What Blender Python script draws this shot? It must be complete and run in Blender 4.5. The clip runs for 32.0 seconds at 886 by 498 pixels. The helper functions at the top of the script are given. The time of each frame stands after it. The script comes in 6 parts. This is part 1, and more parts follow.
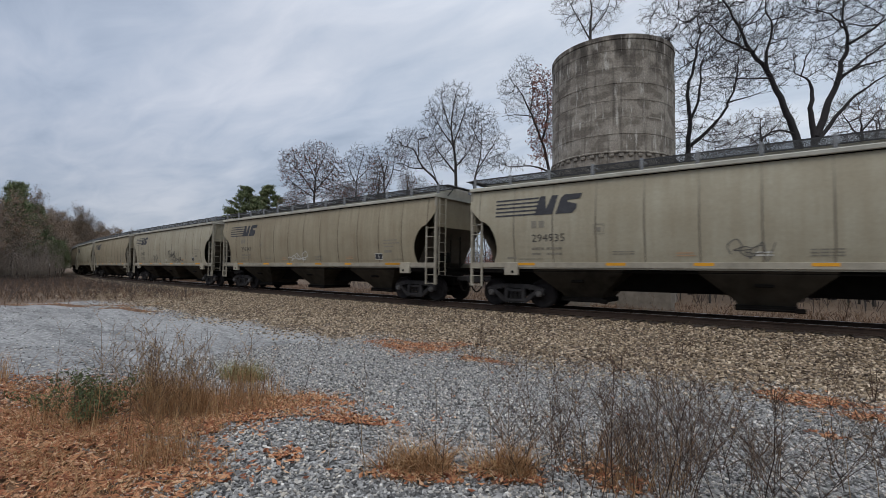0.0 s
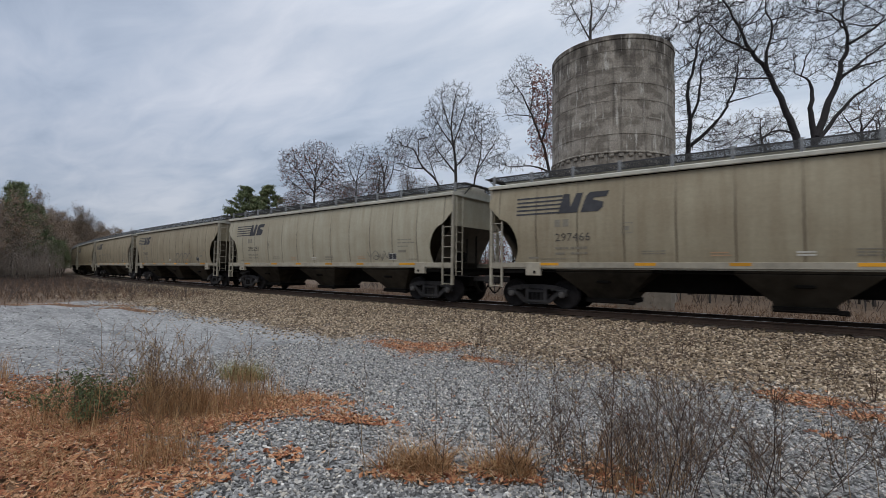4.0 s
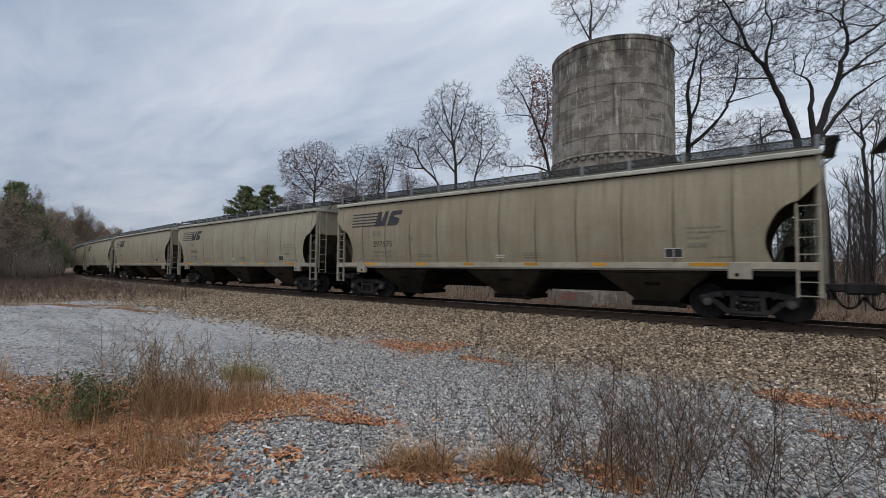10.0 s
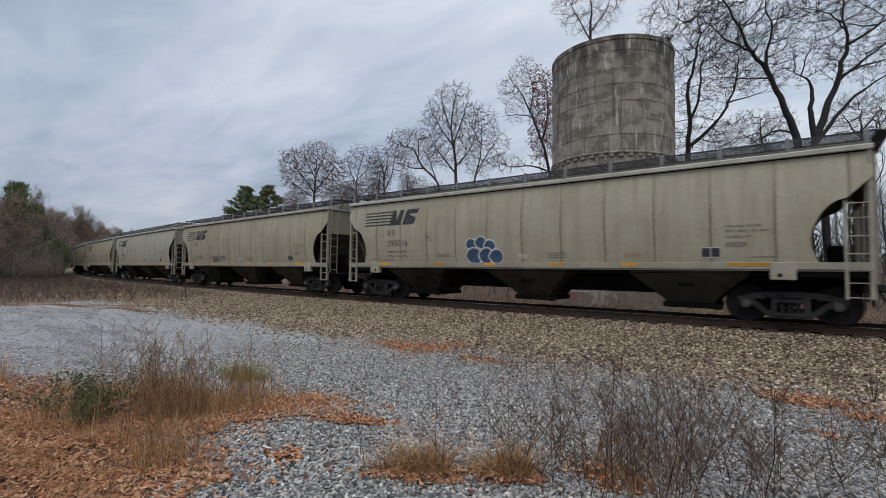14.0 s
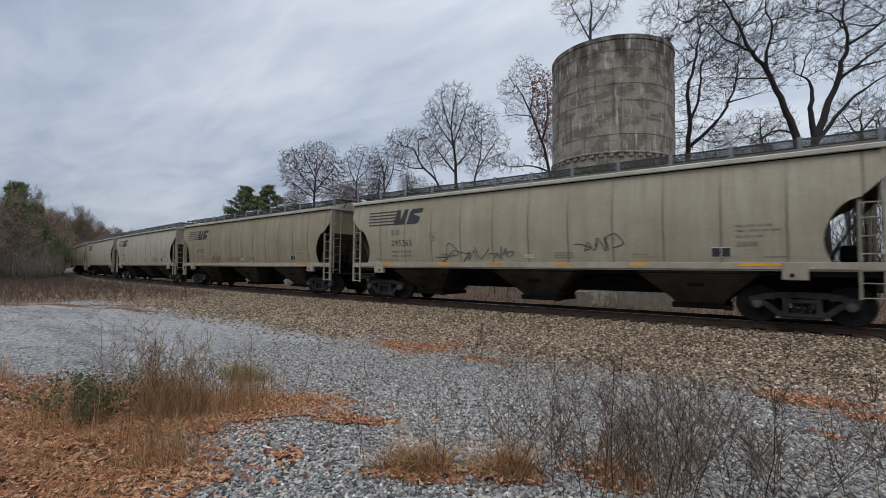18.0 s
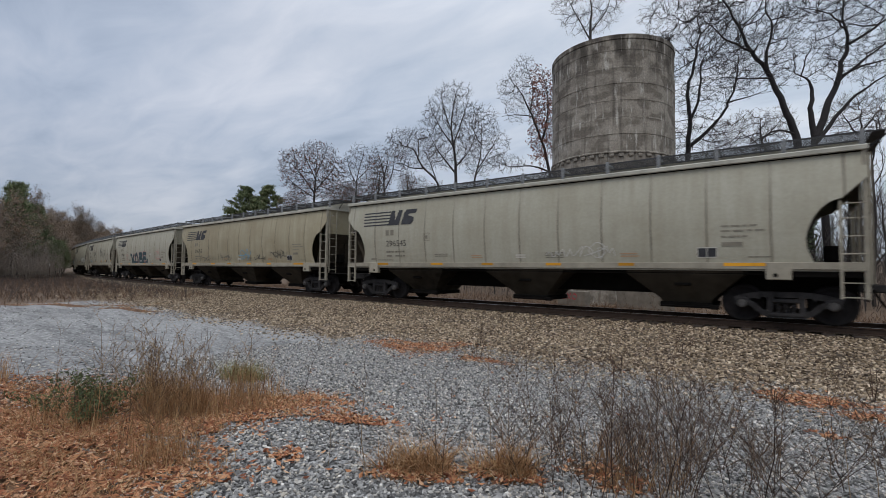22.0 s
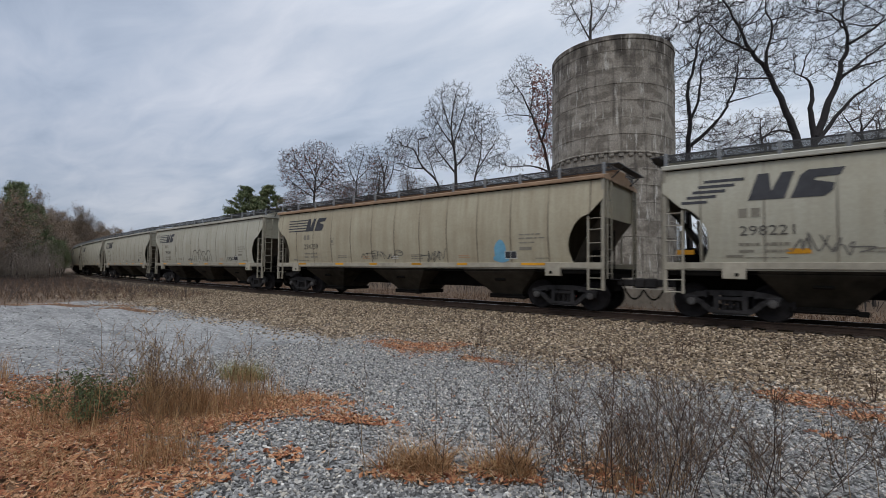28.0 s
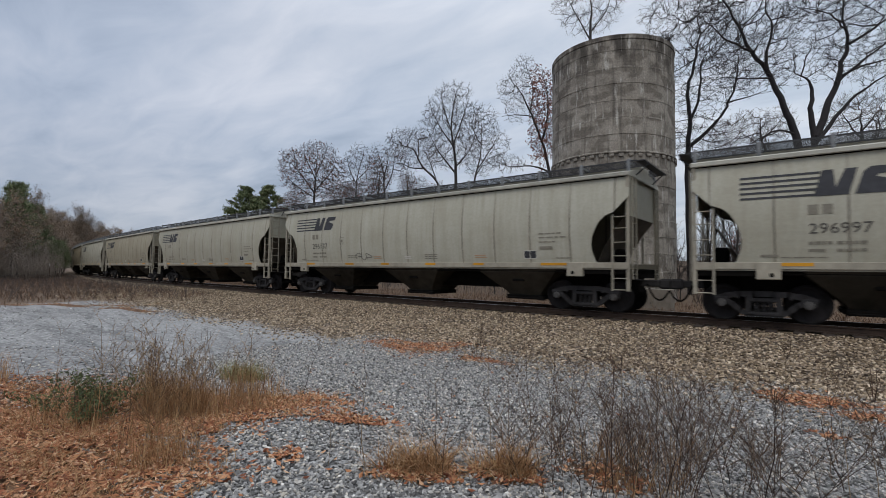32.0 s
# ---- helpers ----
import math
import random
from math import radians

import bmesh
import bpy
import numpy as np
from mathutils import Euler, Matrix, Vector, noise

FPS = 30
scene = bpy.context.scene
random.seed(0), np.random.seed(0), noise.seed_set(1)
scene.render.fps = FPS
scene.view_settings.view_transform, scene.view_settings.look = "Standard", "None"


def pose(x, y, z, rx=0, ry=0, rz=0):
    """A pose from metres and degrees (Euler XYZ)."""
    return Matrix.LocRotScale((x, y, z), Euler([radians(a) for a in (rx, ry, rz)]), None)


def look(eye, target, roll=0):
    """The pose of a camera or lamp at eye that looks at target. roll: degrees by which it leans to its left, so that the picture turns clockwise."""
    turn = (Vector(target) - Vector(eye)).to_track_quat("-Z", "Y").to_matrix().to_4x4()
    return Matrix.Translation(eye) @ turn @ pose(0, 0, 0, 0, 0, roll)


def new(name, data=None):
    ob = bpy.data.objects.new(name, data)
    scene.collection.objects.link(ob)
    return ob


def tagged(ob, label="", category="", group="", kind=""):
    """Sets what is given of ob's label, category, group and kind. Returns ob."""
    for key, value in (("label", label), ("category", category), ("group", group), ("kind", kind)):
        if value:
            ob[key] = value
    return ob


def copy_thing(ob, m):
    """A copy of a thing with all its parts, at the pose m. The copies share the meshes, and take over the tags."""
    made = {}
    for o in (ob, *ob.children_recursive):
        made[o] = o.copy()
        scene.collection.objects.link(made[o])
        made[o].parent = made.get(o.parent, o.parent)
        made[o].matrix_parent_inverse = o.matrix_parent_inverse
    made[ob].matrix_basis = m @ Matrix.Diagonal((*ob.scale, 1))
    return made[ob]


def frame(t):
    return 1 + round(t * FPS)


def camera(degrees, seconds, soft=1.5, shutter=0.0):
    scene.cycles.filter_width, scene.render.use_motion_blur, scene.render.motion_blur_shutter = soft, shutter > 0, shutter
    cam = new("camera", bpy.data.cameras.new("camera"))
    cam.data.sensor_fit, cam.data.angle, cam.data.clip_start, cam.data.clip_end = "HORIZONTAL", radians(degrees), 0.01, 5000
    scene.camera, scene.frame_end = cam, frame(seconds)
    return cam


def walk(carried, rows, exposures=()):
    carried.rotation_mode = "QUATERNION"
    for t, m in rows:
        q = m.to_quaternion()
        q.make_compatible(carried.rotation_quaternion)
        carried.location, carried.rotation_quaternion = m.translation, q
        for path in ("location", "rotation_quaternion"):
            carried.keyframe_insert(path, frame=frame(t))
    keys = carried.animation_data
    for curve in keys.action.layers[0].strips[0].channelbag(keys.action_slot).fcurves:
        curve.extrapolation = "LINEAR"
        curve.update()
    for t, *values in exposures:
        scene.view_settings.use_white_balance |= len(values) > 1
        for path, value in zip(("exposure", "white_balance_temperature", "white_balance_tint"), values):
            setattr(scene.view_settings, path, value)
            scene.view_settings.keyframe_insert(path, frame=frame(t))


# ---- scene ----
cam = camera(87.83, 32.0, soft=0.5, shutter=0.15)
EYE = Vector((0.0, -15.0, 1.179))
YAW, PITCH, ROLL = radians(-36.6), radians(2.736), 0.677
AIM = EYE + Vector((math.sin(YAW) * math.cos(PITCH), math.cos(YAW) * math.cos(PITCH), math.sin(PITCH)))
walk(cam, [(0.0, look(EYE, AIM, ROLL)), (32.0, look(EYE, AIM, ROLL))])

# ---- the curve of the track: rail top at z 0, the train runs towards +s ----
K0, K1 = 0.002757, 9e-6
TRACK_S = np.arange(-900.0, 600.0, 0.5)


def lay_track():
    kap = K0 + K1 * np.clip(TRACK_S, -150.0, 0.0)
    i0 = int(np.argmin(abs(TRACK_S)))
    ph = np.cumsum(kap) * 0.5
    ph -= ph[i0]
    x, y = np.cumsum(np.cos(ph)) * 0.5, np.cumsum(np.sin(ph)) * 0.5
    return x - x[i0], y - y[i0], ph


TRACK_X, TRACK_Y, TRACK_PH = lay_track()


def rail_z(s):
    return -0.001336 * min(max(s, -200.0), 40.0)


def on_track(s, w=0.0, z=0.0):
    """A point beside the track: w metres towards the camera's side, z over the rail."""
    x, y, ph = np.interp(s, TRACK_S, TRACK_X), np.interp(s, TRACK_S, TRACK_Y), np.interp(s, TRACK_S, TRACK_PH)
    return Vector((x + w * math.sin(ph), y - w * math.cos(ph), z + rail_z(s)))


# way that the train has gone at each time, 0 at 19 s
RUN_T = (0.0, 3.0, 6.0, 9.0, 13.0, 17.0, 18.0, 19.0, 20.0, 21.0, 22.0, 23.0, 25.0, 28.0, 32.0)
RUN_S = (-264.5, -222.6, -180.8, -138.98, -82.97, -27.58, -13.8, -0.02, 13.3, 27.11, 40.94, 54.75, 82.28, 123.75, 179.5)


def run(t):
    """Smooth way of the train by a cubic through the known times."""
    i = max(j for j in range(len(RUN_T) - 1) if RUN_T[j] <= t) if t < 32.0 else len(RUN_T) - 2

    def slope(j):
        a, b = max(j - 1, 0), min(j + 1, len(RUN_T) - 1)
        return (RUN_S[b] - RUN_S[a]) / (RUN_T[b] - RUN_T[a])
    h = RUN_T[i + 1] - RUN_T[i]
    u = (t - RUN_T[i]) / h
    return ((2 * u ** 3 - 3 * u ** 2 + 1) * RUN_S[i] + (u ** 3 - 2 * u ** 2 + u) * h * slope(i)
            + (3 * u ** 2 - 2 * u ** 3) * RUN_S[i + 1] + (u ** 3 - u ** 2) * h * slope(i + 1))


# ---- world and sun ----
def make_world():
    world = bpy.data.worlds.new("overcast_sky")
    scene.world = world
    world.use_nodes = True
    nt = world.node_tree
    nt.nodes.clear()
    N, K = nt.nodes.new, nt.links.new
    out, bg = N("ShaderNodeOutputWorld"), N("ShaderNodeBackground")
    sky = N("ShaderNodeTexSky")
    sky.sky_type, sky.sun_disc, sky.sun_elevation, sky.sun_rotation = "NISHITA", False, radians(58), radians(166)
    tc, sep = N("ShaderNodeTexCoord"), N("ShaderNodeSeparateXYZ")
    K(tc.outputs["Generated"], sep.inputs[0])
    lift = N("ShaderNodeMath"); lift.operation = "ADD"; lift.inputs[1].default_value = 0.16
    K(sep.outputs["Z"], lift.inputs[0])
    low = N("ShaderNodeMath"); low.operation = "MAXIMUM"; low.inputs[1].default_value = 0.05
    K(lift.outputs[0], low.inputs[0])
    div = N("ShaderNodeVectorMath"); div.operation = "DIVIDE"
    comb = N("ShaderNodeCombineXYZ")
    for a in "XYZ":
        K(low.outputs[0], comb.inputs[a])
    K(tc.outputs["Generated"], div.inputs[0]); K(comb.outputs[0], div.inputs[1])
    turn = N("ShaderNodeMapping")
    turn.inputs["Rotation"].default_value = (0, 0, radians(-30))
    turn.inputs["Scale"].default_value = (0.55, 1.25, 1.0)
    K(div.outputs[0], turn.inputs[0])
    big, fine = N("ShaderNodeTexNoise"), N("ShaderNodeTexNoise")
    for n, sc, de, ro, di in ((big, 1.15, 5, 0.52, 0.35), (fine, 4.0, 6, 0.55, 0.6)):
        n.inputs["Scale"].default_value, n.inputs["Detail"].default_value = sc, de
        n.inputs["Roughness"].default_value, n.inputs["Distortion"].default_value = ro, di
        K(turn.outputs[0], n.inputs["Vector"])
    mixn = N("ShaderNodeMix"); mixn.inputs[0].default_value = 0.38
    K(big.outputs[0], mixn.inputs[2]); K(fine.outputs[0], mixn.inputs[3])
    ramp = N("ShaderNodeValToRGB")
    cr = ramp.color_ramp
    cr.elements[0].position, cr.elements[0].color = 0.26, (0.285, 0.35, 0.455, 1)
    cr.elements[1].position, cr.elements[1].color = 0.68, (0.67, 0.70, 0.775, 1)
    e = cr.elements.new(0.47); e.color = (0.475, 0.535, 0.64, 1)
    K(mixn.outputs[0], ramp.inputs[0])
    add = N("ShaderNodeMix"); add.data_type = "RGBA"; add.blend_type = "ADD"; add.inputs[0].default_value = 0.012
    K(ramp.outputs[0], add.inputs[6]); K(sky.outputs[0], add.inputs[7])
    # an overcast sky is brightest overhead
    zen = N("ShaderNodeMapRange"); zen.interpolation_type = "SMOOTHSTEP"
    zen.inputs[1].default_value, zen.inputs[2].default_value, zen.inputs[3].default_value, zen.inputs[4].default_value = 0.42, 1.0, 1.0, 1.9
    K(sep.outputs["Z"], zen.inputs[0])
    # the cloud thins towards the east
    east = N("ShaderNodeVectorMath"); east.operation = "DOT_PRODUCT"; east.inputs[1].default_value = (0.8, 0.6, 0.0)
    K(tc.outputs["Generated"], east.inputs[0])
    thin = N("ShaderNodeMapRange"); thin.inputs[1].default_value, thin.inputs[2].default_value = -0.8, 0.8
    K(east.outputs["Value"], thin.inputs[0])
    tint = N("ShaderNodeMix"); tint.data_type = "RGBA"
    tint.inputs[6].default_value, tint.inputs[7].default_value = (0.82, 0.84, 0.88, 1), (1.19, 1.18, 1.13, 1)
    K(thin.outputs[0], tint.inputs[0])
    shade = N("ShaderNodeMix"); shade.data_type = "RGBA"; shade.blend_type = "MULTIPLY"; shade.inputs[0].default_value = 1.0
    K(add.outputs[2], shade.inputs[6]); K(tint.outputs[2], shade.inputs[7])
    rim = N("ShaderNodeMapRange"); rim.interpolation_type = "SMOOTHSTEP"
    rim.inputs[1].default_value, rim.inputs[2].default_value, rim.inputs[3].default_value, rim.inputs[4].default_value = 0.0, 0.36, 0.80, 1.0
    K(sep.outputs["Z"], rim.inputs[0])
    glow = N("ShaderNodeMath"); glow.operation = "MULTIPLY"
    K(zen.outputs[0], glow.inputs[0]); K(rim.outputs[0], glow.inputs[1])
    K(shade.outputs[2], bg.inputs[0]); K(glow.outputs[0], bg.inputs[1])
    K(bg.outputs[0], out.inputs[0])


make_world()
sun = new("sun", bpy.data.lights.new("sun", "SUN"))
sun.data.energy, sun.data.angle, sun.data.color = 1.05, radians(35), (1.0, 0.93, 0.82)
sun.matrix_world = look((6, -24, 40), (0, 0, 0))
scene.view_settings.exposure = 0.0


# ---- materials ----
def mat(name, build, rough=0.8, metal=0.0, spec=0.3):
    m = bpy.data.materials.new(name)
    m.use_nodes = True
    nt = m.node_tree
    b = nt.nodes["Principled BSDF"]
    b.inputs["Roughness"].default_value, b.inputs["Metallic"].default_value = rough, metal
    b.inputs["Specular IOR Level"].default_value = spec
    build(nt, b)
    return m


def noise_tex(nt, scale, detail=4, rough=0.55, stretch=(1, 1, 1), coord="Object", dist=0.0):
    tc, mp, n = nt.nodes.new("ShaderNodeTexCoord"), nt.nodes.new("ShaderNodeMapping"), nt.nodes.new("ShaderNodeTexNoise")
    mp.inputs["Scale"].default_value = stretch
    nt.links.new(tc.outputs[coord], mp.inputs[0]); nt.links.new(mp.outputs[0], n.inputs["Vector"])
    n.inputs["Scale"].default_value, n.inputs["Detail"].default_value, n.inputs["Roughness"].default_value = scale, detail, rough
    n.inputs["Distortion"].default_value = dist
    return n.outputs[0]


def ramp(nt, src, *stops):
    r = nt.nodes.new("ShaderNodeValToRGB")
    els = r.color_ramp.elements
    while len(els) < len(stops):
        els.new(0.5)
    for e, (p, c) in zip(els, stops):
        e.position = p
        e.color = (*c, 1) if isinstance(c, tuple) else (c, c, c, 1)
    nt.links.new(src, r.inputs[0])
    return r.outputs[0]


def mixc(nt, fac, a, b, how="MIX"):
    m = nt.nodes.new("ShaderNodeMix"); m.data_type = "RGBA"; m.blend_type = how
    for sock, v in ((m.inputs[0], fac), (m.inputs[6], a), (m.inputs[7], b)):
        if isinstance(v, (int, float)):
            sock.default_value = v
        elif isinstance(v, tuple):
            sock.default_value = (*v, 1)
        else:
            nt.links.new(v, sock)
    return m.outputs[2]


def math_node(nt, op, a, b=0.0, c=0.0):
    m = nt.nodes.new("ShaderNodeMath"); m.operation = op
    for sock, v in zip(m.inputs, (a, b, c)):
        if isinstance(v, (int, float)):
            sock.default_value = v
        else:
            nt.links.new(v, sock)
    return m.outputs[0]


def bump(nt, b, h, strength=0.4, dist=0.02):
    n = nt.nodes.new("ShaderNodeBump")
    n.inputs["Strength"].default_value, n.inputs["Distance"].default_value = strength, dist
    nt.links.new(h, n.inputs["Height"]); nt.links.new(n.outputs[0], b.inputs["Normal"])


def attr(nt, name):
    a = nt.nodes.new("ShaderNodeAttribute"); a.attribute_name = name
    return a.outputs["Fac"]


def obj_random(nt):
    return nt.nodes.new("ShaderNodeObjectInfo").outputs["Random"]


def island_random(nt):
    return nt.nodes.new("ShaderNodeNewGeometry").outputs["Random Per Island"]


def plain(c, v=0.25, scale=6.0, bm=0.0, rnd=0.0):
    """A colour with two scales of variation."""
    def build(nt, b):
        n1, n2 = noise_tex(nt, scale, 6, 0.6), noise_tex(nt, scale * 0.13, 3)
        lo, hi = tuple(x * (1 - v) for x in c), tuple(min(1, x * (1 + v)) for x in c)
        col = mixc(nt, 0.5, ramp(nt, n1, (0.3, lo), (0.7, hi)), ramp(nt, n2, (0.35, lo), (0.65, hi)))
        if rnd:
            r = ramp(nt, obj_random(nt), (0.0, 1 - rnd), (1.0, 1.0))
            col = mixc(nt, 1.0, col, r, "MULTIPLY")
        nt.links.new(col, b.inputs["Base Color"])
        if bm:
            bump(nt, b, n1, bm, 0.01)
    return build


def islands(*stops, rough_scale=30.0):
    """Pieces of one mesh, each with its own colour."""
    def build(nt, b):
        col = ramp(nt, island_random(nt), *stops)
        n = noise_tex(nt, rough_scale, 4)
        nt.links.new(mixc(nt, 0.5, col, mixc(nt, 1.0, col, ramp(nt, n, (0.3, 0.55), (0.7, 1.0)), "MULTIPLY")), b.inputs["Base Color"])
    return build


def hopper_paint(base, dirt, seam):
    """Faded paint with rain streaks, dirty weld seams every 1.34 m and blotches of dust."""
    def build(nt, b):
        tc, sep = nt.nodes.new("ShaderNodeTexCoord"), nt.nodes.new("ShaderNodeSeparateXYZ")
        nt.links.new(tc.outputs["Object"], sep.inputs[0])
        streak = noise_tex(nt, 2.2, 5, 0.6, (2.6, 1, 0.22))
        blot = noise_tex(nt, 0.45, 4, 0.6, (1, 1, 1.6))
        fine = noise_tex(nt, 14.0, 4, 0.6)
        rnd = obj_random(nt)
        col = mixc(nt, ramp(nt, streak, (0.38, 0.0), (0.72, 0.65)), base, dirt)
        col = mixc(nt, ramp(nt, math_node(nt, "ADD", blot, math_node(nt, "MULTIPLY", rnd, 0.22)), (0.45, 0.0), (0.85, 0.75)), col, dirt)
        wob = math_node(nt, "MULTIPLY", math_node(nt, "SUBTRACT", noise_tex(nt, 2.0, 3, 0.5, (0.2, 1, 1)), 0.5), 0.06)
        f = math_node(nt, "FRACT", math_node(nt, "ADD", math_node(nt, "DIVIDE", sep.outputs["X"], 1.34), math_node(nt, "ADD", 20.5, wob)))
        d = math_node(nt, "ABSOLUTE", math_node(nt, "SUBTRACT", f, 0.5))
        line = ramp(nt, d, (0.007, 1.0), (0.022, 0.0))
        line = math_node(nt, "MULTIPLY", line, ramp(nt, noise_tex(nt, 1.3, 3, 0.5, (0.35, 1, 0.5)), (0.32, 0.3), (0.6, 0.95)))
        col = mixc(nt, line, col, seam)
        col = mixc(nt, 1.0, col, ramp(nt, fine, (0.25, 0.86), (0.7, 1.0)), "MULTIPLY")
        nt.links.new(col, b.inputs["Base Color"])
        bump(nt, b, blot, 0.12, 0.05)
    return build


M_TAN = mat("tan_hopper_paint", hopper_paint((0.345, 0.300, 0.208), (0.225, 0.178, 0.113), (0.085, 0.065, 0.045)), 0.62)
M_GREY = mat("grey_hopper_paint", hopper_paint((0.415, 0.382, 0.288), (0.295, 0.252, 0.172), (0.115, 0.095, 0.07)), 0.6)
M_LIGHT = mat("light_hopper_paint", hopper_paint((0.465, 0.447, 0.365), (0.345, 0.315, 0.235), (0.14, 0.12, 0.09)), 0.6)
M_OLIVE = mat("yellowed_hopper_paint", hopper_paint((0.430, 0.388, 0.272), (0.290, 0.240, 0.152), (0.105, 0.082, 0.052)), 0.6)
M_WARM = mat("warm_hopper_paint", hopper_paint((0.435, 0.388, 0.278), (0.31, 0.255, 0.17), (0.10, 0.075, 0.05)), 0.6)
M_RUSTROOF = mat("rust_stained_roof_paint", plain((0.33, 0.215, 0.135), 0.35, 3, 0.1, 0.1), 0.75)
M_TRIM = mat("pale_trim_paint", plain((0.36, 0.325, 0.255), 0.3, 5, 0.05, 0.25), 0.6)
M_ROOF = mat("roof_paint", plain((0.44, 0.42, 0.355), 0.3, 3, 0.1, 0.2), 0.7)
M_GALV = mat("dull_galvanised_steel", plain((0.20, 0.205, 0.21), 0.25, 8, 0.05), 0.6, 0.3)
M_GRATE = mat("dark_grating_steel", plain((0.050, 0.050, 0.053), 0.3, 10, 0.1), 0.7, 0.2)
# near black of the underframe, also of the strip drawn as eave shade
M_UNDER = mat("black_underframe_and_eave_shade", plain((0.010, 0.009, 0.008), 0.45, 4, 0.2), 0.9, 0.0, 0.04)
# dust brown taken darker, with the under-car shade put into it
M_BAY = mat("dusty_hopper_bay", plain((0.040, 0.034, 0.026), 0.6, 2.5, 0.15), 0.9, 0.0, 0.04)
M_CAP = mat("worn_bearing_steel", plain((0.085, 0.080, 0.076), 0.4, 12, 0.3), 0.7, 0.1)
M_TRUCK = mat("dusty_cast_steel", plain((0.036, 0.034, 0.034), 0.4, 9, 0.3), 0.85, 0.0, 0.1)
M_WHEEL = mat("wheel_steel", plain((0.022, 0.020, 0.020), 0.45, 7, 0.2), 0.9, 0.0, 0.04)
M_BLACK = mat("faded_black_lettering", plain((0.045, 0.045, 0.05), 0.35, 5), 0.7)
M_SMALL = mat("worn_small_lettering", plain((0.075, 0.068, 0.06), 0.3, 20), 0.7)
M_WORN = mat("worn_grey_stencil", plain((0.21, 0.19, 0.15), 0.25, 16), 0.7)
M_ORANGE = mat("worn_red_stencil", plain((0.42, 0.26, 0.15), 0.2, 20), 0.7)
M_YELLOW = mat("yellow_reflective_tape", plain((0.72, 0.33, 0.02), 0.15, 6, 0, 0.45), 0.45)
M_WHITE = mat("white_stencil_paint", plain((0.55, 0.53, 0.47), 0.15, 9), 0.6)
# slope sheets: dusty paint darkened so that their shade is in the colour
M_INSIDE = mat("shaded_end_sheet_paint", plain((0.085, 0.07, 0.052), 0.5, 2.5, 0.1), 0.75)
M_RAILTOP = mat("polished_rail_head", plain((0.42, 0.41, 0.40), 0.15, 20), 0.3, 0.9)
M_RAIL = mat("rusty_rail_steel", plain((0.045, 0.029, 0.021), 0.4, 12, 0.2), 0.85)
M_TIE = mat("creosoted_timber", plain((0.06, 0.045, 0.035), 0.5, 8, 0.4), 0.9)
M_BARK = mat("grey_brown_bark", plain((0.052, 0.046, 0.043), 0.35, 4, 0.5), 0.9)
M_DARKBARK = mat("near_black_bark", plain((0.030, 0.027, 0.028), 0.35, 4, 0.5), 0.9)
M_TWIG = mat("brown_bare_twigs", plain((0.075, 0.060, 0.053), 0.3, 4), 0.9)
M_FARTWIG = mat("greyish_bare_twigs", plain((0.24, 0.20, 0.165), 0.35, 2), 0.9)
M_WEED = mat("dead_weed_stems", islands((0.0, (0.032, 0.020, 0.016)), (0.6, (0.098, 0.060, 0.042)), (0.85, (0.19, 0.122, 0.075)), (1.0, (0.30, 0.22, 0.14))), 0.9)
M_FARGRASS = mat("dull_dead_grass", islands((0.0, (0.07, 0.040, 0.026)), (0.6, (0.165, 0.100, 0.064)), (1.0, (0.30, 0.20, 0.13))), 0.9)
M_WEEDB = mat("brown_weed_stems", islands((0.0, (0.06, 0.036, 0.022)), (0.5, (0.20, 0.112, 0.055)), (1.0, (0.44, 0.28, 0.13))), 0.9)
M_STRAW = mat("dry_straw_grass", islands((0.0, (0.20, 0.095, 0.042)), (0.5, (0.37, 0.20, 0.09)), (1.0, (0.54, 0.36, 0.19))), 0.85)
M_LITTER = mat("fallen_brown_leaves", islands((0.0, (0.14, 0.048, 0.026)), (0.35, (0.33, 0.118, 0.055)), (0.7, (0.51, 0.235, 0.11)), (1.0, (0.65, 0.43, 0.27))), 0.8)
M_REDLEAF = mat("russet_clinging_leaves", islands((0.0, (0.17, 0.06, 0.045)), (1.0, (0.36, 0.16, 0.12))), 0.8)
M_CEDAR = mat("dull_cedar_needles", islands((0.0, (0.03, 0.042, 0.024)), (1.0, (0.085, 0.105, 0.058))), 0.85)
M_TUFT = mat("yellow_green_grass", islands((0.0, (0.16, 0.15, 0.06)), (0.6, (0.27, 0.25, 0.10)), (1.0, (0.42, 0.36, 0.19))), 0.85)
M_GREEN = mat("dull_green_leaves", islands((0.0, (0.05, 0.065, 0.028)), (1.0, (0.17, 0.20, 0.085))), 0.7)
M_DRYLEAF = mat("dull_brown_clinging_leaves", islands((0.0, (0.12, 0.085, 0.06)), (0.8, (0.30, 0.22, 0.155)), (1.0, (0.38, 0.235, 0.14))), 0.85)
M_PINE = mat("pine_needles", islands((0.0, (0.06, 0.085, 0.04)), (0.7, (0.19, 0.225, 0.105)), (1.0, (0.30, 0.31, 0.17))), 0.8)
M_STONE = mat("grey_crushed_stone", islands((0.0, (0.075, 0.072, 0.068)), (0.3, (0.235, 0.229, 0.220)), (0.75, (0.43, 0.42, 0.402)), (0.92, (0.53, 0.475, 0.40)), (1.0, (0.78, 0.755, 0.71))), 0.85)
M_BALLAST = mat("tan_track_ballast", islands((0.0, (0.042, 0.027, 0.018)), (0.35, (0.188, 0.137, 0.087)), (0.75, (0.47, 0.362, 0.245)), (1.0, (0.74, 0.615, 0.465))), 0.9)
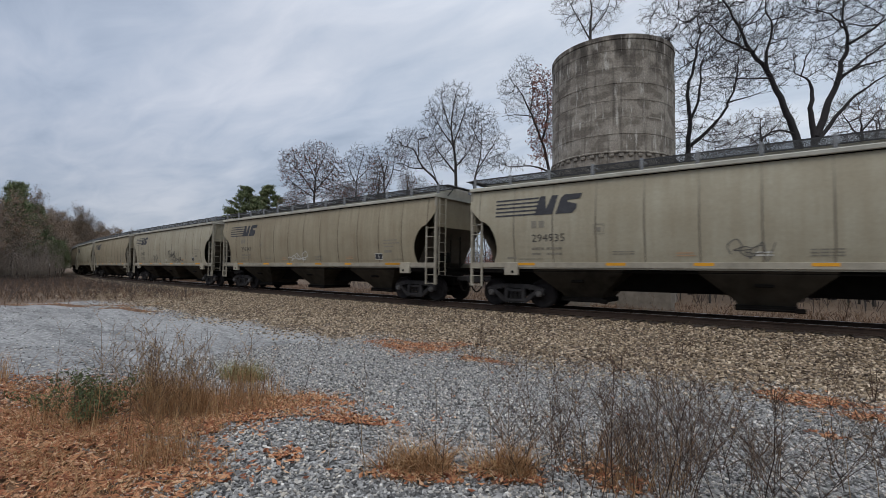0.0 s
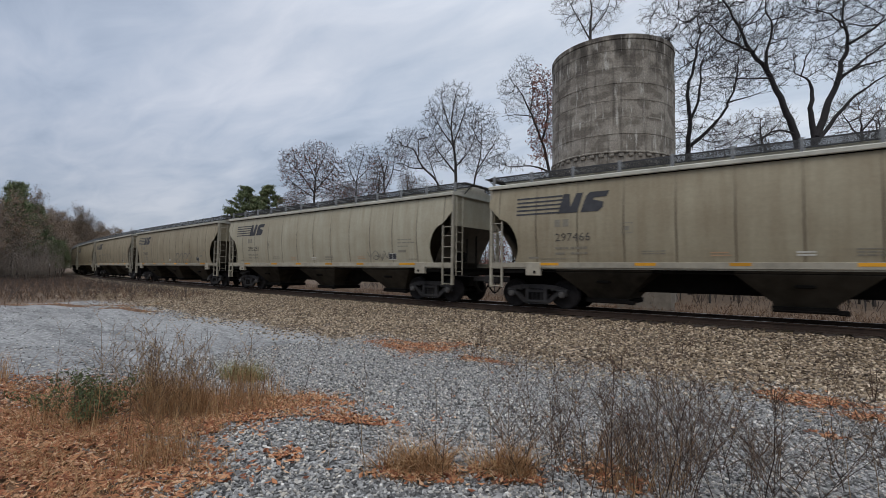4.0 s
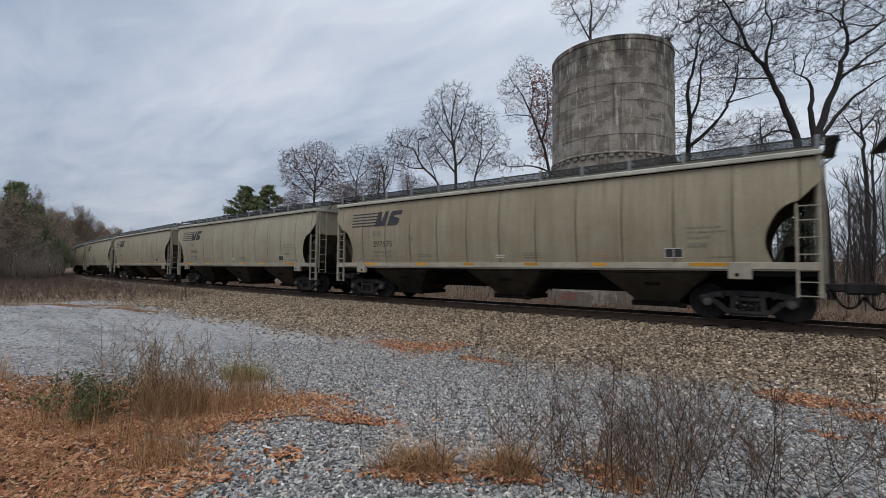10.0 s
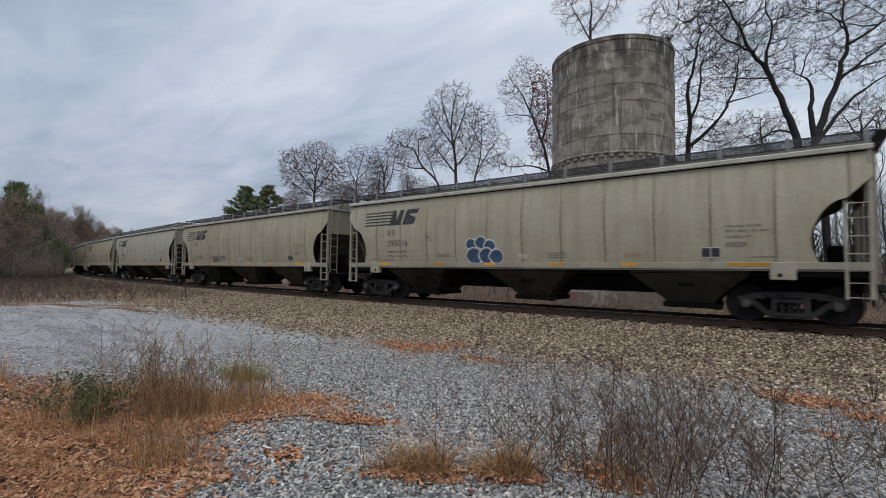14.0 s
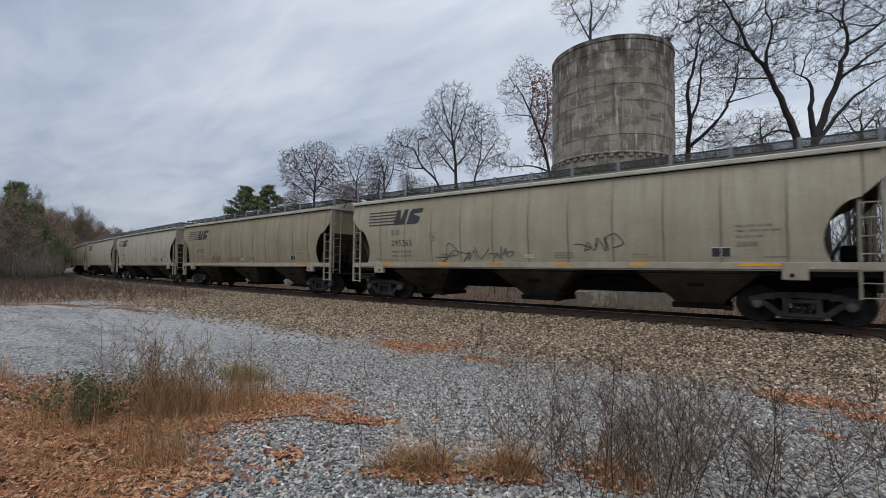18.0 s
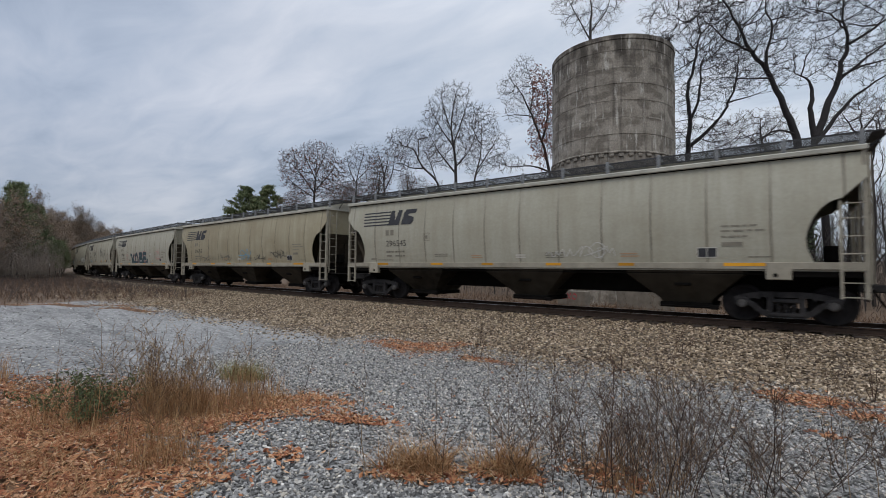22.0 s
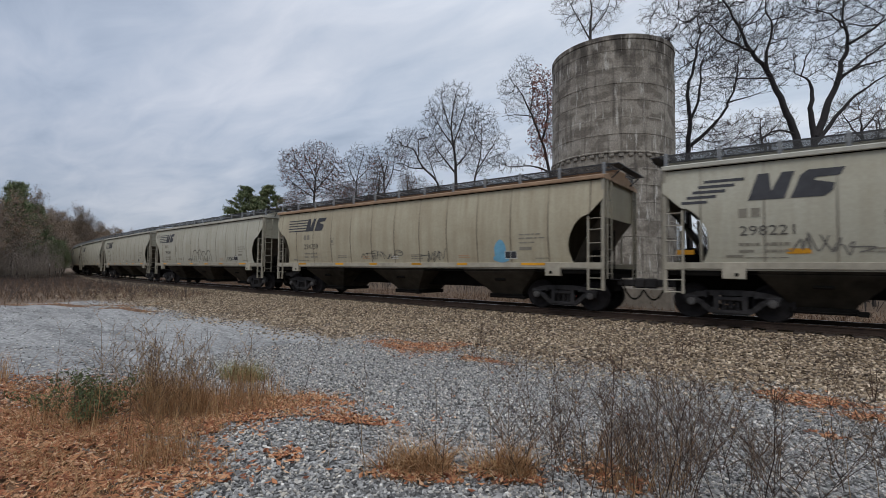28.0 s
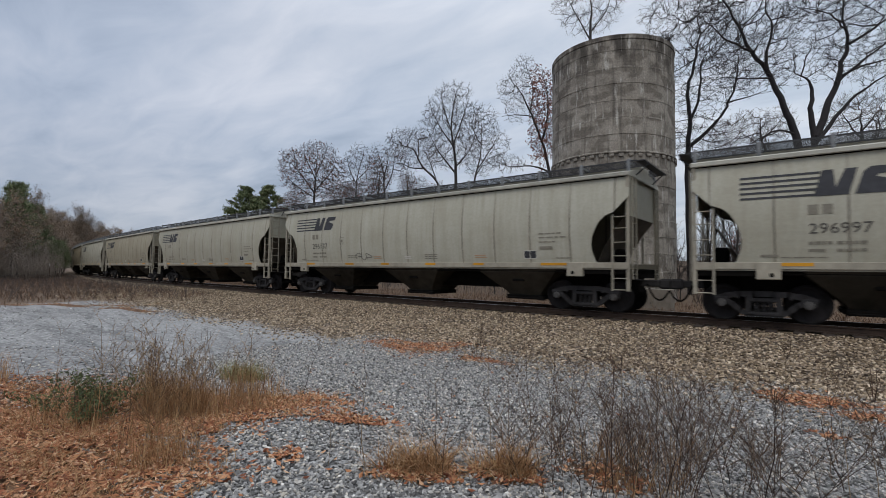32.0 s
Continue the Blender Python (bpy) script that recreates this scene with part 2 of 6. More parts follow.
M_BLOCK = mat("old_concrete_block", plain((0.20, 0.175, 0.145), 0.4, 3, 0.3), 0.9)
M_SPRAY_BLACK = mat("black_spray_paint", plain((0.05, 0.05, 0.052), 0.3, 9), 0.6)
M_SPRAY_GREY = mat("faded_grey_spray_paint", plain((0.13, 0.12, 0.105), 0.3, 9), 0.6)
M_SPRAY_PALE = mat("pale_spray_paint", plain((0.54, 0.525, 0.48), 0.2, 9), 0.6)
M_SPRAY_BLUE = mat("blue_spray_paint", plain((0.05, 0.09, 0.16), 0.45, 5), 0.6)
M_SPRAY_TEAL = mat("dark_teal_spray_paint", plain((0.040, 0.075, 0.085), 0.3, 4), 0.6)
M_SPRAY_PINK = mat("faded_red_spray_paint", plain((0.50, 0.26, 0.23), 0.2, 6), 0.6)
M_SPRAY_SKY = mat("light_blue_spray_paint", plain((0.14, 0.33, 0.46), 0.25, 6), 0.6)


def build_concrete(nt, b):
    """Board-marked concrete: pour bands every 0.93 m, dark drips below each band, pale leaching."""
    tc, sep = nt.nodes.new("ShaderNodeTexCoord"), nt.nodes.new("ShaderNodeSeparateXYZ")
    nt.links.new(tc.outputs["Object"], sep.inputs[0])
    ang = math_node(nt, "MULTIPLY", math_node(nt, "ARCTAN2", sep.outputs["Y"], sep.outputs["X"]), 3.7)
    comb = nt.nodes.new("ShaderNodeCombineXYZ")
    nt.links.new(ang, comb.inputs[0]); nt.links.new(sep.outputs["Z"], comb.inputs[1])

    def tex(scale, stretch, detail=5, rough=0.6):
        mp, n = nt.nodes.new("ShaderNodeMapping"), nt.nodes.new("ShaderNodeTexNoise")
        mp.inputs["Scale"].default_value = stretch
        nt.links.new(comb.outputs[0], mp.inputs[0]); nt.links.new(mp.outputs[0], n.inputs["Vector"])
        n.inputs["Scale"].default_value, n.inputs["Detail"].default_value, n.inputs["Roughness"].default_value = scale, detail, rough
        return n.outputs[0]
    drips, blots, fine, patch = tex(1.0, (3.0, 0.22, 1)), tex(0.9, (1, 1, 1), 8, 0.7), tex(9.0, (1, 1, 1)), tex(1.0, (1.0, 1.5, 1), 2, 0.4)
    col = ramp(nt, blots, (0.3, (0.235, 0.207, 0.172)), (0.7, (0.395, 0.358, 0.305)))
    col = mixc(nt, ramp(nt, patch, (0.49, 0.0), (0.58, 0.6)), col, (0.115, 0.096, 0.078))
    f = math_node(nt, "FRACT", math_node(nt, "DIVIDE", sep.outputs["Z"], 0.93))
    worn = ramp(nt, tex(1.4, (1.0, 0.6, 1)), (0.42, 0.0), (0.56, 1.0))
    col = mixc(nt, math_node(nt, "MULTIPLY", ramp(nt, f, (0.03, 0.9), (0.075, 0.0)), worn), col, (0.42, 0.385, 0.33))
    col = mixc(nt, math_node(nt, "MULTIPLY", ramp(nt, f, (0.86, 0.0), (0.985, 0.8)), ramp(nt, tex(2.3, (1.0, 0.4, 1)), (0.45, 0.0), (0.6, 1.0))), col, (0.07, 0.06, 0.05))
    col = mixc(nt, ramp(nt, drips, (0.52, 0.0), (0.68, 0.75)), col, (0.10, 0.087, 0.074))
    high = math_node(nt, "MULTIPLY", ramp(nt, math_node(nt, "DIVIDE", sep.outputs["Z"], 14.4), (0.80, 0.0), (0.97, 0.9)), ramp(nt, tex(1.2, (1.1, 0.35, 1)), (0.40, 0.0), (0.58, 1.0)))
    col = mixc(nt, high, col, (0.055, 0.047, 0.04))
    col = mixc(nt, ramp(nt, tex(1.7, (2.3, 0.42, 1)), (0.57, 0.0), (0.68, 0.8)), col, (0.55, 0.525, 0.475))
    col = mixc(nt, 1.0, col, ramp(nt, fine, (0.30, 0.70), (0.70, 1.08)), "MULTIPLY")
    nt.links.new(col, b.inputs["Base Color"])
    bump(nt, b, fine, 0.6, 0.04)


M_CONC = mat("weathered_concrete", build_concrete, 0.92)


def build_ground(nt, b):
    """Crushed grey stone, tan ballast by the track, a worn dusty lot, leaf litter and dry soil by their masks."""
    n1, n2, n3 = noise_tex(nt, 9.0, 5, 0.65), noise_tex(nt, 0.7, 5, 0.6), noise_tex(nt, 55.0, 3, 0.6)
    vo = nt.nodes.new("ShaderNodeTexVoronoi"); vo.inputs["Scale"].default_value = 18.0
    tc = nt.nodes.new("ShaderNodeTexCoord"); nt.links.new(tc.outputs["Object"], vo.inputs["Vector"])
    sepc = nt.nodes.new("ShaderNodeSeparateColor"); nt.links.new(vo.outputs["Color"], sepc.inputs[0])
    cell = sepc.outputs[0]
    # low tones put the shade of gaps between loose stones into the colour
    grey = ramp(nt, cell, (0.0, (0.04, 0.039, 0.039)), (0.5, (0.165, 0.162, 0.158)), (1.0, (0.40, 0.39, 0.375)))
    tan = ramp(nt, cell, (0.0, (0.024, 0.017, 0.012)), (0.5, (0.12, 0.088, 0.060)), (1.0, (0.34, 0.265, 0.19)))
    lot = mixc(nt, ramp(nt, noise_tex(nt, 0.5, 5, 0.6, (0.6, 2.2, 1)), (0.45, 0.0), (0.66, 0.9)), ramp(nt, n1, (0.3, (0.25, 0.241, 0.228)), (0.7, (0.38, 0.368, 0.348))), (0.12, 0.114, 0.107))
    lot = mixc(nt, ramp(nt, noise_tex(nt, 0.35, 4, 0.6, (0.9, 3.4, 1)), (0.56, 0.0), (0.64, 0.75)), lot, (0.085, 0.080, 0.075))
    lot = mixc(nt, 0.45, lot, ramp(nt, cell, (0.0, (0.10, 0.10, 0.10)), (0.6, (0.26, 0.26, 0.26)), (1.0, (0.5, 0.5, 0.49))))
    soil = ramp(nt, n1, (0.3, (0.055, 0.032, 0.02)), (0.7, (0.21, 0.115, 0.065)))
    brush = ramp(nt, n1, (0.3, (0.085, 0.058, 0.04)), (0.7, (0.19, 0.132, 0.088)))

    def mask(name, lo, hi):
        return ramp(nt, math_node(nt, "ADD", attr(nt, name), math_node(nt, "MULTIPLY", math_node(nt, "SUBTRACT", n2, 0.5), 0.7)), (lo, 0.0), (hi, 1.0))
    col = mixc(nt, mask("lot", 0.4, 0.6), grey, lot)
    col = mixc(nt, mask("ballast", 0.4, 0.6), col, tan)
    col = mixc(nt, mask("litter", 0.42, 0.58), col, soil)
    col = mixc(nt, mask("brush", 0.4, 0.6), col, brush)
    nt.links.new(col, b.inputs["Base Color"])
    h = math_node(nt, "ADD", math_node(nt, "MULTIPLY", vo.outputs["Distance"], -1.0), math_node(nt, "MULTIPLY", n3, 0.4))
    bump(nt, b, h, 0.7, 0.03)


M_GROUND = mat("gravel_and_soil", build_ground, 0.92)


# ---- building helpers ----
def mesh_of(name, bm, material, smooth=False):
    me = bpy.data.meshes.new(name)
    bm.to_mesh(me)
    bm.free()
    me.materials.append(material)
    if smooth:
        me.polygons.foreach_set("use_smooth", [True] * len(me.polygons))
    return me


def part(name, bm, material, parent, label="", smooth=False):
    me = bm if isinstance(bm, bpy.types.Mesh) else mesh_of(name, bm, material, smooth)
    ob = new(name, me)
    ob.parent = parent
    if label:
        ob["label"] = label
    return ob


def raw_mesh(name, verts, faces, material, smooth=False):
    me = bpy.data.meshes.new(name)
    me.from_pydata(verts if isinstance(verts, list) else verts.tolist(), [], faces if isinstance(faces, list) else faces.tolist())
    me.materials.append(material)
    if smooth:
        me.polygons.foreach_set("use_smooth", [True] * len(me.polygons))
    return me


def box(bm, x0, x1, y0, y1, z0, z1, bevel=0.0):
    g = bmesh.ops.create_cube(bm, size=1.0)
    for v in g["verts"]:
        v.co = Vector(((x0 + x1) / 2 + v.co.x * (x1 - x0), (y0 + y1) / 2 + v.co.y * (y1 - y0), (z0 + z1) / 2 + v.co.z * (z1 - z0)))
    if bevel:
        bmesh.ops.bevel(bm, geom=list({e for v in g["verts"] for e in v.link_edges}), offset=bevel, segments=1, affect="EDGES")
    return bm


def rod(bm, p, q, r, n=6, r2=None):
    """A round bar from p to q."""
    p, q = Vector(p), Vector(q)
    d = (q - p).normalized()
    a = d.orthogonal().normalized()
    b = d.cross(a)
    rings = []
    for c, rr in ((p, r), (q, r if r2 is None else r2)):
        rings.append([bm.verts.new(c + (a * math.cos(6.28319 * i / n) + b * math.sin(6.28319 * i / n)) * rr) for i in range(n)])
    for i in range(n):
        bm.faces.new((rings[0][i], rings[0][(i + 1) % n], rings[1][(i + 1) % n], rings[1][i]))
    bm.faces.new(rings[0][::-1])
    bm.faces.new(rings[1])
    return bm


def beam(bm, pts, wide, y0, y1):
    """A flat bar along points (x, z), wide across them, from y0 to y1."""
    for (xa, za), (xb, zb) in zip(pts[:-1], pts[1:]):
        d = Vector((xb - xa, zb - za)).normalized()
        n = Vector((-d.y, d.x)) * wide / 2
        e = d * wide * 0.25
        quad = [(xa - e.x + n.x, za - e.y + n.y), (xb + e.x + n.x, zb + e.y + n.y), (xb + e.x - n.x, zb + e.y - n.y), (xa - e.x - n.x, za - e.y - n.y)]
        f = [bm.verts.new((x, y0, z)) for x, z in quad]
        k = [bm.verts.new((x, y1, z)) for x, z in quad]
        bm.faces.new(f); bm.faces.new(k[::-1])
        for i in range(4):
            bm.faces.new((f[i], k[i], k[(i + 1) % 4], f[(i + 1) % 4]))
    return bm


def prism(bm, poly, y0, y1):
    """A polygon (x, z) pulled from y0 to y1."""
    f = [bm.verts.new((x, y0, z)) for x, z in poly]
    k = [bm.verts.new((x, y1, z)) for x, z in poly]
    bm.faces.new(f); bm.faces.new(k[::-1])
    for i in range(len(poly)):
        j = (i + 1) % len(poly)
        bm.faces.new((f[i], k[i], k[j], f[j]))
    return bm


def lathe(bm, prof, n, axis="y"):
    """A profile of (radius, along) turned round an axis through the origin."""
    rings = []
    for r, h in prof:
        ring = []
        for i in range(n):
            a = 6.28319 * i / n
            c, s = r * math.cos(a), r * math.sin(a)
            ring.append(bm.verts.new((c, h, s) if axis == "y" else (c, s, h)))
        rings.append(ring)
    for ra, rb in zip(rings[:-1], rings[1:]):
        for i in range(n):
            bm.faces.new((ra[i], ra[(i + 1) % n], rb[(i + 1) % n], rb[i]))
    return bm


def top(name, label, category, group="", kind="", at=None):
    ob = new(name)
    if at is not None:
        ob.matrix_basis = at
    return tagged(ob, label, category, group, kind)


# ---- ground ----
def nearest_track(x, y):
    """Signed distance towards the camera's side of the track, and the way along it."""
    X, Y, P, S = TRACK_X[::4], TRACK_Y[::4], TRACK_PH[::4], TRACK_S[::4]
    shape = x.shape
    x, y = x.ravel(), y.ravel()
    lat, way = np.empty(len(x)), np.empty(len(x))
    for a in range(0, len(x), 4000):
        d = (x[a:a + 4000, None] - X) ** 2 + (y[a:a + 4000, None] - Y) ** 2
        i = d.argmin(1)
        lat[a:a + 4000] = (x[a:a + 4000] - X[i]) * np.sin(P[i]) - (y[a:a + 4000] - Y[i]) * np.cos(P[i])
        far = np.sqrt(d.min(1))
        lat[a:a + 4000] = np.where(far > abs(lat[a:a + 4000]) + 3, np.sign(lat[a:a + 4000] + 1e-9) * far, lat[a:a + 4000])
        way[a:a + 4000] = S[i]
    return lat.reshape(shape), way.reshape(shape)


def ground_z(x, y):
    x, y = np.asarray(x, float), np.asarray(y, float)
    lat, way = nearest_track(x, y)
    z = np.interp(lat, (-400, -90, -25, -9, -3.4, -1.7, 1.7, 3.2, 6.8, 15, 60, 400), (12, 3.0, 0.1, -0.6, -0.5, -0.22, -0.22, -0.42, -0.52, -0.5, -0.4, 6))
    z = z - 0.001336 * np.clip(way, -200, 40)
    soft = np.clip((abs(lat) - 2.2) / 3, 0, 1)
    return z + soft * (0.05 * np.sin(x * 0.9 + 1.3) * np.cos(y * 0.8) + 0.03 * np.sin(x * 2.3 + y * 1.7))


def gz(x, y):
    return float(ground_z(np.array([x]), np.array([y]))[0])


# leaf litter and dry grass lie in these ellipses: centre, half axes, turn
LITTER = [(-6.2, -12.7, 1.95, 0.95, 0.42), (-5.6, -13.8, 1.5, 0.9, 0.3), (-8.6, -14.2, 2.0, 1.0, 0.2), (-3.8, -11.5, 0.38, 0.15, 0.6), (-2.45, -12.0, 0.34, 0.20, 0.5), (-1.85, -11.6, 0.28, 0.20, 0.6),
          (-6.5, -7.2, 1.0, 0.75, 0.5), (-4.6, -7.5, 0.5, 0.22, 0.3), (0.23, -7.26, 0.56, 0.34, -0.24), (1.6, -7.0, 0.7, 0.3, 0.3), (-1.2, -11.0, 0.35, 0.3, 0.3), (-4.5, -13.7, 1.0, 0.7, 0.4)]
LITTER += [(-5.35, -11.7, 0.95, 0.48, 0.5), (-3.5, -12.55, 0.16, 0.12, 0.3), (-25.2, -8.7, 3.4, 0.35, 0.78), (-20.4, -7.9, 1.9, 0.25, 0.3), (0.8, -7.8, 0.34, 0.16, 0.3), (0.34, -8.68, 0.16, 0.10, 0.0)]


def ellipse_mask(x, y, e):
    cx, cy, a, b, r = e
    u = (x - cx) * math.cos(r) + (y - cy) * math.sin(r)
    v = -(x - cx) * math.sin(r) + (y - cy) * math.cos(r)
    q = np.sqrt((u / a) ** 2 + (v / b) ** 2)
    return np.clip(1.5 - q, 0, 1)


def masks(x, y):
    lat, way = nearest_track(x, y)
    ballast = np.clip(1.0 - (abs(lat) - 6.0) / 2.4, 0, 1)
    litter = np.max([ellipse_mask(x, y, e) for e in LITTER], axis=0)
    lot = ellipse_mask(x, y, (-17.5, -9.0, 11.5, 4.4, -0.12))
    r = np.hypot(x, y + 15)
    brush = np.maximum(np.clip((-lat - 3.0) / 1.5, 0, 1), np.clip((r - 25.4) / 4, 0, 1) * np.clip((lat - 2.5) / 2, 0, 1))
    return ballast, litter, lot, brush


def make_ground():
    def axis(lo, hi, step, reach):
        mid = np.arange(lo, hi, step)
        g = [hi]
        st = step
        while g[-1] < reach:
            st *= 1.16
            g.append(g[-1] + st)
        left = [lo]
        st = step
        while left[-1] > -reach:
            st *= 1.16
            left.append(left[-1] - st)
        return np.array(left[:0:-1] + list(mid) + g)
    xs, ys = axis(-30, 8, 0.22, 1800), axis(-16, 8, 0.2, 1800)
    X, Y = np.meshgrid(xs, ys, indexing="ij")
    Z = ground_z(X, Y)
    nx, ny = X.shape
    verts = np.stack([X.ravel(), Y.ravel(), Z.ravel()], 1)
    i = np.arange(nx * ny).reshape(nx, ny)
    faces = np.stack([i[:-1, :-1].ravel(), i[1:, :-1].ravel(), i[1:, 1:].ravel(), i[:-1, 1:].ravel()], 1)
    me = raw_mesh("ground", verts, faces, M_GROUND, True)
    for name, m in zip(("ballast", "litter", "lot", "brush"), masks(X, Y)):
        a = me.attributes.new(name, "FLOAT", "POINT")
        a.data.foreach_set("value", m.ravel().astype(np.float32))
    tagged(new("ground", me), "grey gravel lot with tan ballast, leaf litter and dry soil", "ground", kind="structure")


make_ground()


def make_track():
    prof = [(-0.0365, 0.0), (0.0365, 0.0), (0.0365, -0.035), (0.009, -0.05), (0.009, -0.145), (0.07, -0.158), (0.07, -0.172), (-0.07, -0.172), (-0.07, -0.158), (-0.009, -0.145), (-0.009, -0.05), (-0.0365, -0.035)]
    for w in (-0.754, 0.754):
        ss = np.arange(-420.0, 300.0, 2.0)
        bm = bmesh.new()
        rings = []
        for s in ss:
            rings.append([bm.verts.new(on_track(s, w + a, z)) for a, z in prof])
        n = len(prof)
        for ra, rb in zip(rings[:-1], rings[1:]):
            for i in range(n):
                f = bm.faces.new((ra[i], rb[i], rb[(i + 1) % n], ra[(i + 1) % n]))
                f.material_index = 1 if i == 0 else 0
        me = mesh_of("rail", bm, M_RAIL)
        me.materials.append(M_RAILTOP)
        rail = tagged(new("rail", me), "rusty steel rail with a polished head on timber ties", "rail", "rails of the track")
        plate = mesh_of("tie_plate", box(box(bmesh.new(), -0.09, 0.09, -0.16, 0.16, -0.178, -0.160, 0.004), -0.02, 0.02, -0.10, -0.07, -0.165, -0.135), M_RAIL)
        bar = mesh_of("joint_bar", box(box(bmesh.new(), -0.4, 0.4, -0.028, -0.011, -0.14, -0.055, 0.004), -0.4, 0.4, 0.011, 0.028, -0.14, -0.055, 0.004), M_RAIL)
        for name, shape, ss in (("tie_plate", plate, np.arange(-75.0 + 0.53 * 80, 6, 0.53)), ("joint_bar", bar, np.arange(-54.0, 12.0, 11.9))):
            for s in ss:
                ob = new(name, shape)
                ob.parent = rail
                ob.matrix_basis = Matrix.Translation(on_track(s, w)) @ pose(0, 0, 0, 0, 0, math.degrees(float(np.interp(s, TRACK_S, TRACK_PH))))
    bm = box(bmesh.new(), -0.115, 0.115, -1.3, 1.3, -0.33, -0.175, 0.012)
    tie = mesh_of("tie", bm, M_TIE)
    bed = tagged(new("track_bed"), "dark creosoted ties set in tan ballast under the rails", "track", kind="structure")
    s = -75.0
    rng = random.Random(5)
    while s < 24:
        ph = float(np.interp(s, TRACK_S, TRACK_PH))
        ob = new("tie", tie)
        ob.parent = bed
        ob.matrix_basis = Matrix.Translation(on_track(s)) @ pose(0, rng.uniform(-0.05, 0.05), 0, 0, 0, math.degrees(ph) + rng.uniform(-1.5, 1.5))
        s += 0.53


make_track()


# ---- concrete tank tower ----
def make_tower():
    t = top("water_tower", "tall round weathered concrete tank tower with pour bands and drip stains", "tower", at=pose(-8.44, 13.62, -0.6))
    R, H = 3.53, 14.82
    bm = bmesh.new()
    prof = []
    z = 0.0
    k = 0
    while z < H - 0.3:
        zt = min(z + 0.93, H - 0.25)
        off = 0.012 * math.sin(k * 2.1)
        prof += [(R - 0.02, z), (R + off, z + 0.03), (R + off, zt - 0.03), (R - 0.02, zt)]
        z, k = zt, k + 1
    prof += [(R + 0.03, H - 0.24), (R + 0.03, H), (R - 0.25, H), (R - 0.25, H - 1.2), (0.001, H - 1.2)]
    lathe(bm, prof, 96, "z")
    part("tank_wall", bm, M_CONC, t, smooth=False)
    # corbels of the ring at two thirds of the height below the rim
    bm = bmesh.new()
    box(bm, -0.13, 0.13, -0.07, 0.05, -0.09, 0.10, 0.015)
    me = mesh_of("corbel", bm, M_CONC)
    for i in range(44):
        a = 6.28319 * i / 44
        ob = new("corbel", me)
        ob.parent = t
        ob.matrix_basis = Matrix.Translation((R * math.cos(a), R * math.sin(a), 8.16)) @ pose(0, 0, 0, 0, 0, math.degrees(a) + 90)
    bm = bmesh.new()
    lathe(bm, [(R - 0.02, 8.28), (R + 0.08, 8.28), (R + 0.08, 8.33), (R - 0.02, 8.41)], 96, "z")
    part("ledge_ring", bm, M_CONC, t, "thin concrete ledge ring")
    bm = bmesh.new()
    a = radians(35.5)
    for r in (R + 0.10,):
        rod(bm, (r * math.cos(a), r * math.sin(a), 0.3), (r * math.cos(a), r * math.sin(a), H - 0.5), 0.03, 6)
        for k in range(8):
            z = 1.2 + 1.8 * k
            rod(bm, ((R - 0.05) * math.cos(a), (R - 0.05) * math.sin(a), z), ((r + 0.03) * math.cos(a), (r + 0.03) * math.sin(a), z), 0.02, 5)
    part("conduit", bm, M_RAIL, t, "thin dark conduit strapped to the wall")
    return t


make_tower()


# ---- covered hopper cars ----
SILL, EAVE = 1.47, 3.95


def skin_w(z):
    """Half width of the bowed side at a height."""
    u = (z - SILL) / (EAVE - SILL)
    return 1.50 + 0.13 * math.sin(math.pi * min(max(u, 0), 1)) ** 0.9


def skin(x, z, off=0.006):
    """A point on the camera's side of the car, off metres proud."""
    return Vector((x, -(skin_w(z) + off), z))


CUT = [(1.47, 0.94), (1.62, 1.0), (1.8, 1.06), (2.0, 1.08), (2.2, 1.05), (2.35, 1.0), (2.5, 0.93), (2.62, 0.86), (2.72, 0.78), (2.80, 0.69), (2.86, 0.58), (2.90, 0.44), (2.94, 0.40), (3.05, 0.29), (3.2, 0.15), (3.34, 0.0), (3.5, 0.0), (3.65, 0.0), (3.8, 0.0), (3.95, 0.0)]


def hopper_side(half, style, sg):
    bm = bmesh.new()
    xs = np.arange(-half + 1.15, half - 1.1, 0.67)
    for sg in (sg,):
        rows = []
        for z, cut in CUT:
            if style == 2:
                cut = min(cut, 1.06) if z < 3.0 else cut
            e = half - cut
            cols = [-e] + list(xs) + [e]
            rows.append([bm.verts.new((x, sg * skin_w(z), z)) for x in cols])
        for ra, rb in zip(rows[:-1], rows[1:]):
            for i in range(len(ra) - 1):
                f = (ra[i], ra[i + 1], rb[i + 1], rb[i])
                bm.faces.new(f if sg < 0 else f[::-1])
    return bm


def batten_mesh():
    """A weld seam strip that follows the bowed side."""
    bm = bmesh.new()
    prev = None
    for z, _ in CUT[::2] + [CUT[-1]]:
        w = skin_w(z) + 0.007
        ring = [bm.verts.new((-0.03, -(w - 0.010), z)), bm.verts.new((-0.012, -w, z)), bm.verts.new((0.012, -w, z)), bm.verts.new((0.03, -(w - 0.010), z))]
        if prev:
            for i in range(3):
                bm.faces.new((prev[i], prev[i + 1], ring[i + 1], ring[i]))
        prev = ring
    return bm


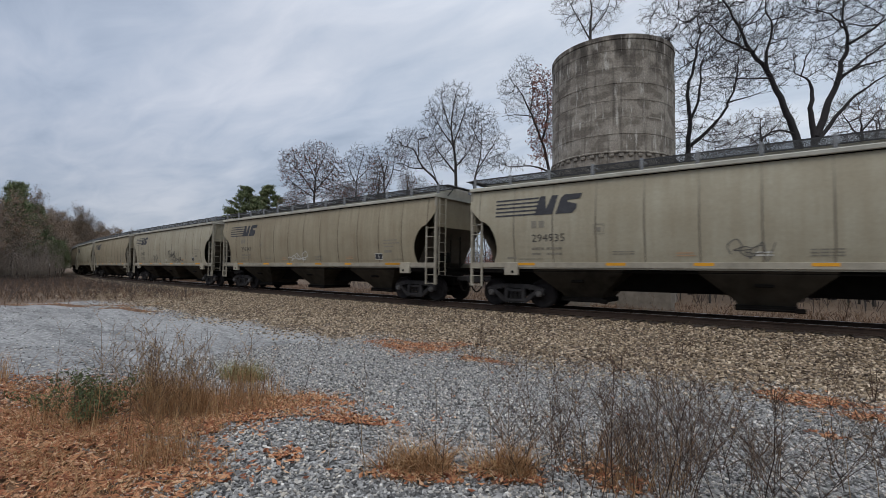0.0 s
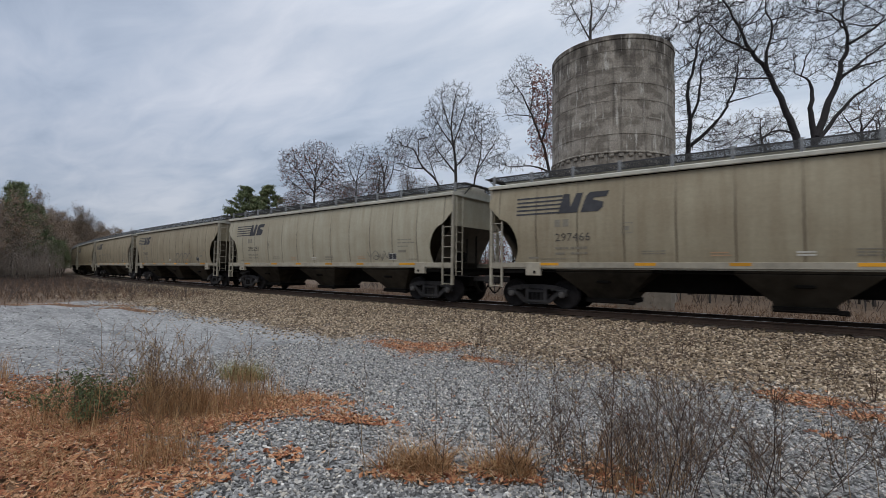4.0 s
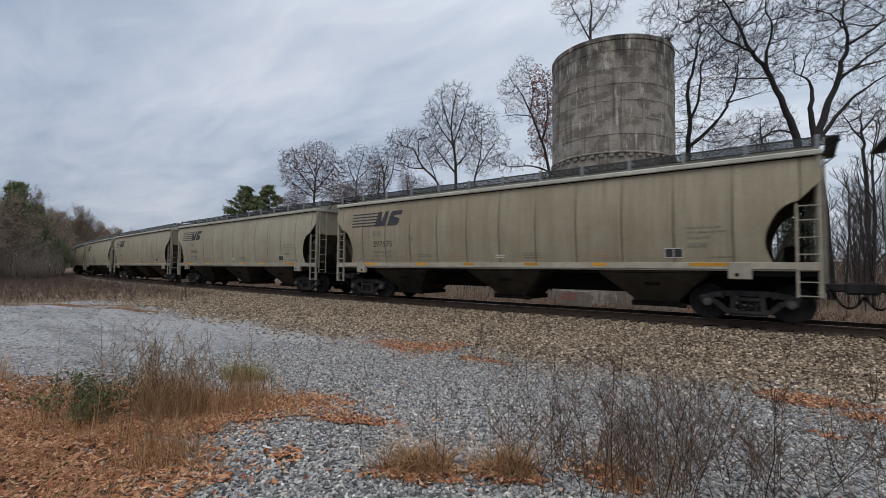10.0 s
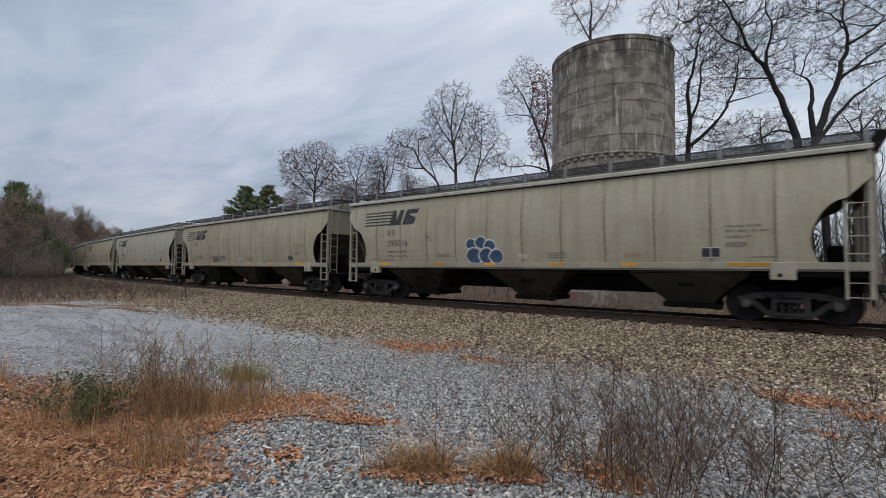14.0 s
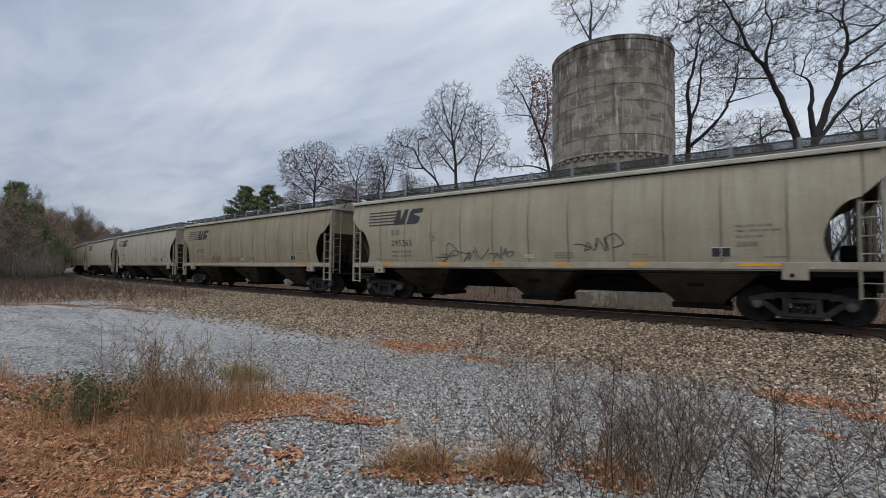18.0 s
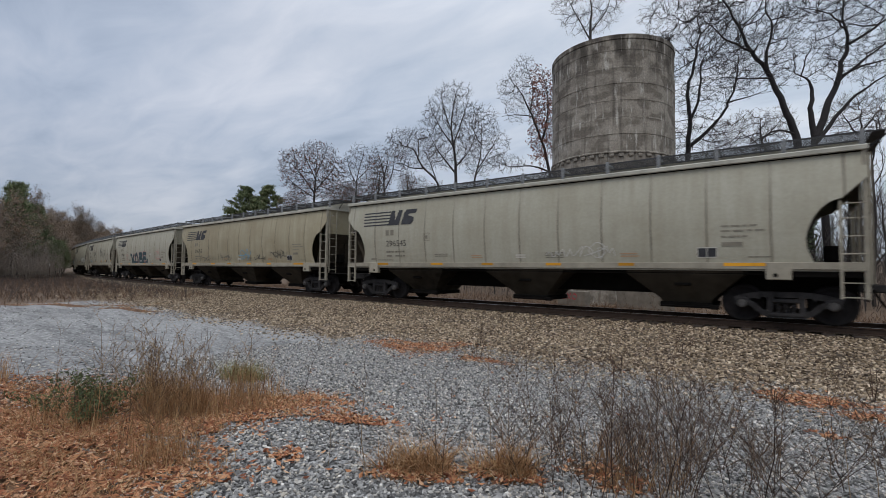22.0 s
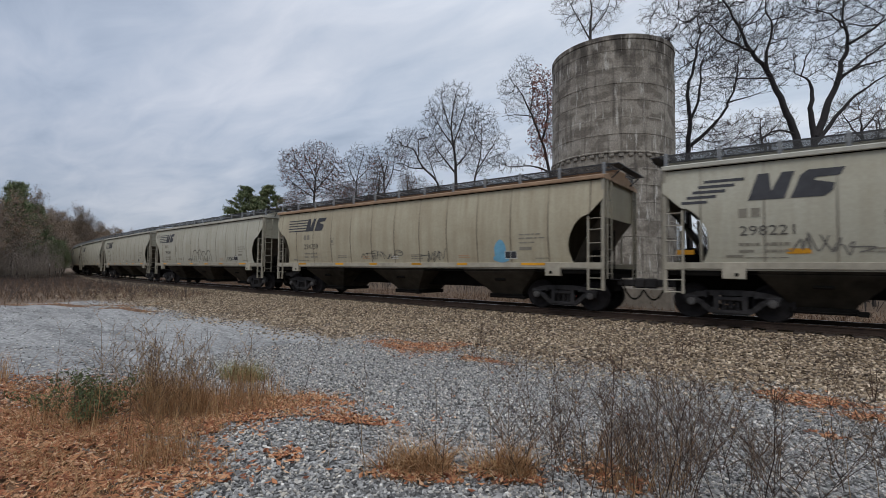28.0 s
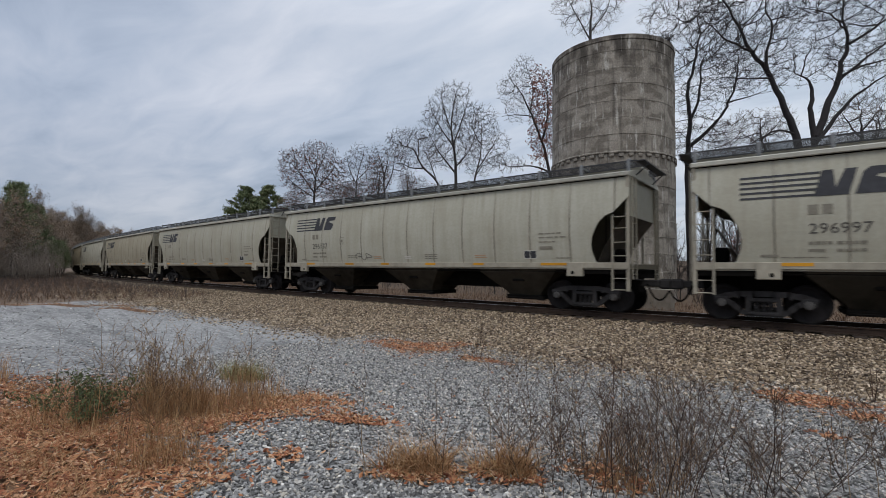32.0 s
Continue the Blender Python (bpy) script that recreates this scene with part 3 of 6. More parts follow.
def hopper_end(half, sg):
    """An end wall and the slope sheet above the truck."""
    bm = bmesh.new()
    for sg in (sg,):
        prof = [(half - 0.11, 2.85), (half - 0.45, 2.42), (half - 0.76, 1.9), (half - 0.92, 1.5), (half - 1.2, 1.28)]
        rows = []
        for x, z in prof:
            w = 1.46 if z > 3 else 1.45
            rows.append([bm.verts.new((sg * x, y, z)) for y in (-w, -0.8, 0, 0.8, w)])
        for ra, rb in zip(rows[:-1], rows[1:]):
            for i in range(4):
                bm.faces.new((ra[i], ra[i + 1], rb[i + 1], rb[i]))
    return bm


def hopper_roof(half):
    bm = bmesh.new()
    prof = [(-1.50, 3.945), (-1.60, 3.935), (-1.615, 3.95), (-1.615, 4.035), (-1.58, 4.06), (-1.46, 4.065), (-1.1, 4.17), (-0.6, 4.26), (-0.42, 4.28), (-0.42, 4.40), (0.42, 4.40), (0.42, 4.28), (0.6, 4.26), (1.1, 4.17), (1.46, 4.065), (1.58, 4.06), (1.615, 4.035), (1.615, 3.95), (1.60, 3.935), (1.50, 3.945)]
    xs = np.linspace(-half - 0.02, half + 0.02, 9)
    rows = [[bm.verts.new((x, y, z)) for y, z in prof] for x in xs]
    for ra, rb in zip(rows[:-1], rows[1:]):
        for i in range(len(prof) - 1):
            bm.faces.new((ra[i], rb[i], rb[i + 1], ra[i + 1]))
    bm.faces.new(rows[0]); bm.faces.new(rows[-1][::-1])
    return bm


def make_truck(car, x, me):
    tr = new("truck")
    tr.parent = car
    tr.location = (x, 0, 0)
    for sg in (-1, 1):
        ob = part("side_frame", me["side_frame"], None, tr)
        ob.scale = (1, -sg, 1)
        for dx in (-0.15, 0.0, 0.15):
            ob = part("spring", me["spring"], None, tr)
            ob.location = (dx, sg * 1.0, 0.24)
        for dx in (-0.889, 0.889):
            ob = part("bearing_cap", me["bearing_cap"], None, tr)
            ob.location = (dx, sg * 1.10, 0.457)
            ob.scale = (1, -sg, 1)
    part("bolster", me["bolster"], None, tr)
    for dx in (-0.889, 0.889):
        ob = part("wheelset", me["wheelset"], None, tr)
        ob.location = (dx, 0, 0.457)
    return tr


def truck_meshes():
    me = {}
    bm = bmesh.new()
    y0, y1 = -1.08, -0.95
    beam(bm, [(-1.02, 0.56), (-0.80, 0.635), (-0.50, 0.69), (-0.2, 0.70), (0.2, 0.70), (0.50, 0.69), (0.80, 0.635), (1.02, 0.56)], 0.14, y0, y1)
    beam(bm, [(-0.86, 0.54), (-0.66, 0.43), (-0.50, 0.28), (-0.36, 0.20), (0.36, 0.20), (0.50, 0.28), (0.66, 0.43), (0.86, 0.54)], 0.125, y0, y1)
    beam(bm, [(-0.33, 0.215), (-0.30, 0.66)], 0.12, y0 - 0.012, y1)
    beam(bm, [(0.33, 0.215), (0.30, 0.66)], 0.12, y0 - 0.012, y1)
    for sx in (-1, 1):
        rod(bm, (sx * 0.55, y0 - 0.02, 0.60), (sx * 0.55, y1, 0.60), 0.035, 8)
    for sx in (-1, 1):
        box(bm, sx * 0.889 - 0.15, sx * 0.889 + 0.15, y0 - 0.02, y1 + 0.02, 0.40, 0.62, 0.03)
    box(bm, -0.30, 0.30, y0 - 0.03, y1, 0.50, 0.60, 0.02)
    box(bm, -0.36, 0.36, y0 - 0.02, y1, 0.165, 0.245, 0.02)
    me["side_frame"] = mesh_of("side_frame", bm, M_TRUCK)
    bm = bmesh.new()
    prof = []
    for i in range(9):
        z = 0.26 * i / 8
        prof += [(0.048, z), (0.066, z + 0.008), (0.066, z + 0.018), (0.048, z + 0.026)]
    lathe(bm, prof, 8, "z")
    me["spring"] = mesh_of("spring", bm, M_TRUCK)
    bm = bmesh.new()
    lathe(bm, [(0.001, -0.06), (0.05, -0.06), (0.09, -0.045), (0.105, -0.02), (0.105, 0.06)], 14)
    for k in range(3):
        a = 0.5 + 2.094 * k
        rod(bm, (0.062 * math.cos(a), -0.085, 0.062 * math.sin(a)), (0.062 * math.cos(a), -0.04, 0.062 * math.sin(a)), 0.018, 6)
    me["bearing_cap"] = mesh_of("bearing_cap", bm, M_CAP)
    bm = bmesh.new()
    box(bm, -0.2, 0.2, -1.0, 1.0, 0.42, 0.70, 0.04)
    rod(bm, (-0.62, -0.7, 0.42), (-0.62, 0.7, 0.42), 0.06)
    rod(bm, (0.62, -0.7, 0.42), (0.62, 0.7, 0.42), 0.06)
    me["bolster"] = mesh_of("bolster", bm, M_UNDER)
    bm = bmesh.new()
    rod(bm, (0, -1.05, 0), (0, 1.05, 0), 0.075, 10)
    for sg in (-1, 1):
        lathe(bm, [(0.075, sg * 0.85), (0.12, sg * 0.85), (0.14, sg * 0.80), (0.30, sg * 0.775), (0.385, sg * 0.80), (0.40, sg * 0.825), (0.45, sg * 0.825), (0.457, sg * 0.815), (0.460, sg * 0.715), (0.486, sg * 0.70), (0.486, sg * 0.685), (0.40, sg * 0.685), (0.38, sg * 0.74), (0.14, sg * 0.70), (0.12, sg * 0.67), (0.075, sg * 0.67)], 32)
    me["wheelset"] = mesh_of("wheelset", bm, M_WHEEL, True)
    return me


TRUCK_ME = truck_meshes()


def hopper(half, style, body_mat):
    """A three-bay covered hopper; +x is its front, the camera's side is -y."""
    car = top("hopper_car", "", "freight car", "covered hopper cars of the train")
    for sg in (-1, 1):
        part("side_panel", hopper_side(half, style, sg), body_mat, car)
        part("end_sheet", hopper_end(half, sg), M_INSIDE, car, "dusty sloped end sheet with shade in its dark colour")
        part("end_wall", box(bmesh.new(), *sorted((sg * (half - 0.10), sg * (half - 0.13))), -1.46, 1.46, 2.84, 4.06), body_mat, car)
    me = mesh_of("seam_batten", batten_mesh(), body_mat)
    for k in range(-5, 6):
        ob = part("seam_batten", me, None, car)
        ob.location = (k * 1.34, 0, 0)
    part("roof", hopper_roof(half), M_RUSTROOF if body_mat is M_WARM else M_ROOF, car, "rust-stained roof with a hatch coaming" if body_mat is M_WARM else "pale roof with a hatch coaming")
    for sg in (-1, 1):
        bm = bmesh.new()
        box(bm, -half, half, min(sg * 1.44, sg * 1.545), max(sg * 1.44, sg * 1.545), 1.31, 1.475, 0.008)
        box(bm, -half, half, min(sg * 1.38, sg * 1.50), max(sg * 1.38, sg * 1.50), 1.27, 1.306)
        part("side_sill", bm, M_TRIM, car)
        # dark strip that draws in the shade line below the roof flange
        part("eave_joint", box(bmesh.new(), -half + 0.02, half - 0.02, *sorted((sg * 1.46, sg * 1.545)), 3.915, 3.936), M_UNDER, car, "thin dark strip standing for shade under the eave")
        for sx in (-1, 1):
            xb = sx * (half - 1.60)
            bm = bmesh.new()
            box(bm, xb - 0.25, xb + 0.25, min(sg * 1.42, sg * 1.57), max(sg * 1.42, sg * 1.57), 1.06, 1.48, 0.015)
            part("bolster_end", bm, M_TRIM, car, "pale square bolster plate")
            bm = bmesh.new()
            lathe(bm, [(0.001, -0.008), (0.05, -0.008), (0.05, 0.02)], 10)
            ob = part("jacking_hole", bm, M_UNDER, car, "dark round hole")
            ob.location = (xb - sx * 0.06, sg * 1.572, 1.17)
            # corner post and ladder
            xe = sx * half
            bm = bmesh.new()
            box(bm, min(xe, xe - sx * 0.09), max(xe, xe - sx * 0.09), min(sg * 1.45, sg * 1.56), max(sg * 1.45, sg * 1.56), 0.66, 3.96, 0.01)
            part("corner_post", bm, M_TRIM, car)
            xi = xe - sx * 0.47
            bm = bmesh.new()
            box(bm, xi - 0.025, xi + 0.025, min(sg * 1.52, sg * 1.58), max(sg * 1.52, sg * 1.58), 0.66, 2.86)
            lad = part("side_ladder", bm, M_TRIM, car)
            if sg < 0:
                for z in (0.70, 1.02, 1.30, 1.66, 2.05, 2.45, 2.78):
                    part("rung", rod(bmesh.new(), (xe - sx * 0.05, sg * 1.565, z), (xi, sg * 1.565, z), 0.014, 5), M_TRIM, lad)
            # end ladder
            bm = bmesh.new()
            xo = xe + sx * 0.05
            for y in (sg * 1.05, sg * 1.42):
                rod(bm, (xo, y, 1.0), (xo, y, 3.9), 0.022, 5)
            for i in range(8):
                z = 1.15 + i * 0.36
                rod(bm, (xo, sg * 1.05, z), (xo, sg * 1.42, z), 0.013, 5)
            part("end_ladder", bm, M_TRIM, car)
        # roof walk and brackets
        bm = bmesh.new()
        a, b = sorted((sg * 0.45, sg * 1.32))
        for i in range(14):
            y = a + (b - a) * i / 13
            box(bm, -half - 0.12, half + 0.12, y - 0.010, y + 0.010, 4.396, 4.404)
        for y in (a, b):
            box(bm, -half - 0.12, half + 0.12, y - 0.012, y + 0.012, 4.375, 4.412)
        for i in range(int(half * 5) + 1):
            x = -half + 2 * half * i / int(half * 5)
            box(bm, x - 0.012, x + 0.012, a + 0.012, b - 0.012, 4.386, 4.397)
        part("roof_walk", bm, M_GRATE, car, "dark grated roof walk")
        n = 13
        me = None
        for i in range(n):
            x = -half + 0.06 + (2 * half - 0.12) * i / (n - 1)
            if me is None:
                bm = bmesh.new()
                box(bm, -0.045, 0.045, -0.05, 0.02, 4.06, 4.44, 0.008)
                box(bm, -0.03, 0.03, 0.0, 0.50, 4.34, 4.382)
                me = mesh_of("walk_bracket", bm, M_GALV)
            ob = part("walk_bracket", me, None, car)
            ob.location = (x, sg * 1.36, 0)
            ob.scale = (1, -sg, 1)
    for sx in (-1, 1):
        xe = sx * half
        bm = bmesh.new()
        a, b = sorted((xe + sx * 0.10, xe + sx * 0.36))
        box(bm, a, b, -1.3, 1.3, 4.375, 4.40)
        rod(bm, (xe + sx * 0.02, -0.9, 4.05), (xe + sx * 0.38, -0.9, 4.37), 0.02)
        rod(bm, (xe + sx * 0.02, 0.9, 4.05), (xe + sx * 0.38, 0.9, 4.37), 0.02)
        part("end_walk", bm, M_GRATE, car, "dark grated end platform")
        # end platform and striker
        bm = bmesh.new()
        a, b = sorted((xe, xe - sx * 0.12))
        box(bm, a, b, -1.5, 1.5, 1.02, 1.30, 0.01)
        box(bm, *sorted((xe - sx * 1.5, xe)), -1.46, 1.46, 1.14, 1.25)
        rod(bm, (xe - sx * 0.25, -0.35, 1.25), (xe - sx * 0.25, -0.35, 2.4), 0.02)
        rod(bm, (xe - sx * 0.35, 0.4, 1.25), (xe - sx * 0.35, 0.4, 3.0), 0.03)
        lathe_bm = bm
        box(lathe_bm, *sorted((xe - sx * 0.75, xe - sx * 0.35)), -0.5, -0.2, 1.5, 1.9, 0.05)
        part("end_platform", bm, M_UNDER, car, "black end platform with brake gear")
        bm = bmesh.new()
        box(bm, *sorted((xe - sx * 0.2, xe + sx * 0.45)), -0.1, 0.1, 0.78, 0.98, 0.03)
        box(bm, *sorted((xe + sx * 0.42, xe + sx * 0.76)), -0.16, 0.13, 0.72, 1.02, 0.05)
        rod(bm, (xe + sx * 0.1, 0, 0.95), (xe + sx * 0.1, -1.35, 1.0), 0.02)
        coup = part("coupler", bm, M_TRUCK, car)
        bm = bmesh.new()
        pts = [Vector((xe + sx * (0.15 + 0.6 * u), -0.35, 0.86 - 1.35 * u * (1.12 - u) * 1.1)) for u in np.linspace(0, 1, 7)]
        for p, q in zip(pts[:-1], pts[1:]):
            rod(bm, p, q, 0.028, 6)
        part("air_hose", bm, M_UNDER, coup, "black rubber air hose")
        make_truck(car, sx * (half - 1.484), TRUCK_ME)
    # centre sill and the three bays
    part("centre_sill", box(bmesh.new(), -half + 0.1, half - 0.1, -0.3, 0.3, 0.615, 1.29), M_UNDER, car)
    for c, lo in ((-0.56 * half, 0.36), (0.0, 0.20), (0.56 * half, 0.36)):
        bm = bmesh.new()
        tw, bw = 0.168 * half, 0.60
        rows = []
        for z, hx, wy in ((1.30, tw, 1.40), (1.16, tw - 0.03, 1.38), (0.50, bw + 0.05, 0.80), (0.40, bw, 0.72)):
            rows.append([bm.verts.new((c + a * hx, b * wy, z)) for a, b in ((-1, -1), (1, -1), (1, 1), (-1, 1))])
        for ra, rb in zip(rows[:-1], rows[1:]):
            for i in range(4):
                bm.faces.new((ra[i], rb[i], rb[(i + 1) % 4], ra[(i + 1) % 4]))
        bm.faces.new(rows[-1][::-1])
        bay = part("hopper_bay", bm, M_BAY, car, "dusty sloped discharge bay, darkened for under-car shade")
        bm = bmesh.new()
        box(bm, c - bw - 0.06, c + bw + 0.06, -0.82, 0.82, 0.25, 0.40, 0.02)
        box(bm, c + bw, c + bw + 0.22, -0.95, -0.80, 0.24, 0.36, 0.02)
        rod(bm, (c - bw, -0.84, 0.29), (c + bw + 0.1, -0.84, 0.29), 0.03)
        part("outlet_gate", bm, M_UNDER, bay)
        part("bay_vent", box(bmesh.new(), c - 0.2, c + 0.2, -1.235, -1.10, 0.86, 0.94, 0.02), M_UNDER, bay)
    # train pipe and brake rods under the sill
    bm = bmesh.new()
    rod(bm, (-half + 1.5, -1.36, 1.2), (half - 1.5, -1.36, 1.2), 0.03)
    part("brake_pipe", bm, M_UNDER, car)
    # reflective tape and stencils on the camera's side
    tapes = ((-6.42, 0.88), (-3.47, 0.55), (-1.26, 0.46), (1.16, 0.5), (3.35, 0.44), (6.18, 0.92)) if style == 1 else ((-0.93 * half, 0.4), (-0.62 * half, 0.45), (-0.25 * half, 0.5), (0.2 * half, 0.5), (0.55 * half, 0.5), (0.9 * half, 0.5))
    for x, w in tapes:
        if style == 1:
            bm = box(bmesh.new(), x - w / 2, x + w / 2, -1.549, -1.54, 1.385, 1.465)
        else:
            bm = decal([(x - w / 2, 1.68), (x + w / 2, 1.68), (x + w / 2, 1.80), (x - w / 2, 1.80)])
        part("reflective_tape", bm, M_YELLOW, car, "yellow reflective tape")
    return car


def decal(poly, off=0.010, y_thick=0.004):
    """A flat painted shape (x, z) laid on the bowed side, cut in rows so that it follows the bow."""
    bm = bmesh.new()
    f = bm.faces.new([bm.verts.new((x, 0, z)) for x, z in poly])
    z0, z1 = min(z for _, z in poly), max(z for _, z in poly)
    for k in range(1, max(1, int((z1 - z0) / 0.16)) + 1):
        z = z0 + (z1 - z0) * k / (max(1, int((z1 - z0) / 0.16)) + 1)
        bmesh.ops.bisect_plane(bm, geom=bm.verts[:] + bm.edges[:] + bm.faces[:], plane_co=(0, 0, z), plane_no=(0, 0, 1))
    for v in bm.verts:
        v.co.y = -(skin_w(v.co.z) + off)
    return bm


def merge_decals(polys, off=0.010):
    out = bmesh.new()
    for p in polys:
        b = decal(p, off)
        me = bpy.data.meshes.new("tmp")
        b.to_mesh(me)
        b.free()
        out.from_mesh(me)
        bpy.data.meshes.remove(me)
    return out


def rect(x0, x1, z0, z1, lean=0.0):
    return [(x0, z0), (x1, z0), (x1 + lean * (z1 - z0), z1), (x0 + lean * (z1 - z0), z1)]


def emblem(car, half, style):
    """The painted mark near the rear end: stripes and two slanted blocks."""
    x0 = -half + (1.05 if style == 1 else 0.5)
    if style == 1:
        stripes = [rect(x0, x0 + 1.55, 2.99 + 0.128 * i, 3.04 + 0.128 * i) for i in range(5)]
        xb, z0, z1 = x0 + 1.42, 2.98, 3.57
    else:
        stripes = [rect(x0 - 0.04 + 0.13 * i, x0 + 0.55 + 0.2 * i, 2.98 + 0.13 * i, 3.05 + 0.13 * i) for i in range(5)]
        xb, z0, z1 = x0 + 1.42, 2.98, 3.62
    for s in stripes:
        part("stripe", decal(s), M_BLACK, car, "dark painted stripe")
    h = z1 - z0
    L = 0.34
    w, g = L * h, 0.42 * h
    narrow = 0.80 if style == 1 else 0.94
    blocks = [[(xb, z0), (xb + 0.76, z0), (xb + 0.76 + w, z1), (xb + 0.50 + w, z1), (xb + 0.40 + g * L, z0 + g * 0.72), (xb + 0.24 + w, z1), (xb + w, z1)]]
    xs = xb + 0.88
    s1 = [[(xs, z0), (xs + 0.66, z0), (xs + 0.78 + 0.2 * w, z0 + 0.2 * h), (xs + 0.76 + 0.42 * w, z0 + 0.45 * h), (xs + 0.36 + 0.5 * w, z0 + 0.60 * h), (xs + 0.36 + 0.68 * w, z0 + 0.70 * h), (xs + 0.80 + 0.72 * w, z0 + 0.72 * h), (xs + 0.84 + w, z1), (xs + 0.14 + w, z1), (xs + 0.03 + 0.8 * w, z0 + 0.82 * h), (xs + 0.02 + 0.4 * w, z0 + 0.4 * h)]]
    blocks, s1 = [[[(xb + (x - xb) * narrow, z) for x, z in p] for p in grp] for grp in (blocks, s1)]
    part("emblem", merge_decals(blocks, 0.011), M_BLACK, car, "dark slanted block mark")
    part("emblem", merge_decals(s1, 0.012), M_BLACK, car, "dark slanted block mark")
    xn = -half + (2.36 if style == 1 else 1.72)
    for a in (0.0, 0.26):
        part("stencil_bar", decal(rect(xn + a, xn + a + 0.18, 2.57, 2.79)), M_WORN, car, "short worn grey stencil bar")
    small = [rect(xn, xn + 0.42, 1.88, 1.95), rect(xn + 0.5, xn + 1.0, 1.88, 1.95), rect(xn, xn + 0.3, 1.72, 1.78), rect(xn + 0.5, xn + 1.0, 1.72, 1.78)]
    x = half - 8.43
    small += [rect(-3.55 - x * 0, -2.95, 1.70, 1.73), rect(-3.55, -2.95, 1.77, 1.80), rect(0.9, 1.5, 1.62, 1.65), rect(0.9, 1.5, 1.69, 1.72), rect(0.9, 1.5, 1.76, 1.79)]
    small += [rect(half - 2.75, half - 2.0, 2.36, 2.40), rect(half - 2.75, half - 1.85, 2.24, 2.28), rect(half - 2.75, half - 2.2, 2.10, 2.14), rect(half - 2.75, half - 2.3, 1.88, 1.98), rect(half - 2.2, half - 1.75, 1.60, 1.63)]
    bx = -half + 4.35
    small += [rect(bx, bx + 0.3, 2.30, 2.315), rect(bx, bx + 0.3, 2.585, 2.60), rect(bx, bx + 0.015, 2.30, 2.60), rect(bx + 0.285, bx + 0.3, 2.30, 2.60), rect(bx + 0.09, bx + 0.21, 2.38, 2.5)]
    small += [rect(-half + 1.45, -half + 1.8, 1.60, 1.66), rect(-half + 1.85, -half + 2.7, 1.58, 1.60)]
    for s in small:
        (xa, za), (xb2, zb) = s[0], s[2]
        if xb2 - xa > 0.4 and zb - za < 0.09:
            cuts = [xa + (xb2 - xa) * f for f in (0.0, 0.22, 0.27, 0.55, 0.60, 0.72, 0.78, 1.0)]
            part("stencil_bar", merge_decals([rect(cuts[k], cuts[k + 1], za, zb) for k in (0, 2, 4, 6)]), M_WORN, car)
        else:
            part("stencil_bar", decal(s), M_WORN, car)
    for s in (rect(-0.15, 0.2, 1.63, 1.67), rect(-0.15, 0.2, 1.70, 1.74)):
        part("stencil_bar", decal(s), M_WHITE, car, "white stencil bar")
    part("data_panel", merge_decals([rect(half - 3.3, half - 2.85, 1.60, 1.86)]), M_WHITE, car, "white bordered black data panel")
    part("data_panel", merge_decals([rect(half - 3.28, half - 3.085, 1.62, 1.84), rect(half - 3.065, half - 2.87, 1.62, 1.84)], 0.014), M_BLACK, car, "black panel squares")
    for s in (rect(-1.9, -1.45, 1.64, 1.67), rect(-1.9, -1.5, 1.71, 1.74), rect(3.2, 3.7, 1.64, 1.67), rect(3.2, 3.65, 1.71, 1.74)):
        part("stencil_bar", decal(s), M_ORANGE, car, "faint red stencil bar")


def fleet_number(car, digits, x0, size=0.34, z0=2.13):
    cu = bpy.data.curves.new("fleet_number", "FONT")
    cu.body, cu.size, cu.resolution_u, cu.offset = digits, size, 2, 0.0
    tmp = new("tmp", cu)
    dg = bpy.context.evaluated_depsgraph_get()
    me = bpy.data.meshes.new_from_object(tmp.evaluated_get(dg))
    bpy.data.objects.remove(tmp)
    bpy.data.curves.remove(cu)
    me.materials.clear()
    me.materials.append(M_SMALL)
    wid = max(v.co.x for v in me.vertices)
    k = 1.10 / wid
    for v in me.vertices:
        z = z0 + v.co.y
        v.co = skin(x0 + v.co.x * k, z, 0.010)
    part("fleet_number", me, None, car, "dark stencilled fleet number " + digits)


def ribbon(pts, width, off=0.012):
    """A painted stroke along points (x, z) on the side."""
    bm = bmesh.new()
    prev = None
    for i, (x, z) in enumerate(pts):
        a, b = pts[max(i - 1, 0)], pts[min(i + 1, len(pts) - 1)]
        d = Vector((b[0] - a[0], b[1] - a[1]))
        d = d.normalized() if d.length > 1e-6 else Vector((1, 0))
        n = Vector((-d.y, d.x)) * width / 2
        cur = [bm.verts.new(skin(x + n.x, z + n.y, off)), bm.verts.new(skin(x - n.x, z - n.y, off))]
        if prev:
            bm.faces.new((prev[0], prev[1], cur[1], cur[0]))
        prev = cur
    return bm


# loops, hooks and zigzags of a hasty spray can
SWIRLS = [[tuple(float(c) for c in q.split(",")) for q in sw.split()] for sw in (
    ".1,.2 .3,.9 .6,.1 .8,.95", ".9,.7 .4,1 .1,.5 .6,.1 1,.4 .5,.7", ".1,.9 .5,.0 .9,.8", ".2,.1 .1,.8 .6,1 .9,.5 .4,.3", "0,.5 .5,.6 1,.4 .6,.0", ".1,0 .3,1 .5,.2 .7,.9 .9,.1")]


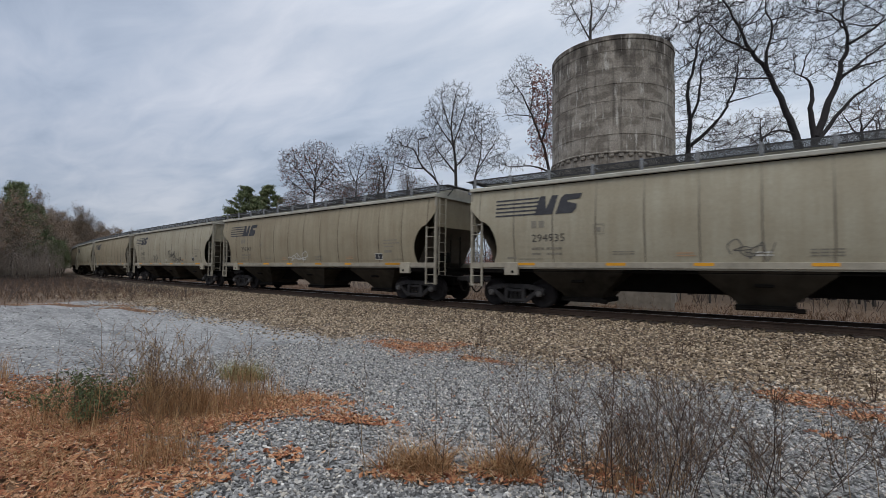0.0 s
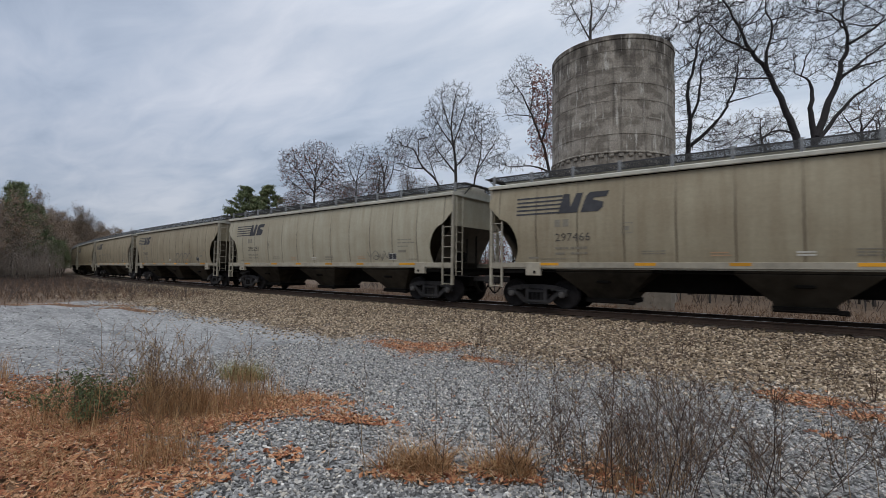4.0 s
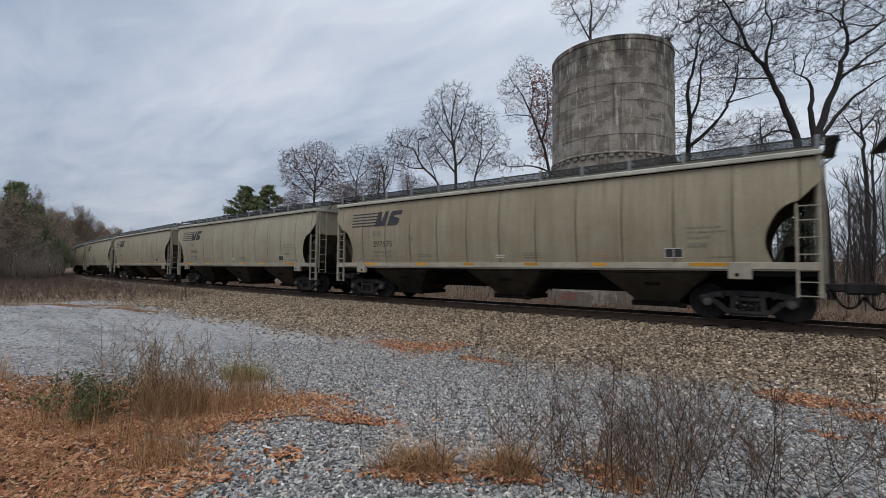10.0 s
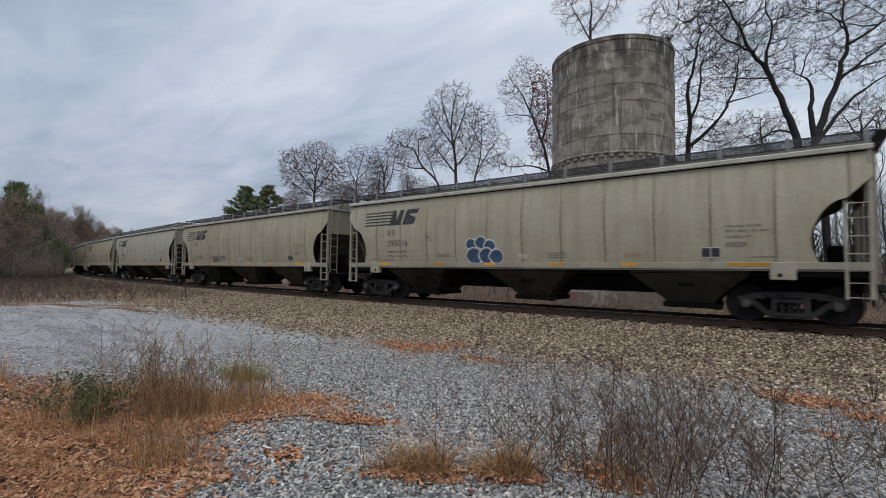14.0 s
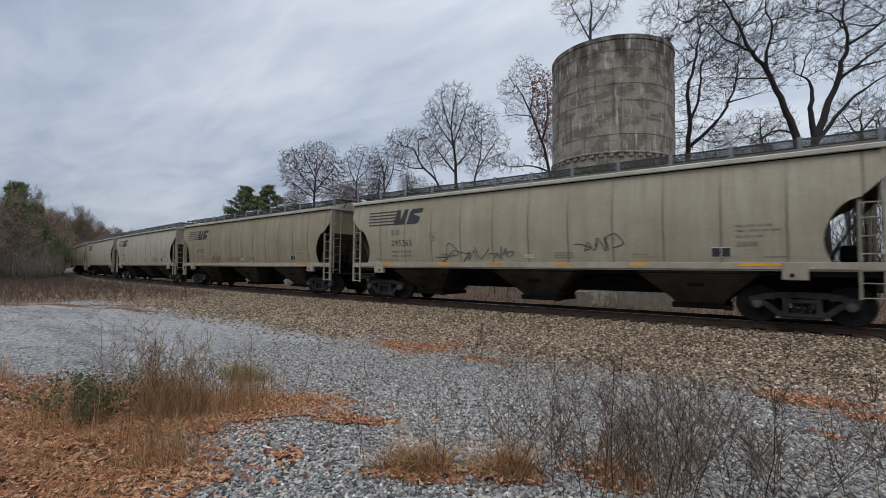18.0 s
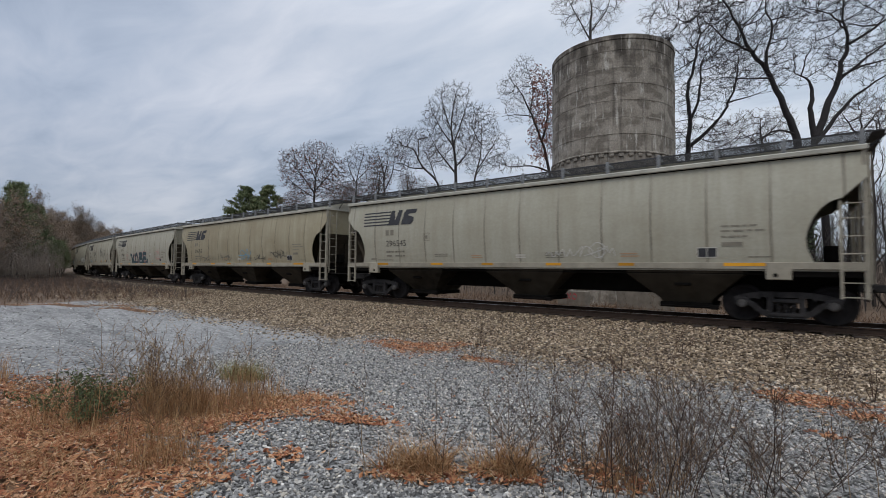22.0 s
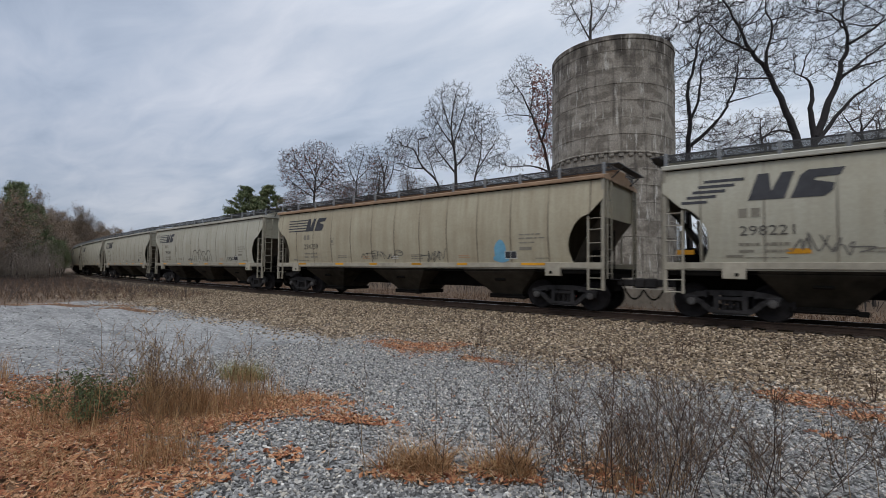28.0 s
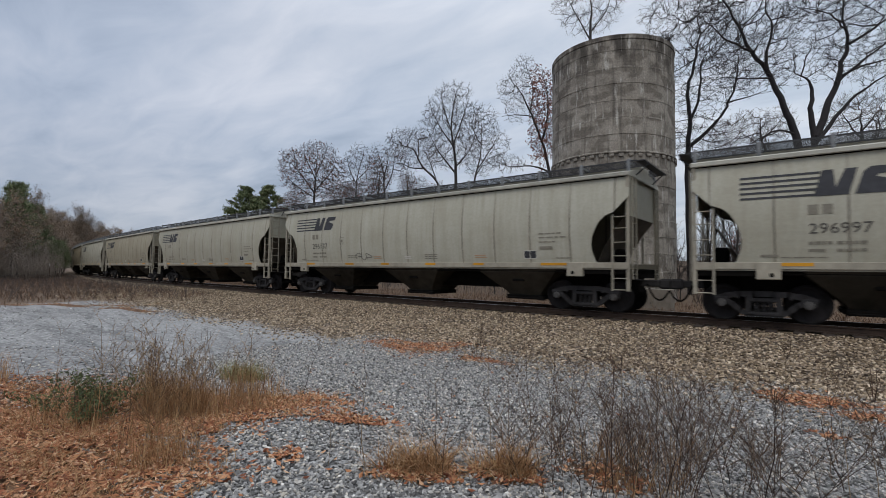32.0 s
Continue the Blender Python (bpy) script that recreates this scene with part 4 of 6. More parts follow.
def curve(ctrl, n=5):
    """A soft line through a few places."""
    out = []
    for j in range(len(ctrl) - 1):
        p0, p1, p2, p3 = ctrl[max(j - 1, 0)], ctrl[j], ctrl[j + 1], ctrl[min(j + 2, len(ctrl) - 1)]
        for k in range(n):
            u = k / n
            out.append(tuple(0.5 * (2 * b + (c - a) * u + (2 * a - 5 * b + 4 * c - d) * u * u + (3 * b - a - 3 * c + d) * u ** 3) for a, b, c, d in zip(p0, p1, p2, p3)))
    return out + [ctrl[-1]]


def bubble(rng, cx, cz, w, h, n=26):
    p = rng.uniform(0, 6)
    return [(cx + w / 2 * math.cos(6.283 * i / n) * (1 + 0.04 * math.sin(3 * 6.283 * i / n + p)), cz + h / 2 * math.sin(6.283 * i / n) * (1 + 0.08 * math.sin(2 * 6.283 * i / n + p))) for i in range(n)]


def graffiti(car, specs, seed):
    """Spray-painted marks: kind, material, x, z, width, height, strokes."""
    rng = random.Random(seed)
    for kind, m, x, z, w, h, n in specs:
        if kind == "tag":
            slant, u = rng.uniform(-0.1, 0.3), w / n
            thick = 0.020 + 0.016 * rng.random()
            pts = []
            for k in range(n):
                size, low = h * rng.uniform(0.6, 1.25), z - h / 2 + rng.uniform(-0.15, 0.15) * h
                pts += [(x + u * (k - 0.3 + 1.6 * a + rng.gauss(0, 0.12)) + slant * size * b, low + size * (b + rng.gauss(0, 0.10))) for a, b in rng.choice(SWIRLS)]
                if len(pts) > 7 or k == n - 1:
                    part("graffiti", ribbon(curve(pts), thick, 0.012 + 0.002 * (k % 2)), m, car, "sprayed scribble")
                    pts = pts[-1:] if rng.random() < 0.6 else []
                    pts = pts if k < n - 1 else []
        elif kind == "peace":
            ring = [(x + w / 2 + w / 2 * math.cos(a), z + h / 2 * math.sin(a)) for a in np.linspace(0, 6.4, 30)]
            part("graffiti", ribbon(ring, 0.03, 0.012), m, car, "sprayed ring")
            for a in (1.57, -1.57, -0.75, -2.39):
                part("graffiti", ribbon([(x + w / 2, z), (x + w / 2 * (1 + math.cos(a)), z + h / 2 * math.sin(a))], 0.03, 0.014), m, car, "sprayed spoke")
        elif kind == "throw":
            u = w / n
            for k in range(n):
                b = bubble(rng, x + u * (k + 0.5), z + 0.04 * h * (-1) ** k, u * 1.3, h * rng.uniform(0.85, 1.05))
                part("graffiti", merge_decals([b], 0.010 + 0.0015 * k), M_SPRAY_PALE, car, "pale filled spray-paint letter")
                part("graffiti", ribbon(b + [b[0], b[1]], 0.04, 0.0108 + 0.0015 * k), m, car, "sprayed letter outline")
                cx = x + u * (k + 0.5)
                part("graffiti", ribbon(curve([(cx - 0.1 * u, z + 0.3 * h), (cx + 0.05 * u, z + 0.1 * h), (cx - 0.05 * u, z - 0.05 * h), (cx + 0.2 * u, z - 0.1 * h)]), 0.022, 0.0115 + 0.0015 * n), m, car, "sprayed inner stroke")
        elif kind == "stack":
            for j, (dx, dz, lw, lh) in enumerate(((0.16, 0.24, 0.34, 0.46), (0.42, 0.30, 0.34, 0.44), (0.66, 0.18, 0.32, 0.42), (0.22, -0.2, 0.46, 0.6), (0.55, -0.2, 0.40, 0.58), (0.82, -0.22, 0.38, 0.5))):
                b = bubble(rng, x + dx * w, z + dz * h, lw * w, lh * h)
                part("graffiti", merge_decals([b], 0.010 + 0.002 * j), m, car, "filled spray-paint lobe")
                part("graffiti", ribbon(b + [b[0], b[1]], 0.05, 0.011 + 0.002 * j), M_SPRAY_PALE, car, "pale sprayed outline")
        elif kind == "swollen":
            u = w / 4
            forms = (("0,.85 .22,.8 .3,.4 .25,0", ".25,.1 .5,.15 .65,.6 .95,.85", ".6,.45 .75,.15 1.05,.1"), (".55,.9 .15,.7 .12,.2 .5,.02 .85,.25 .8,.7 .5,.92",), (".15,0 .3,.9", ".3,.92 .95,.88 .4,.5", ".3,.45 .95,.4 .8,.05 .2,.02 1.1,.0"), (".9,.9 .25,.95 .2,.5 .2,.02 1.0,.06", ".2,.5 .75,.5", "1.0,.05 1.15,.3"))
            for k, form in enumerate(forms):
                for j, gl in enumerate(form):
                    line = curve([(x + u * (k + 0.9 * float(a)), z - h / 2 + h * float(b)) for a, b in (q.split(",") for q in gl.split())])
                    part("graffiti", ribbon(line, 0.36, 0.008 + 0.0004 * k), SR if (k + j) % 2 else SP, car, "pale sprayed halo")
                    body = part("graffiti", ribbon(line, 0.27, 0.012 + 0.001 * j + 0.0003 * k), m, car, "thick spray-painted letter stroke")
                    for q, (cx, cz) in enumerate((line[0], line[len(line) // 2], line[-1])):
                        part("rounded_end", merge_decals([bubble(rng, cx, cz, 0.30, 0.30, 16)], 0.0155 + 0.0004 * q + 0.0003 * k), m, body)
        elif kind == "outline":
            u, edge = w / n, [(x - 0.08 * w / n, z - h / 2), (x - 0.14 * w / n, z - 0.1 * h)]
            for k in range(n):
                c0, lift = x + u * (k + 0.5), h * rng.uniform(0.36, 0.5)
                for s in range(9):
                    v = s / 8
                    edge.append((c0 + u * (v - 0.5) * 0.96, z + lift - h * (0.34 * abs(2 * v - 1) ** 3 + 0.06 * math.sin(6.28 * v) * (k % 2))))
                for s in (-0.2, 0.18):
                    e = rng.uniform(-0.1, 0.1)
                    part("graffiti", ribbon([(c0 + (s + e) * u, z - h * 0.5), (c0 + (s + e * 0.4) * u, z - h * 0.22), (c0 + s * u, z + h * rng.uniform(-0.05, 0.15))], 0.045, 0.013), m, car, "sprayed stroke")
            edge += [(x + w * 1.02, z - 0.02 * h), (x + w * 1.05, z - h / 2)]
            part("graffiti", ribbon(edge, 0.05, 0.012), m, car, "sprayed outline of swollen letters")
        elif kind == "patch":
            part("graffiti", merge_decals([bubble(rng, x + w / 2, z, w, h)], 0.009), m, car, "faded spray-paint patch")


HALF1, PITCH1 = 8.43, 18.35
HALF2, PITCH2 = 7.6, 16.70
SB, SG, SP, SBL, ST, SR, SK = M_SPRAY_BLACK, M_SPRAY_GREY, M_SPRAY_PALE, M_SPRAY_BLUE, M_SPRAY_TEAL, M_SPRAY_PINK, M_SPRAY_SKY
# order from the head of the train: number, paint, marks
CARS = [
    ("", M_TAN, []), ("294935", M_GREY, [("tag", SG, -0.7, 1.75, 0.9, 0.35, 4)]), ("296347", M_TAN, [("tag", SP, -1.3, 1.75, 1.6, 0.3, 5)]),
    ("294973", M_GREY, [("tag", SB, -2.9, 1.85, 0.9, 0.5, 4), ("tag", SB, 0.6, 2.1, 1.6, 0.5, 5), ("tag", SB, 1.6, 1.75, 1.8, 0.35, 6)]),
    ("297466", M_TAN, []), ("295281", M_GREY, [("tag", SG, 3.9, 1.75, 1.2, 0.3, 4)]), ("296553", M_TAN, [("outline", SG, 1.4, 1.85, 2.9, 0.7, 4)]),
    ("297499", M_TAN, [("outline", SG, -4.3, 2.05, 4.2, 0.95, 4), ("tag", SG, -5.3, 1.75, 0.8, 0.25, 3)]), ("296800", M_TAN, [("tag", SG, 4.0, 1.75, 1.1, 0.35, 4)]),
    ("297575", M_TAN, []), ("296158", M_GREY, []), ("297787", M_GREY, [("tag", SG, 4.3, 1.85, 1.0, 0.35, 3)]),
    ("295016", M_GREY, [("stack", SBL, -2.2, 1.89, 1.5, 0.92, 3)]), ("", M_GREY, [("tag", SB, -3.8, 1.8, 2.0, 0.4, 5)]), ("297586", M_LIGHT, [("tag", SP, 3.5, 1.75, 1.2, 0.3, 3)]),
    ("295365", M_GREY, [("tag", SB, -3.8, 1.8, 2.2, 0.45, 5), ("tag", SG, -1.4, 1.75, 0.8, 0.3, 4), ("tag", SB, 1.6, 1.95, 1.3, 0.4, 4)]),
    ("297655", M_TAN, [("tag", SB, -3.9, 1.75, 1.2, 0.4, 3), ("tag", SG, -1.9, 1.72, 1.8, 0.25, 6)]),
    ("295038", M_LIGHT, [("tag", SB, 3.3, 1.8, 1.2, 0.4, 3)]), ("296545", M_LIGHT, [("tag", SP, 1.0, 1.8, 2.0, 0.3, 6)]),
    ("296763", M_OLIVE, [("tag", SG, -5.0, 1.8, 1.2, 0.4, 4), ("tag", SG, -2.4, 1.8, 1.5, 0.35, 5), ("tag", SK, 0.1, 1.95, 1.3, 0.45, 4), ("tag", SB, 1.8, 1.75, 1.2, 0.3, 4), ("tag", SB, 3.6, 1.95, 1.6, 0.4, 5)]),
    ("295260", M_LIGHT, [("tag", SR, -4.5, 2.2, 0.8, 0.3, 3), ("tag", SR, -4.4, 1.85, 0.8, 0.3, 3), ("tag", SR, 4.2, 2.3, 1.2, 0.35, 4), ("tag", SR, 4.3, 1.85, 1.2, 0.35, 4), ("swollen", ST, -2.75, 1.90, 4.7, 0.85, 4), ("tag", SP, -0.55, 2.2, 0.5, 0.14, 3), ("tag", SP, 2.6, 2.2, 0.6, 0.14, 4)]),
    ("298239", M_LIGHT, [("tag", SB, -3.2, 2.6, 1.9, 0.8, 4), ("tag", SB, 0.8, 2.55, 1.6, 0.75, 4), ("peace", SB, 2.5, 2.5, 0.8, 0.85, 0), ("tag", SB, 3.4, 2.45, 0.7, 0.7, 2), ("tag", SK, -5.6, 1.75, 1.2, 0.3, 4), ("tag", SB, -2.4, 1.8, 0.5, 0.3, 4)]),
    ("298221", M_LIGHT, [("tag", SG, -4.8, 1.85, 1.3, 0.4, 5), ("throw", SB, 0.8, 1.93, 4.9, 0.80, 7), ("tag", SG, -0.3, 1.9, 0.7, 0.35, 4)]),
    ("294759", M_WARM, [("tag", SB, -1.9, 1.8, 2.3, 0.32, 7), ("tag", SB, 1.5, 1.8, 1.1, 0.4, 4), ("patch", SK, 4.72, 1.86, 0.46, 0.72, 0), ("patch", SK, 4.66, 1.62, 0.62, 0.28, 0)]),
    ("295261", M_LIGHT, [("outline", SG, -0.9, 1.95, 2.8, 0.75, 4), ("tag", SB, -1.7, 1.75, 0.6, 0.25, 3), ("tag", SB, 4.2, 1.75, 1.2, 0.25, 4), ("tag", SG, -8.1, 3.5, 0.6, 0.3, 3)]),
    ("296997", M_LIGHT, []), ("296137", M_LIGHT, [("tag", SG, -3.0, 1.75, 0.9, 0.3, 3)]),
    ("", M_LIGHT, []), ("", M_GREY, []), ("", M_LIGHT, []), ("", M_TAN, []), ("", M_LIGHT, []), ("", M_GREY, []), ("", M_LIGHT, []), ("", M_GREY, []),
]
KINDS = {"tan_hopper_paint": "faded tan", "grey_hopper_paint": "weathered grey-beige", "light_hopper_paint": "pale grey-white", "yellowed_hopper_paint": "yellowed cream", "warm_hopper_paint": "rust-topped tan"}
TRAIN = []


def make_train():
    masters = {}
    centre = None
    for i, (num, paint, marks) in enumerate(CARS):
        style = 2 if num in ("298239", "298221") else 1
        half, pitch = (HALF1, PITCH1) if style == 1 else (HALF2, PITCH2)
        key = (style, paint.name)
        if key not in masters:
            car = hopper(half, style, paint)
            emblem(car, half, style)
            masters[key] = car
        else:
            car = copy_thing(masters[key], Matrix.Identity(4))
            for o in list(car.children):
                if o.name.startswith(("graffiti", "fleet_number")):
                    bpy.data.objects.remove(o)
        words = KINDS[paint.name] + " covered hopper freight car on the rails"
        words += ", sprayed with graffiti" if marks else ", dusty and streaked"
        tagged(car, words, "freight car", "covered hopper cars of the train")
        TRAIN.append([car, half, pitch, num, marks, i])
    # the rear corner of the first listed car lies here when the train's way is 0
    rear = -19.59 + 16 * PITCH1
    for k, row in enumerate(TRAIN):
        car, half, pitch, num, marks, i = row
        if k:
            prev = TRAIN[k - 1]
            rear = rear - (prev[2] / 2 - prev[1]) - (pitch / 2 - half) - 2 * half
        row.append(rear + half)
    for car, half, pitch, num, marks, i, mid in TRAIN:
        if num:
            fleet_number(car, num, -half + (2.36 if half > 8 else 1.72))
        graffiti(car, marks, 100 + i)


make_train()


def motions():
    """The train rolls along its curve; the wheelsets turn while they roll by."""
    times = [i * 0.4 for i in range(81)]
    for car, half, pitch, num, marks, i, mid in TRAIN:
        reach = half - 1.484
        rows = []
        for t in times:
            s = mid + run(t)
            a, b = on_track(s - reach), on_track(s + reach)
            d = b - a
            rows.append((t, Matrix.Translation((a + b) / 2) @ Euler((0, -math.atan2(d.z, d.xy.length), math.atan2(d.y, d.x))).to_matrix().to_4x4()))
        walk(car, rows)
        steps = [f / 30.0 for f in range(961) if -48 < mid + run(f / 30.0) < 14]
        if not steps:
            continue
        for o in car.children_recursive:
            if o.name.startswith("wheelset"):
                loc = o.location.copy()
                turn = {t: Matrix.Translation(loc) @ Euler((0, ((mid + run(t)) / 0.457) % 6.283185, 0)).to_matrix().to_4x4() for t in steps}
                rows = [(t, turn[t]) for t in steps]
                if steps[0] > 0:
                    rows.insert(0, (0.0, turn[steps[0]]))
                if steps[-1] < 32.0:
                    rows.append((32.0, turn[steps[-1]]))
                walk(o, rows)


# ---- plants: branches as thin tubes ----
def tubes(name, lines, material, sides=4, smooth=True):
    """One mesh of tapering tubes; lines: (points, radii)."""
    groups = {}
    for pts, rad in lines:
        groups.setdefault(len(pts), []).append((pts, rad))
    allv, allf, base = [], [], 0
    for n, rows in sorted(groups.items()):
        P = np.array([[tuple(p) for p in r[0]] for r in rows], float)
        R = np.array([r[1] for r in rows], float)
        T = np.gradient(P, axis=1)
        T /= np.linalg.norm(T, axis=2, keepdims=True) + 1e-9
        ref = np.where(abs(T[..., 2:3]) > 0.8, np.array([1.0, 0, 0]), np.array([0, 0, 1.0]))
        A = np.cross(T, ref)
        A /= np.linalg.norm(A, axis=2, keepdims=True) + 1e-9
        B = np.cross(T, A)
        ang = np.arange(sides) * 2 * np.pi / sides
        V = P[:, :, None, :] + R[:, :, None, None] * (A[:, :, None, :] * np.cos(ang)[:, None] + B[:, :, None, :] * np.sin(ang)[:, None])
        m = len(rows)
        idx = base + np.arange(m * n * sides).reshape(m, n, sides)
        nxt = np.roll(idx, -1, axis=2)
        F = np.stack([idx[:, :-1], nxt[:, :-1], nxt[:, 1:], idx[:, 1:]], -1).reshape(-1, 4)
        allv.append(V.reshape(-1, 3)); allf.append(F)
        base += m * n * sides
    return raw_mesh(name, np.concatenate(allv), np.concatenate(allf), material, smooth)


SEGS = (8, 7, 6, 4, 3, 3)


def grow(rng, out, p, d, length, r, lev, spec):
    n = SEGS[lev]
    pts, rads = [p], [r]
    last = spec["levels"] - 1
    rend = r * (0.55 if lev < last else 0.45)
    for i in range(n):
        w = spec["wiggle"][lev]
        d = (d + Vector((rng.gauss(0, w), rng.gauss(0, w), rng.gauss(0, w * 0.7) + spec["rise"][lev]))).normalized()
        p = p + d * (length / n)
        pts.append(p)
        rads.append(max(r + (rend - r) * (i + 1) / n, spec["least"]))
    out.setdefault(lev, []).append((pts, rads))
    if lev == last:
        return
    kids = spec["kids"][lev]
    lo = spec["start"] if lev == 0 else 0.18
    az = rng.uniform(0, 6.28)
    for k in range(kids + 2):
        tip = k >= kids
        t = 1.0 if tip else lo + (0.97 - lo) * (k + rng.random() * 0.9) / kids
        f = t * n
        i = min(int(f), n - 1)
        q = pts[i].lerp(pts[i + 1], f - i)
        ax = (pts[i + 1] - pts[i]).normalized()
        az += 2.4 + rng.uniform(-0.5, 0.5)
        side = ax.orthogonal().normalized()
        side = Matrix.Rotation(az, 3, ax) @ side
        a = radians(rng.uniform(14, 34) if tip else rng.uniform(*spec["angle"][lev]))
        cd = (ax * math.cos(a) + side * math.sin(a)).normalized()
        cl = length * (spec["ratio"][lev] * rng.uniform(0.75, 1.15)) * (spec.get("tip", 0.8) if tip and lev == 0 else 0.8 if tip else (1.08 - 0.45 * t))
        cr = rads[i] * (0.72 if tip else 0.55)
        grow(rng, out, q, cd, cl, max(cr, spec["least"]), lev + 1, spec)


ROUND = dict(levels=5, kids=(6, 6, 6, 6, 0), wiggle=(0.05, 0.10, 0.14, 0.16, 0.2), rise=(0.03, 0.06, 0.04, 0.03, 0.02), least=0.012, start=0.38,
             angle=((32, 62), (30, 58), (30, 58), (25, 60)), ratio=(0.74, 0.60, 0.52, 0.58))
SLIM = dict(ROUND, kids=(9, 4, 4, 3, 0), start=0.3, angle=((22, 40), (22, 45), (25, 50), (25, 55)), ratio=(0.42, 0.55, 0.5, 0.5), rise=(0.04, 0.14, 0.1, 0.06, 0.04))
SAPLING = dict(ROUND, levels=4, kids=(9, 4, 3, 0), start=0.2, angle=((22, 50), (25, 55), (25, 55)), ratio=(0.36, 0.55, 0.5), rise=(0.03, 0.1, 0.08, 0.04), least=0.007)




SIDE, DEEP = Vector((0.803, 0.596, 0)), Vector((-0.596, 0.803, 0))


def stem_line(rng, ctrl, r0, r1):
    """A main stem that bends through a few places (sideways, up)."""
    off, n = rng.uniform(-0.08, 0.08), 3 * (len(ctrl) - 1)
    pts, rads = [], []
    for i in range(n + 1):
        f = i / n * (len(ctrl) - 1)
        j = min(int(f), len(ctrl) - 2)
        u = f - j
        p0, p1, p2, p3 = ctrl[max(j - 1, 0)], ctrl[j], ctrl[j + 1], ctrl[min(j + 2, len(ctrl) - 1)]
        q = [0.5 * (2 * b + (c - a) * u + (2 * a - 5 * b + 4 * c - d) * u * u + (3 * b - a - 3 * c + d) * u ** 3) for a, b, c, d in zip(p0, p1, p2, p3)]
        w = i / n
        pts.append(SIDE * (q[0] + rng.gauss(0, 0.03)) + DEEP * (off * 3 * w * w + rng.gauss(0, 0.05)) + Vector((0, 0, q[1])))
        rads.append(r0 + (0.5 * r1 - r0) * w)
    return pts, rads


def fill_crown(seed, stems, blobs, count, step, tip, crook, shoots):
    """Twigs that grow from the stems into the free room of the crown. blobs: (sideways, up, half width, half height). Returns limbs and twigs."""
    g = np.random.RandomState(seed)
    room = np.array([b[2] * b[2] * b[3] for b in blobs])
    pick = g.choice(len(blobs), count, p=room / room.sum())
    d = g.normal(size=(count, 3))
    d *= (g.uniform(0.12, 1.0, count) ** 0.42 / np.linalg.norm(d, axis=1))[:, None]
    B = np.array(blobs)[pick]
    a, u, w = B[:, 0] + d[:, 0] * B[:, 2], B[:, 1] + d[:, 1] * B[:, 3], d[:, 2] * B[:, 2] * 0.9
    goal = a[:, None] * np.array(SIDE) + w[:, None] * np.array(DEEP) + u[:, None] * np.array((0, 0, 1.0))
    pos, par, rad = [], [], []
    for pts, rads in stems:
        for i, (q, r) in enumerate(zip(pts, rads)):
            pos.append(tuple(q)); rad.append(r); par.append(len(pos) - 2 if i else -1)
    first = len(pos)
    P = np.array(pos)
    near = np.full(count, 1e9)
    who = np.zeros(count, int)
    live = np.ones(count, bool)

    def update(lo):
        for k in range(0, count, 1500):
            dd = np.linalg.norm(goal[k:k + 1500, None] - P[None, lo:], axis=2)
            m = dd.argmin(1)
            v = dd[np.arange(len(m)), m]
            better = v < near[k:k + 1500]
            near[k:k + 1500][better] = v[better]
            who[k:k + 1500][better] = m[better] + lo
    update(0)
    kids = set()
    for _ in range(46):
        act = live & (near < 30)
        if not act.any():
            break
        dirs = goal[act] - P[who[act]]
        dirs /= np.linalg.norm(dirs, axis=1, keepdims=True) + 1e-9
        tot = np.zeros((len(P), 3))
        np.add.at(tot, who[act], dirs)
        src = np.unique(who[act])
        v = tot[src]
        v = v / (np.linalg.norm(v, axis=1, keepdims=True) + 1e-9) + g.normal(0, crook, (len(src), 3))
        v /= np.linalg.norm(v, axis=1, keepdims=True)
        fresh = P[src] + v * step
        ok = [(int(i), *np.round(q / (step * 0.45)).astype(int)) not in kids for i, q in zip(src, v * step)]
        kids.update((int(i), *np.round(q / (step * 0.45)).astype(int)) for i, q in zip(src, v * step))
        fresh, src = fresh[ok], src[ok]
        if not len(fresh):
            break
        lo = len(P)
        P = np.concatenate([P, fresh])
        par += src.tolist()
        update(lo)
        live &= near > step * 1.15
    n = len(P)
    power = np.zeros(n)
    child = [[] for _ in range(n)]
    for i in range(n - 1, first - 1, -1):
        if power[i] == 0:
            power[i] = tip ** 1.8
        child[par[i]].append(i)
        power[par[i]] += power[i]
    size = power ** (1 / 1.8)
    size[:first] = rad
    limbs, twigs = [], []
    for i in range(first, n):
        p = par[i]
        if p >= first and i == max(child[p], key=lambda c: power[c]):
            continue
        line, r, j = [p, i], [min(size[p] * 0.8, size[i] * 1.1), size[i]], i
        while child[j]:
            j = max(child[j], key=lambda c: power[c])
            line.append(j); r.append(size[j])
        Q = P[line].copy()
        if len(Q) > 3:
            Q[1:-1] = 0.5 * Q[1:-1] + 0.25 * (Q[:-2] + Q[2:])
        (limbs if size[i] > 2.6 * tip else twigs).append(([Vector(q) for q in Q], [max(min(x, size[p] * 0.9), tip * 0.8) for x in r]))
    # short straight shoots along the thin twigs
    out = P[first:] - P[par[first:]]
    mid = np.array([np.mean([b[0] for b in blobs]), np.mean([b[1] for b in blobs])])
    core = mid[0] * np.array(SIDE) + np.array((0, 0, mid[1] - 2.0))
    for i in range(first, n):
        if size[i] > 5.0 * tip:
            continue
        for _ in range(shoots + (1 if not child[i] else 0)):
            away = P[i] - core
            v = out[i - first] / step + g.normal(0, 0.6, 3) + 0.25 * away / (np.linalg.norm(away) + 1e-9) + np.array((0, 0, 0.12))
            v /= np.linalg.norm(v)
            ln = step * g.uniform(0.6, 1.5)
            bend = v + g.normal(0, 0.4, 3)
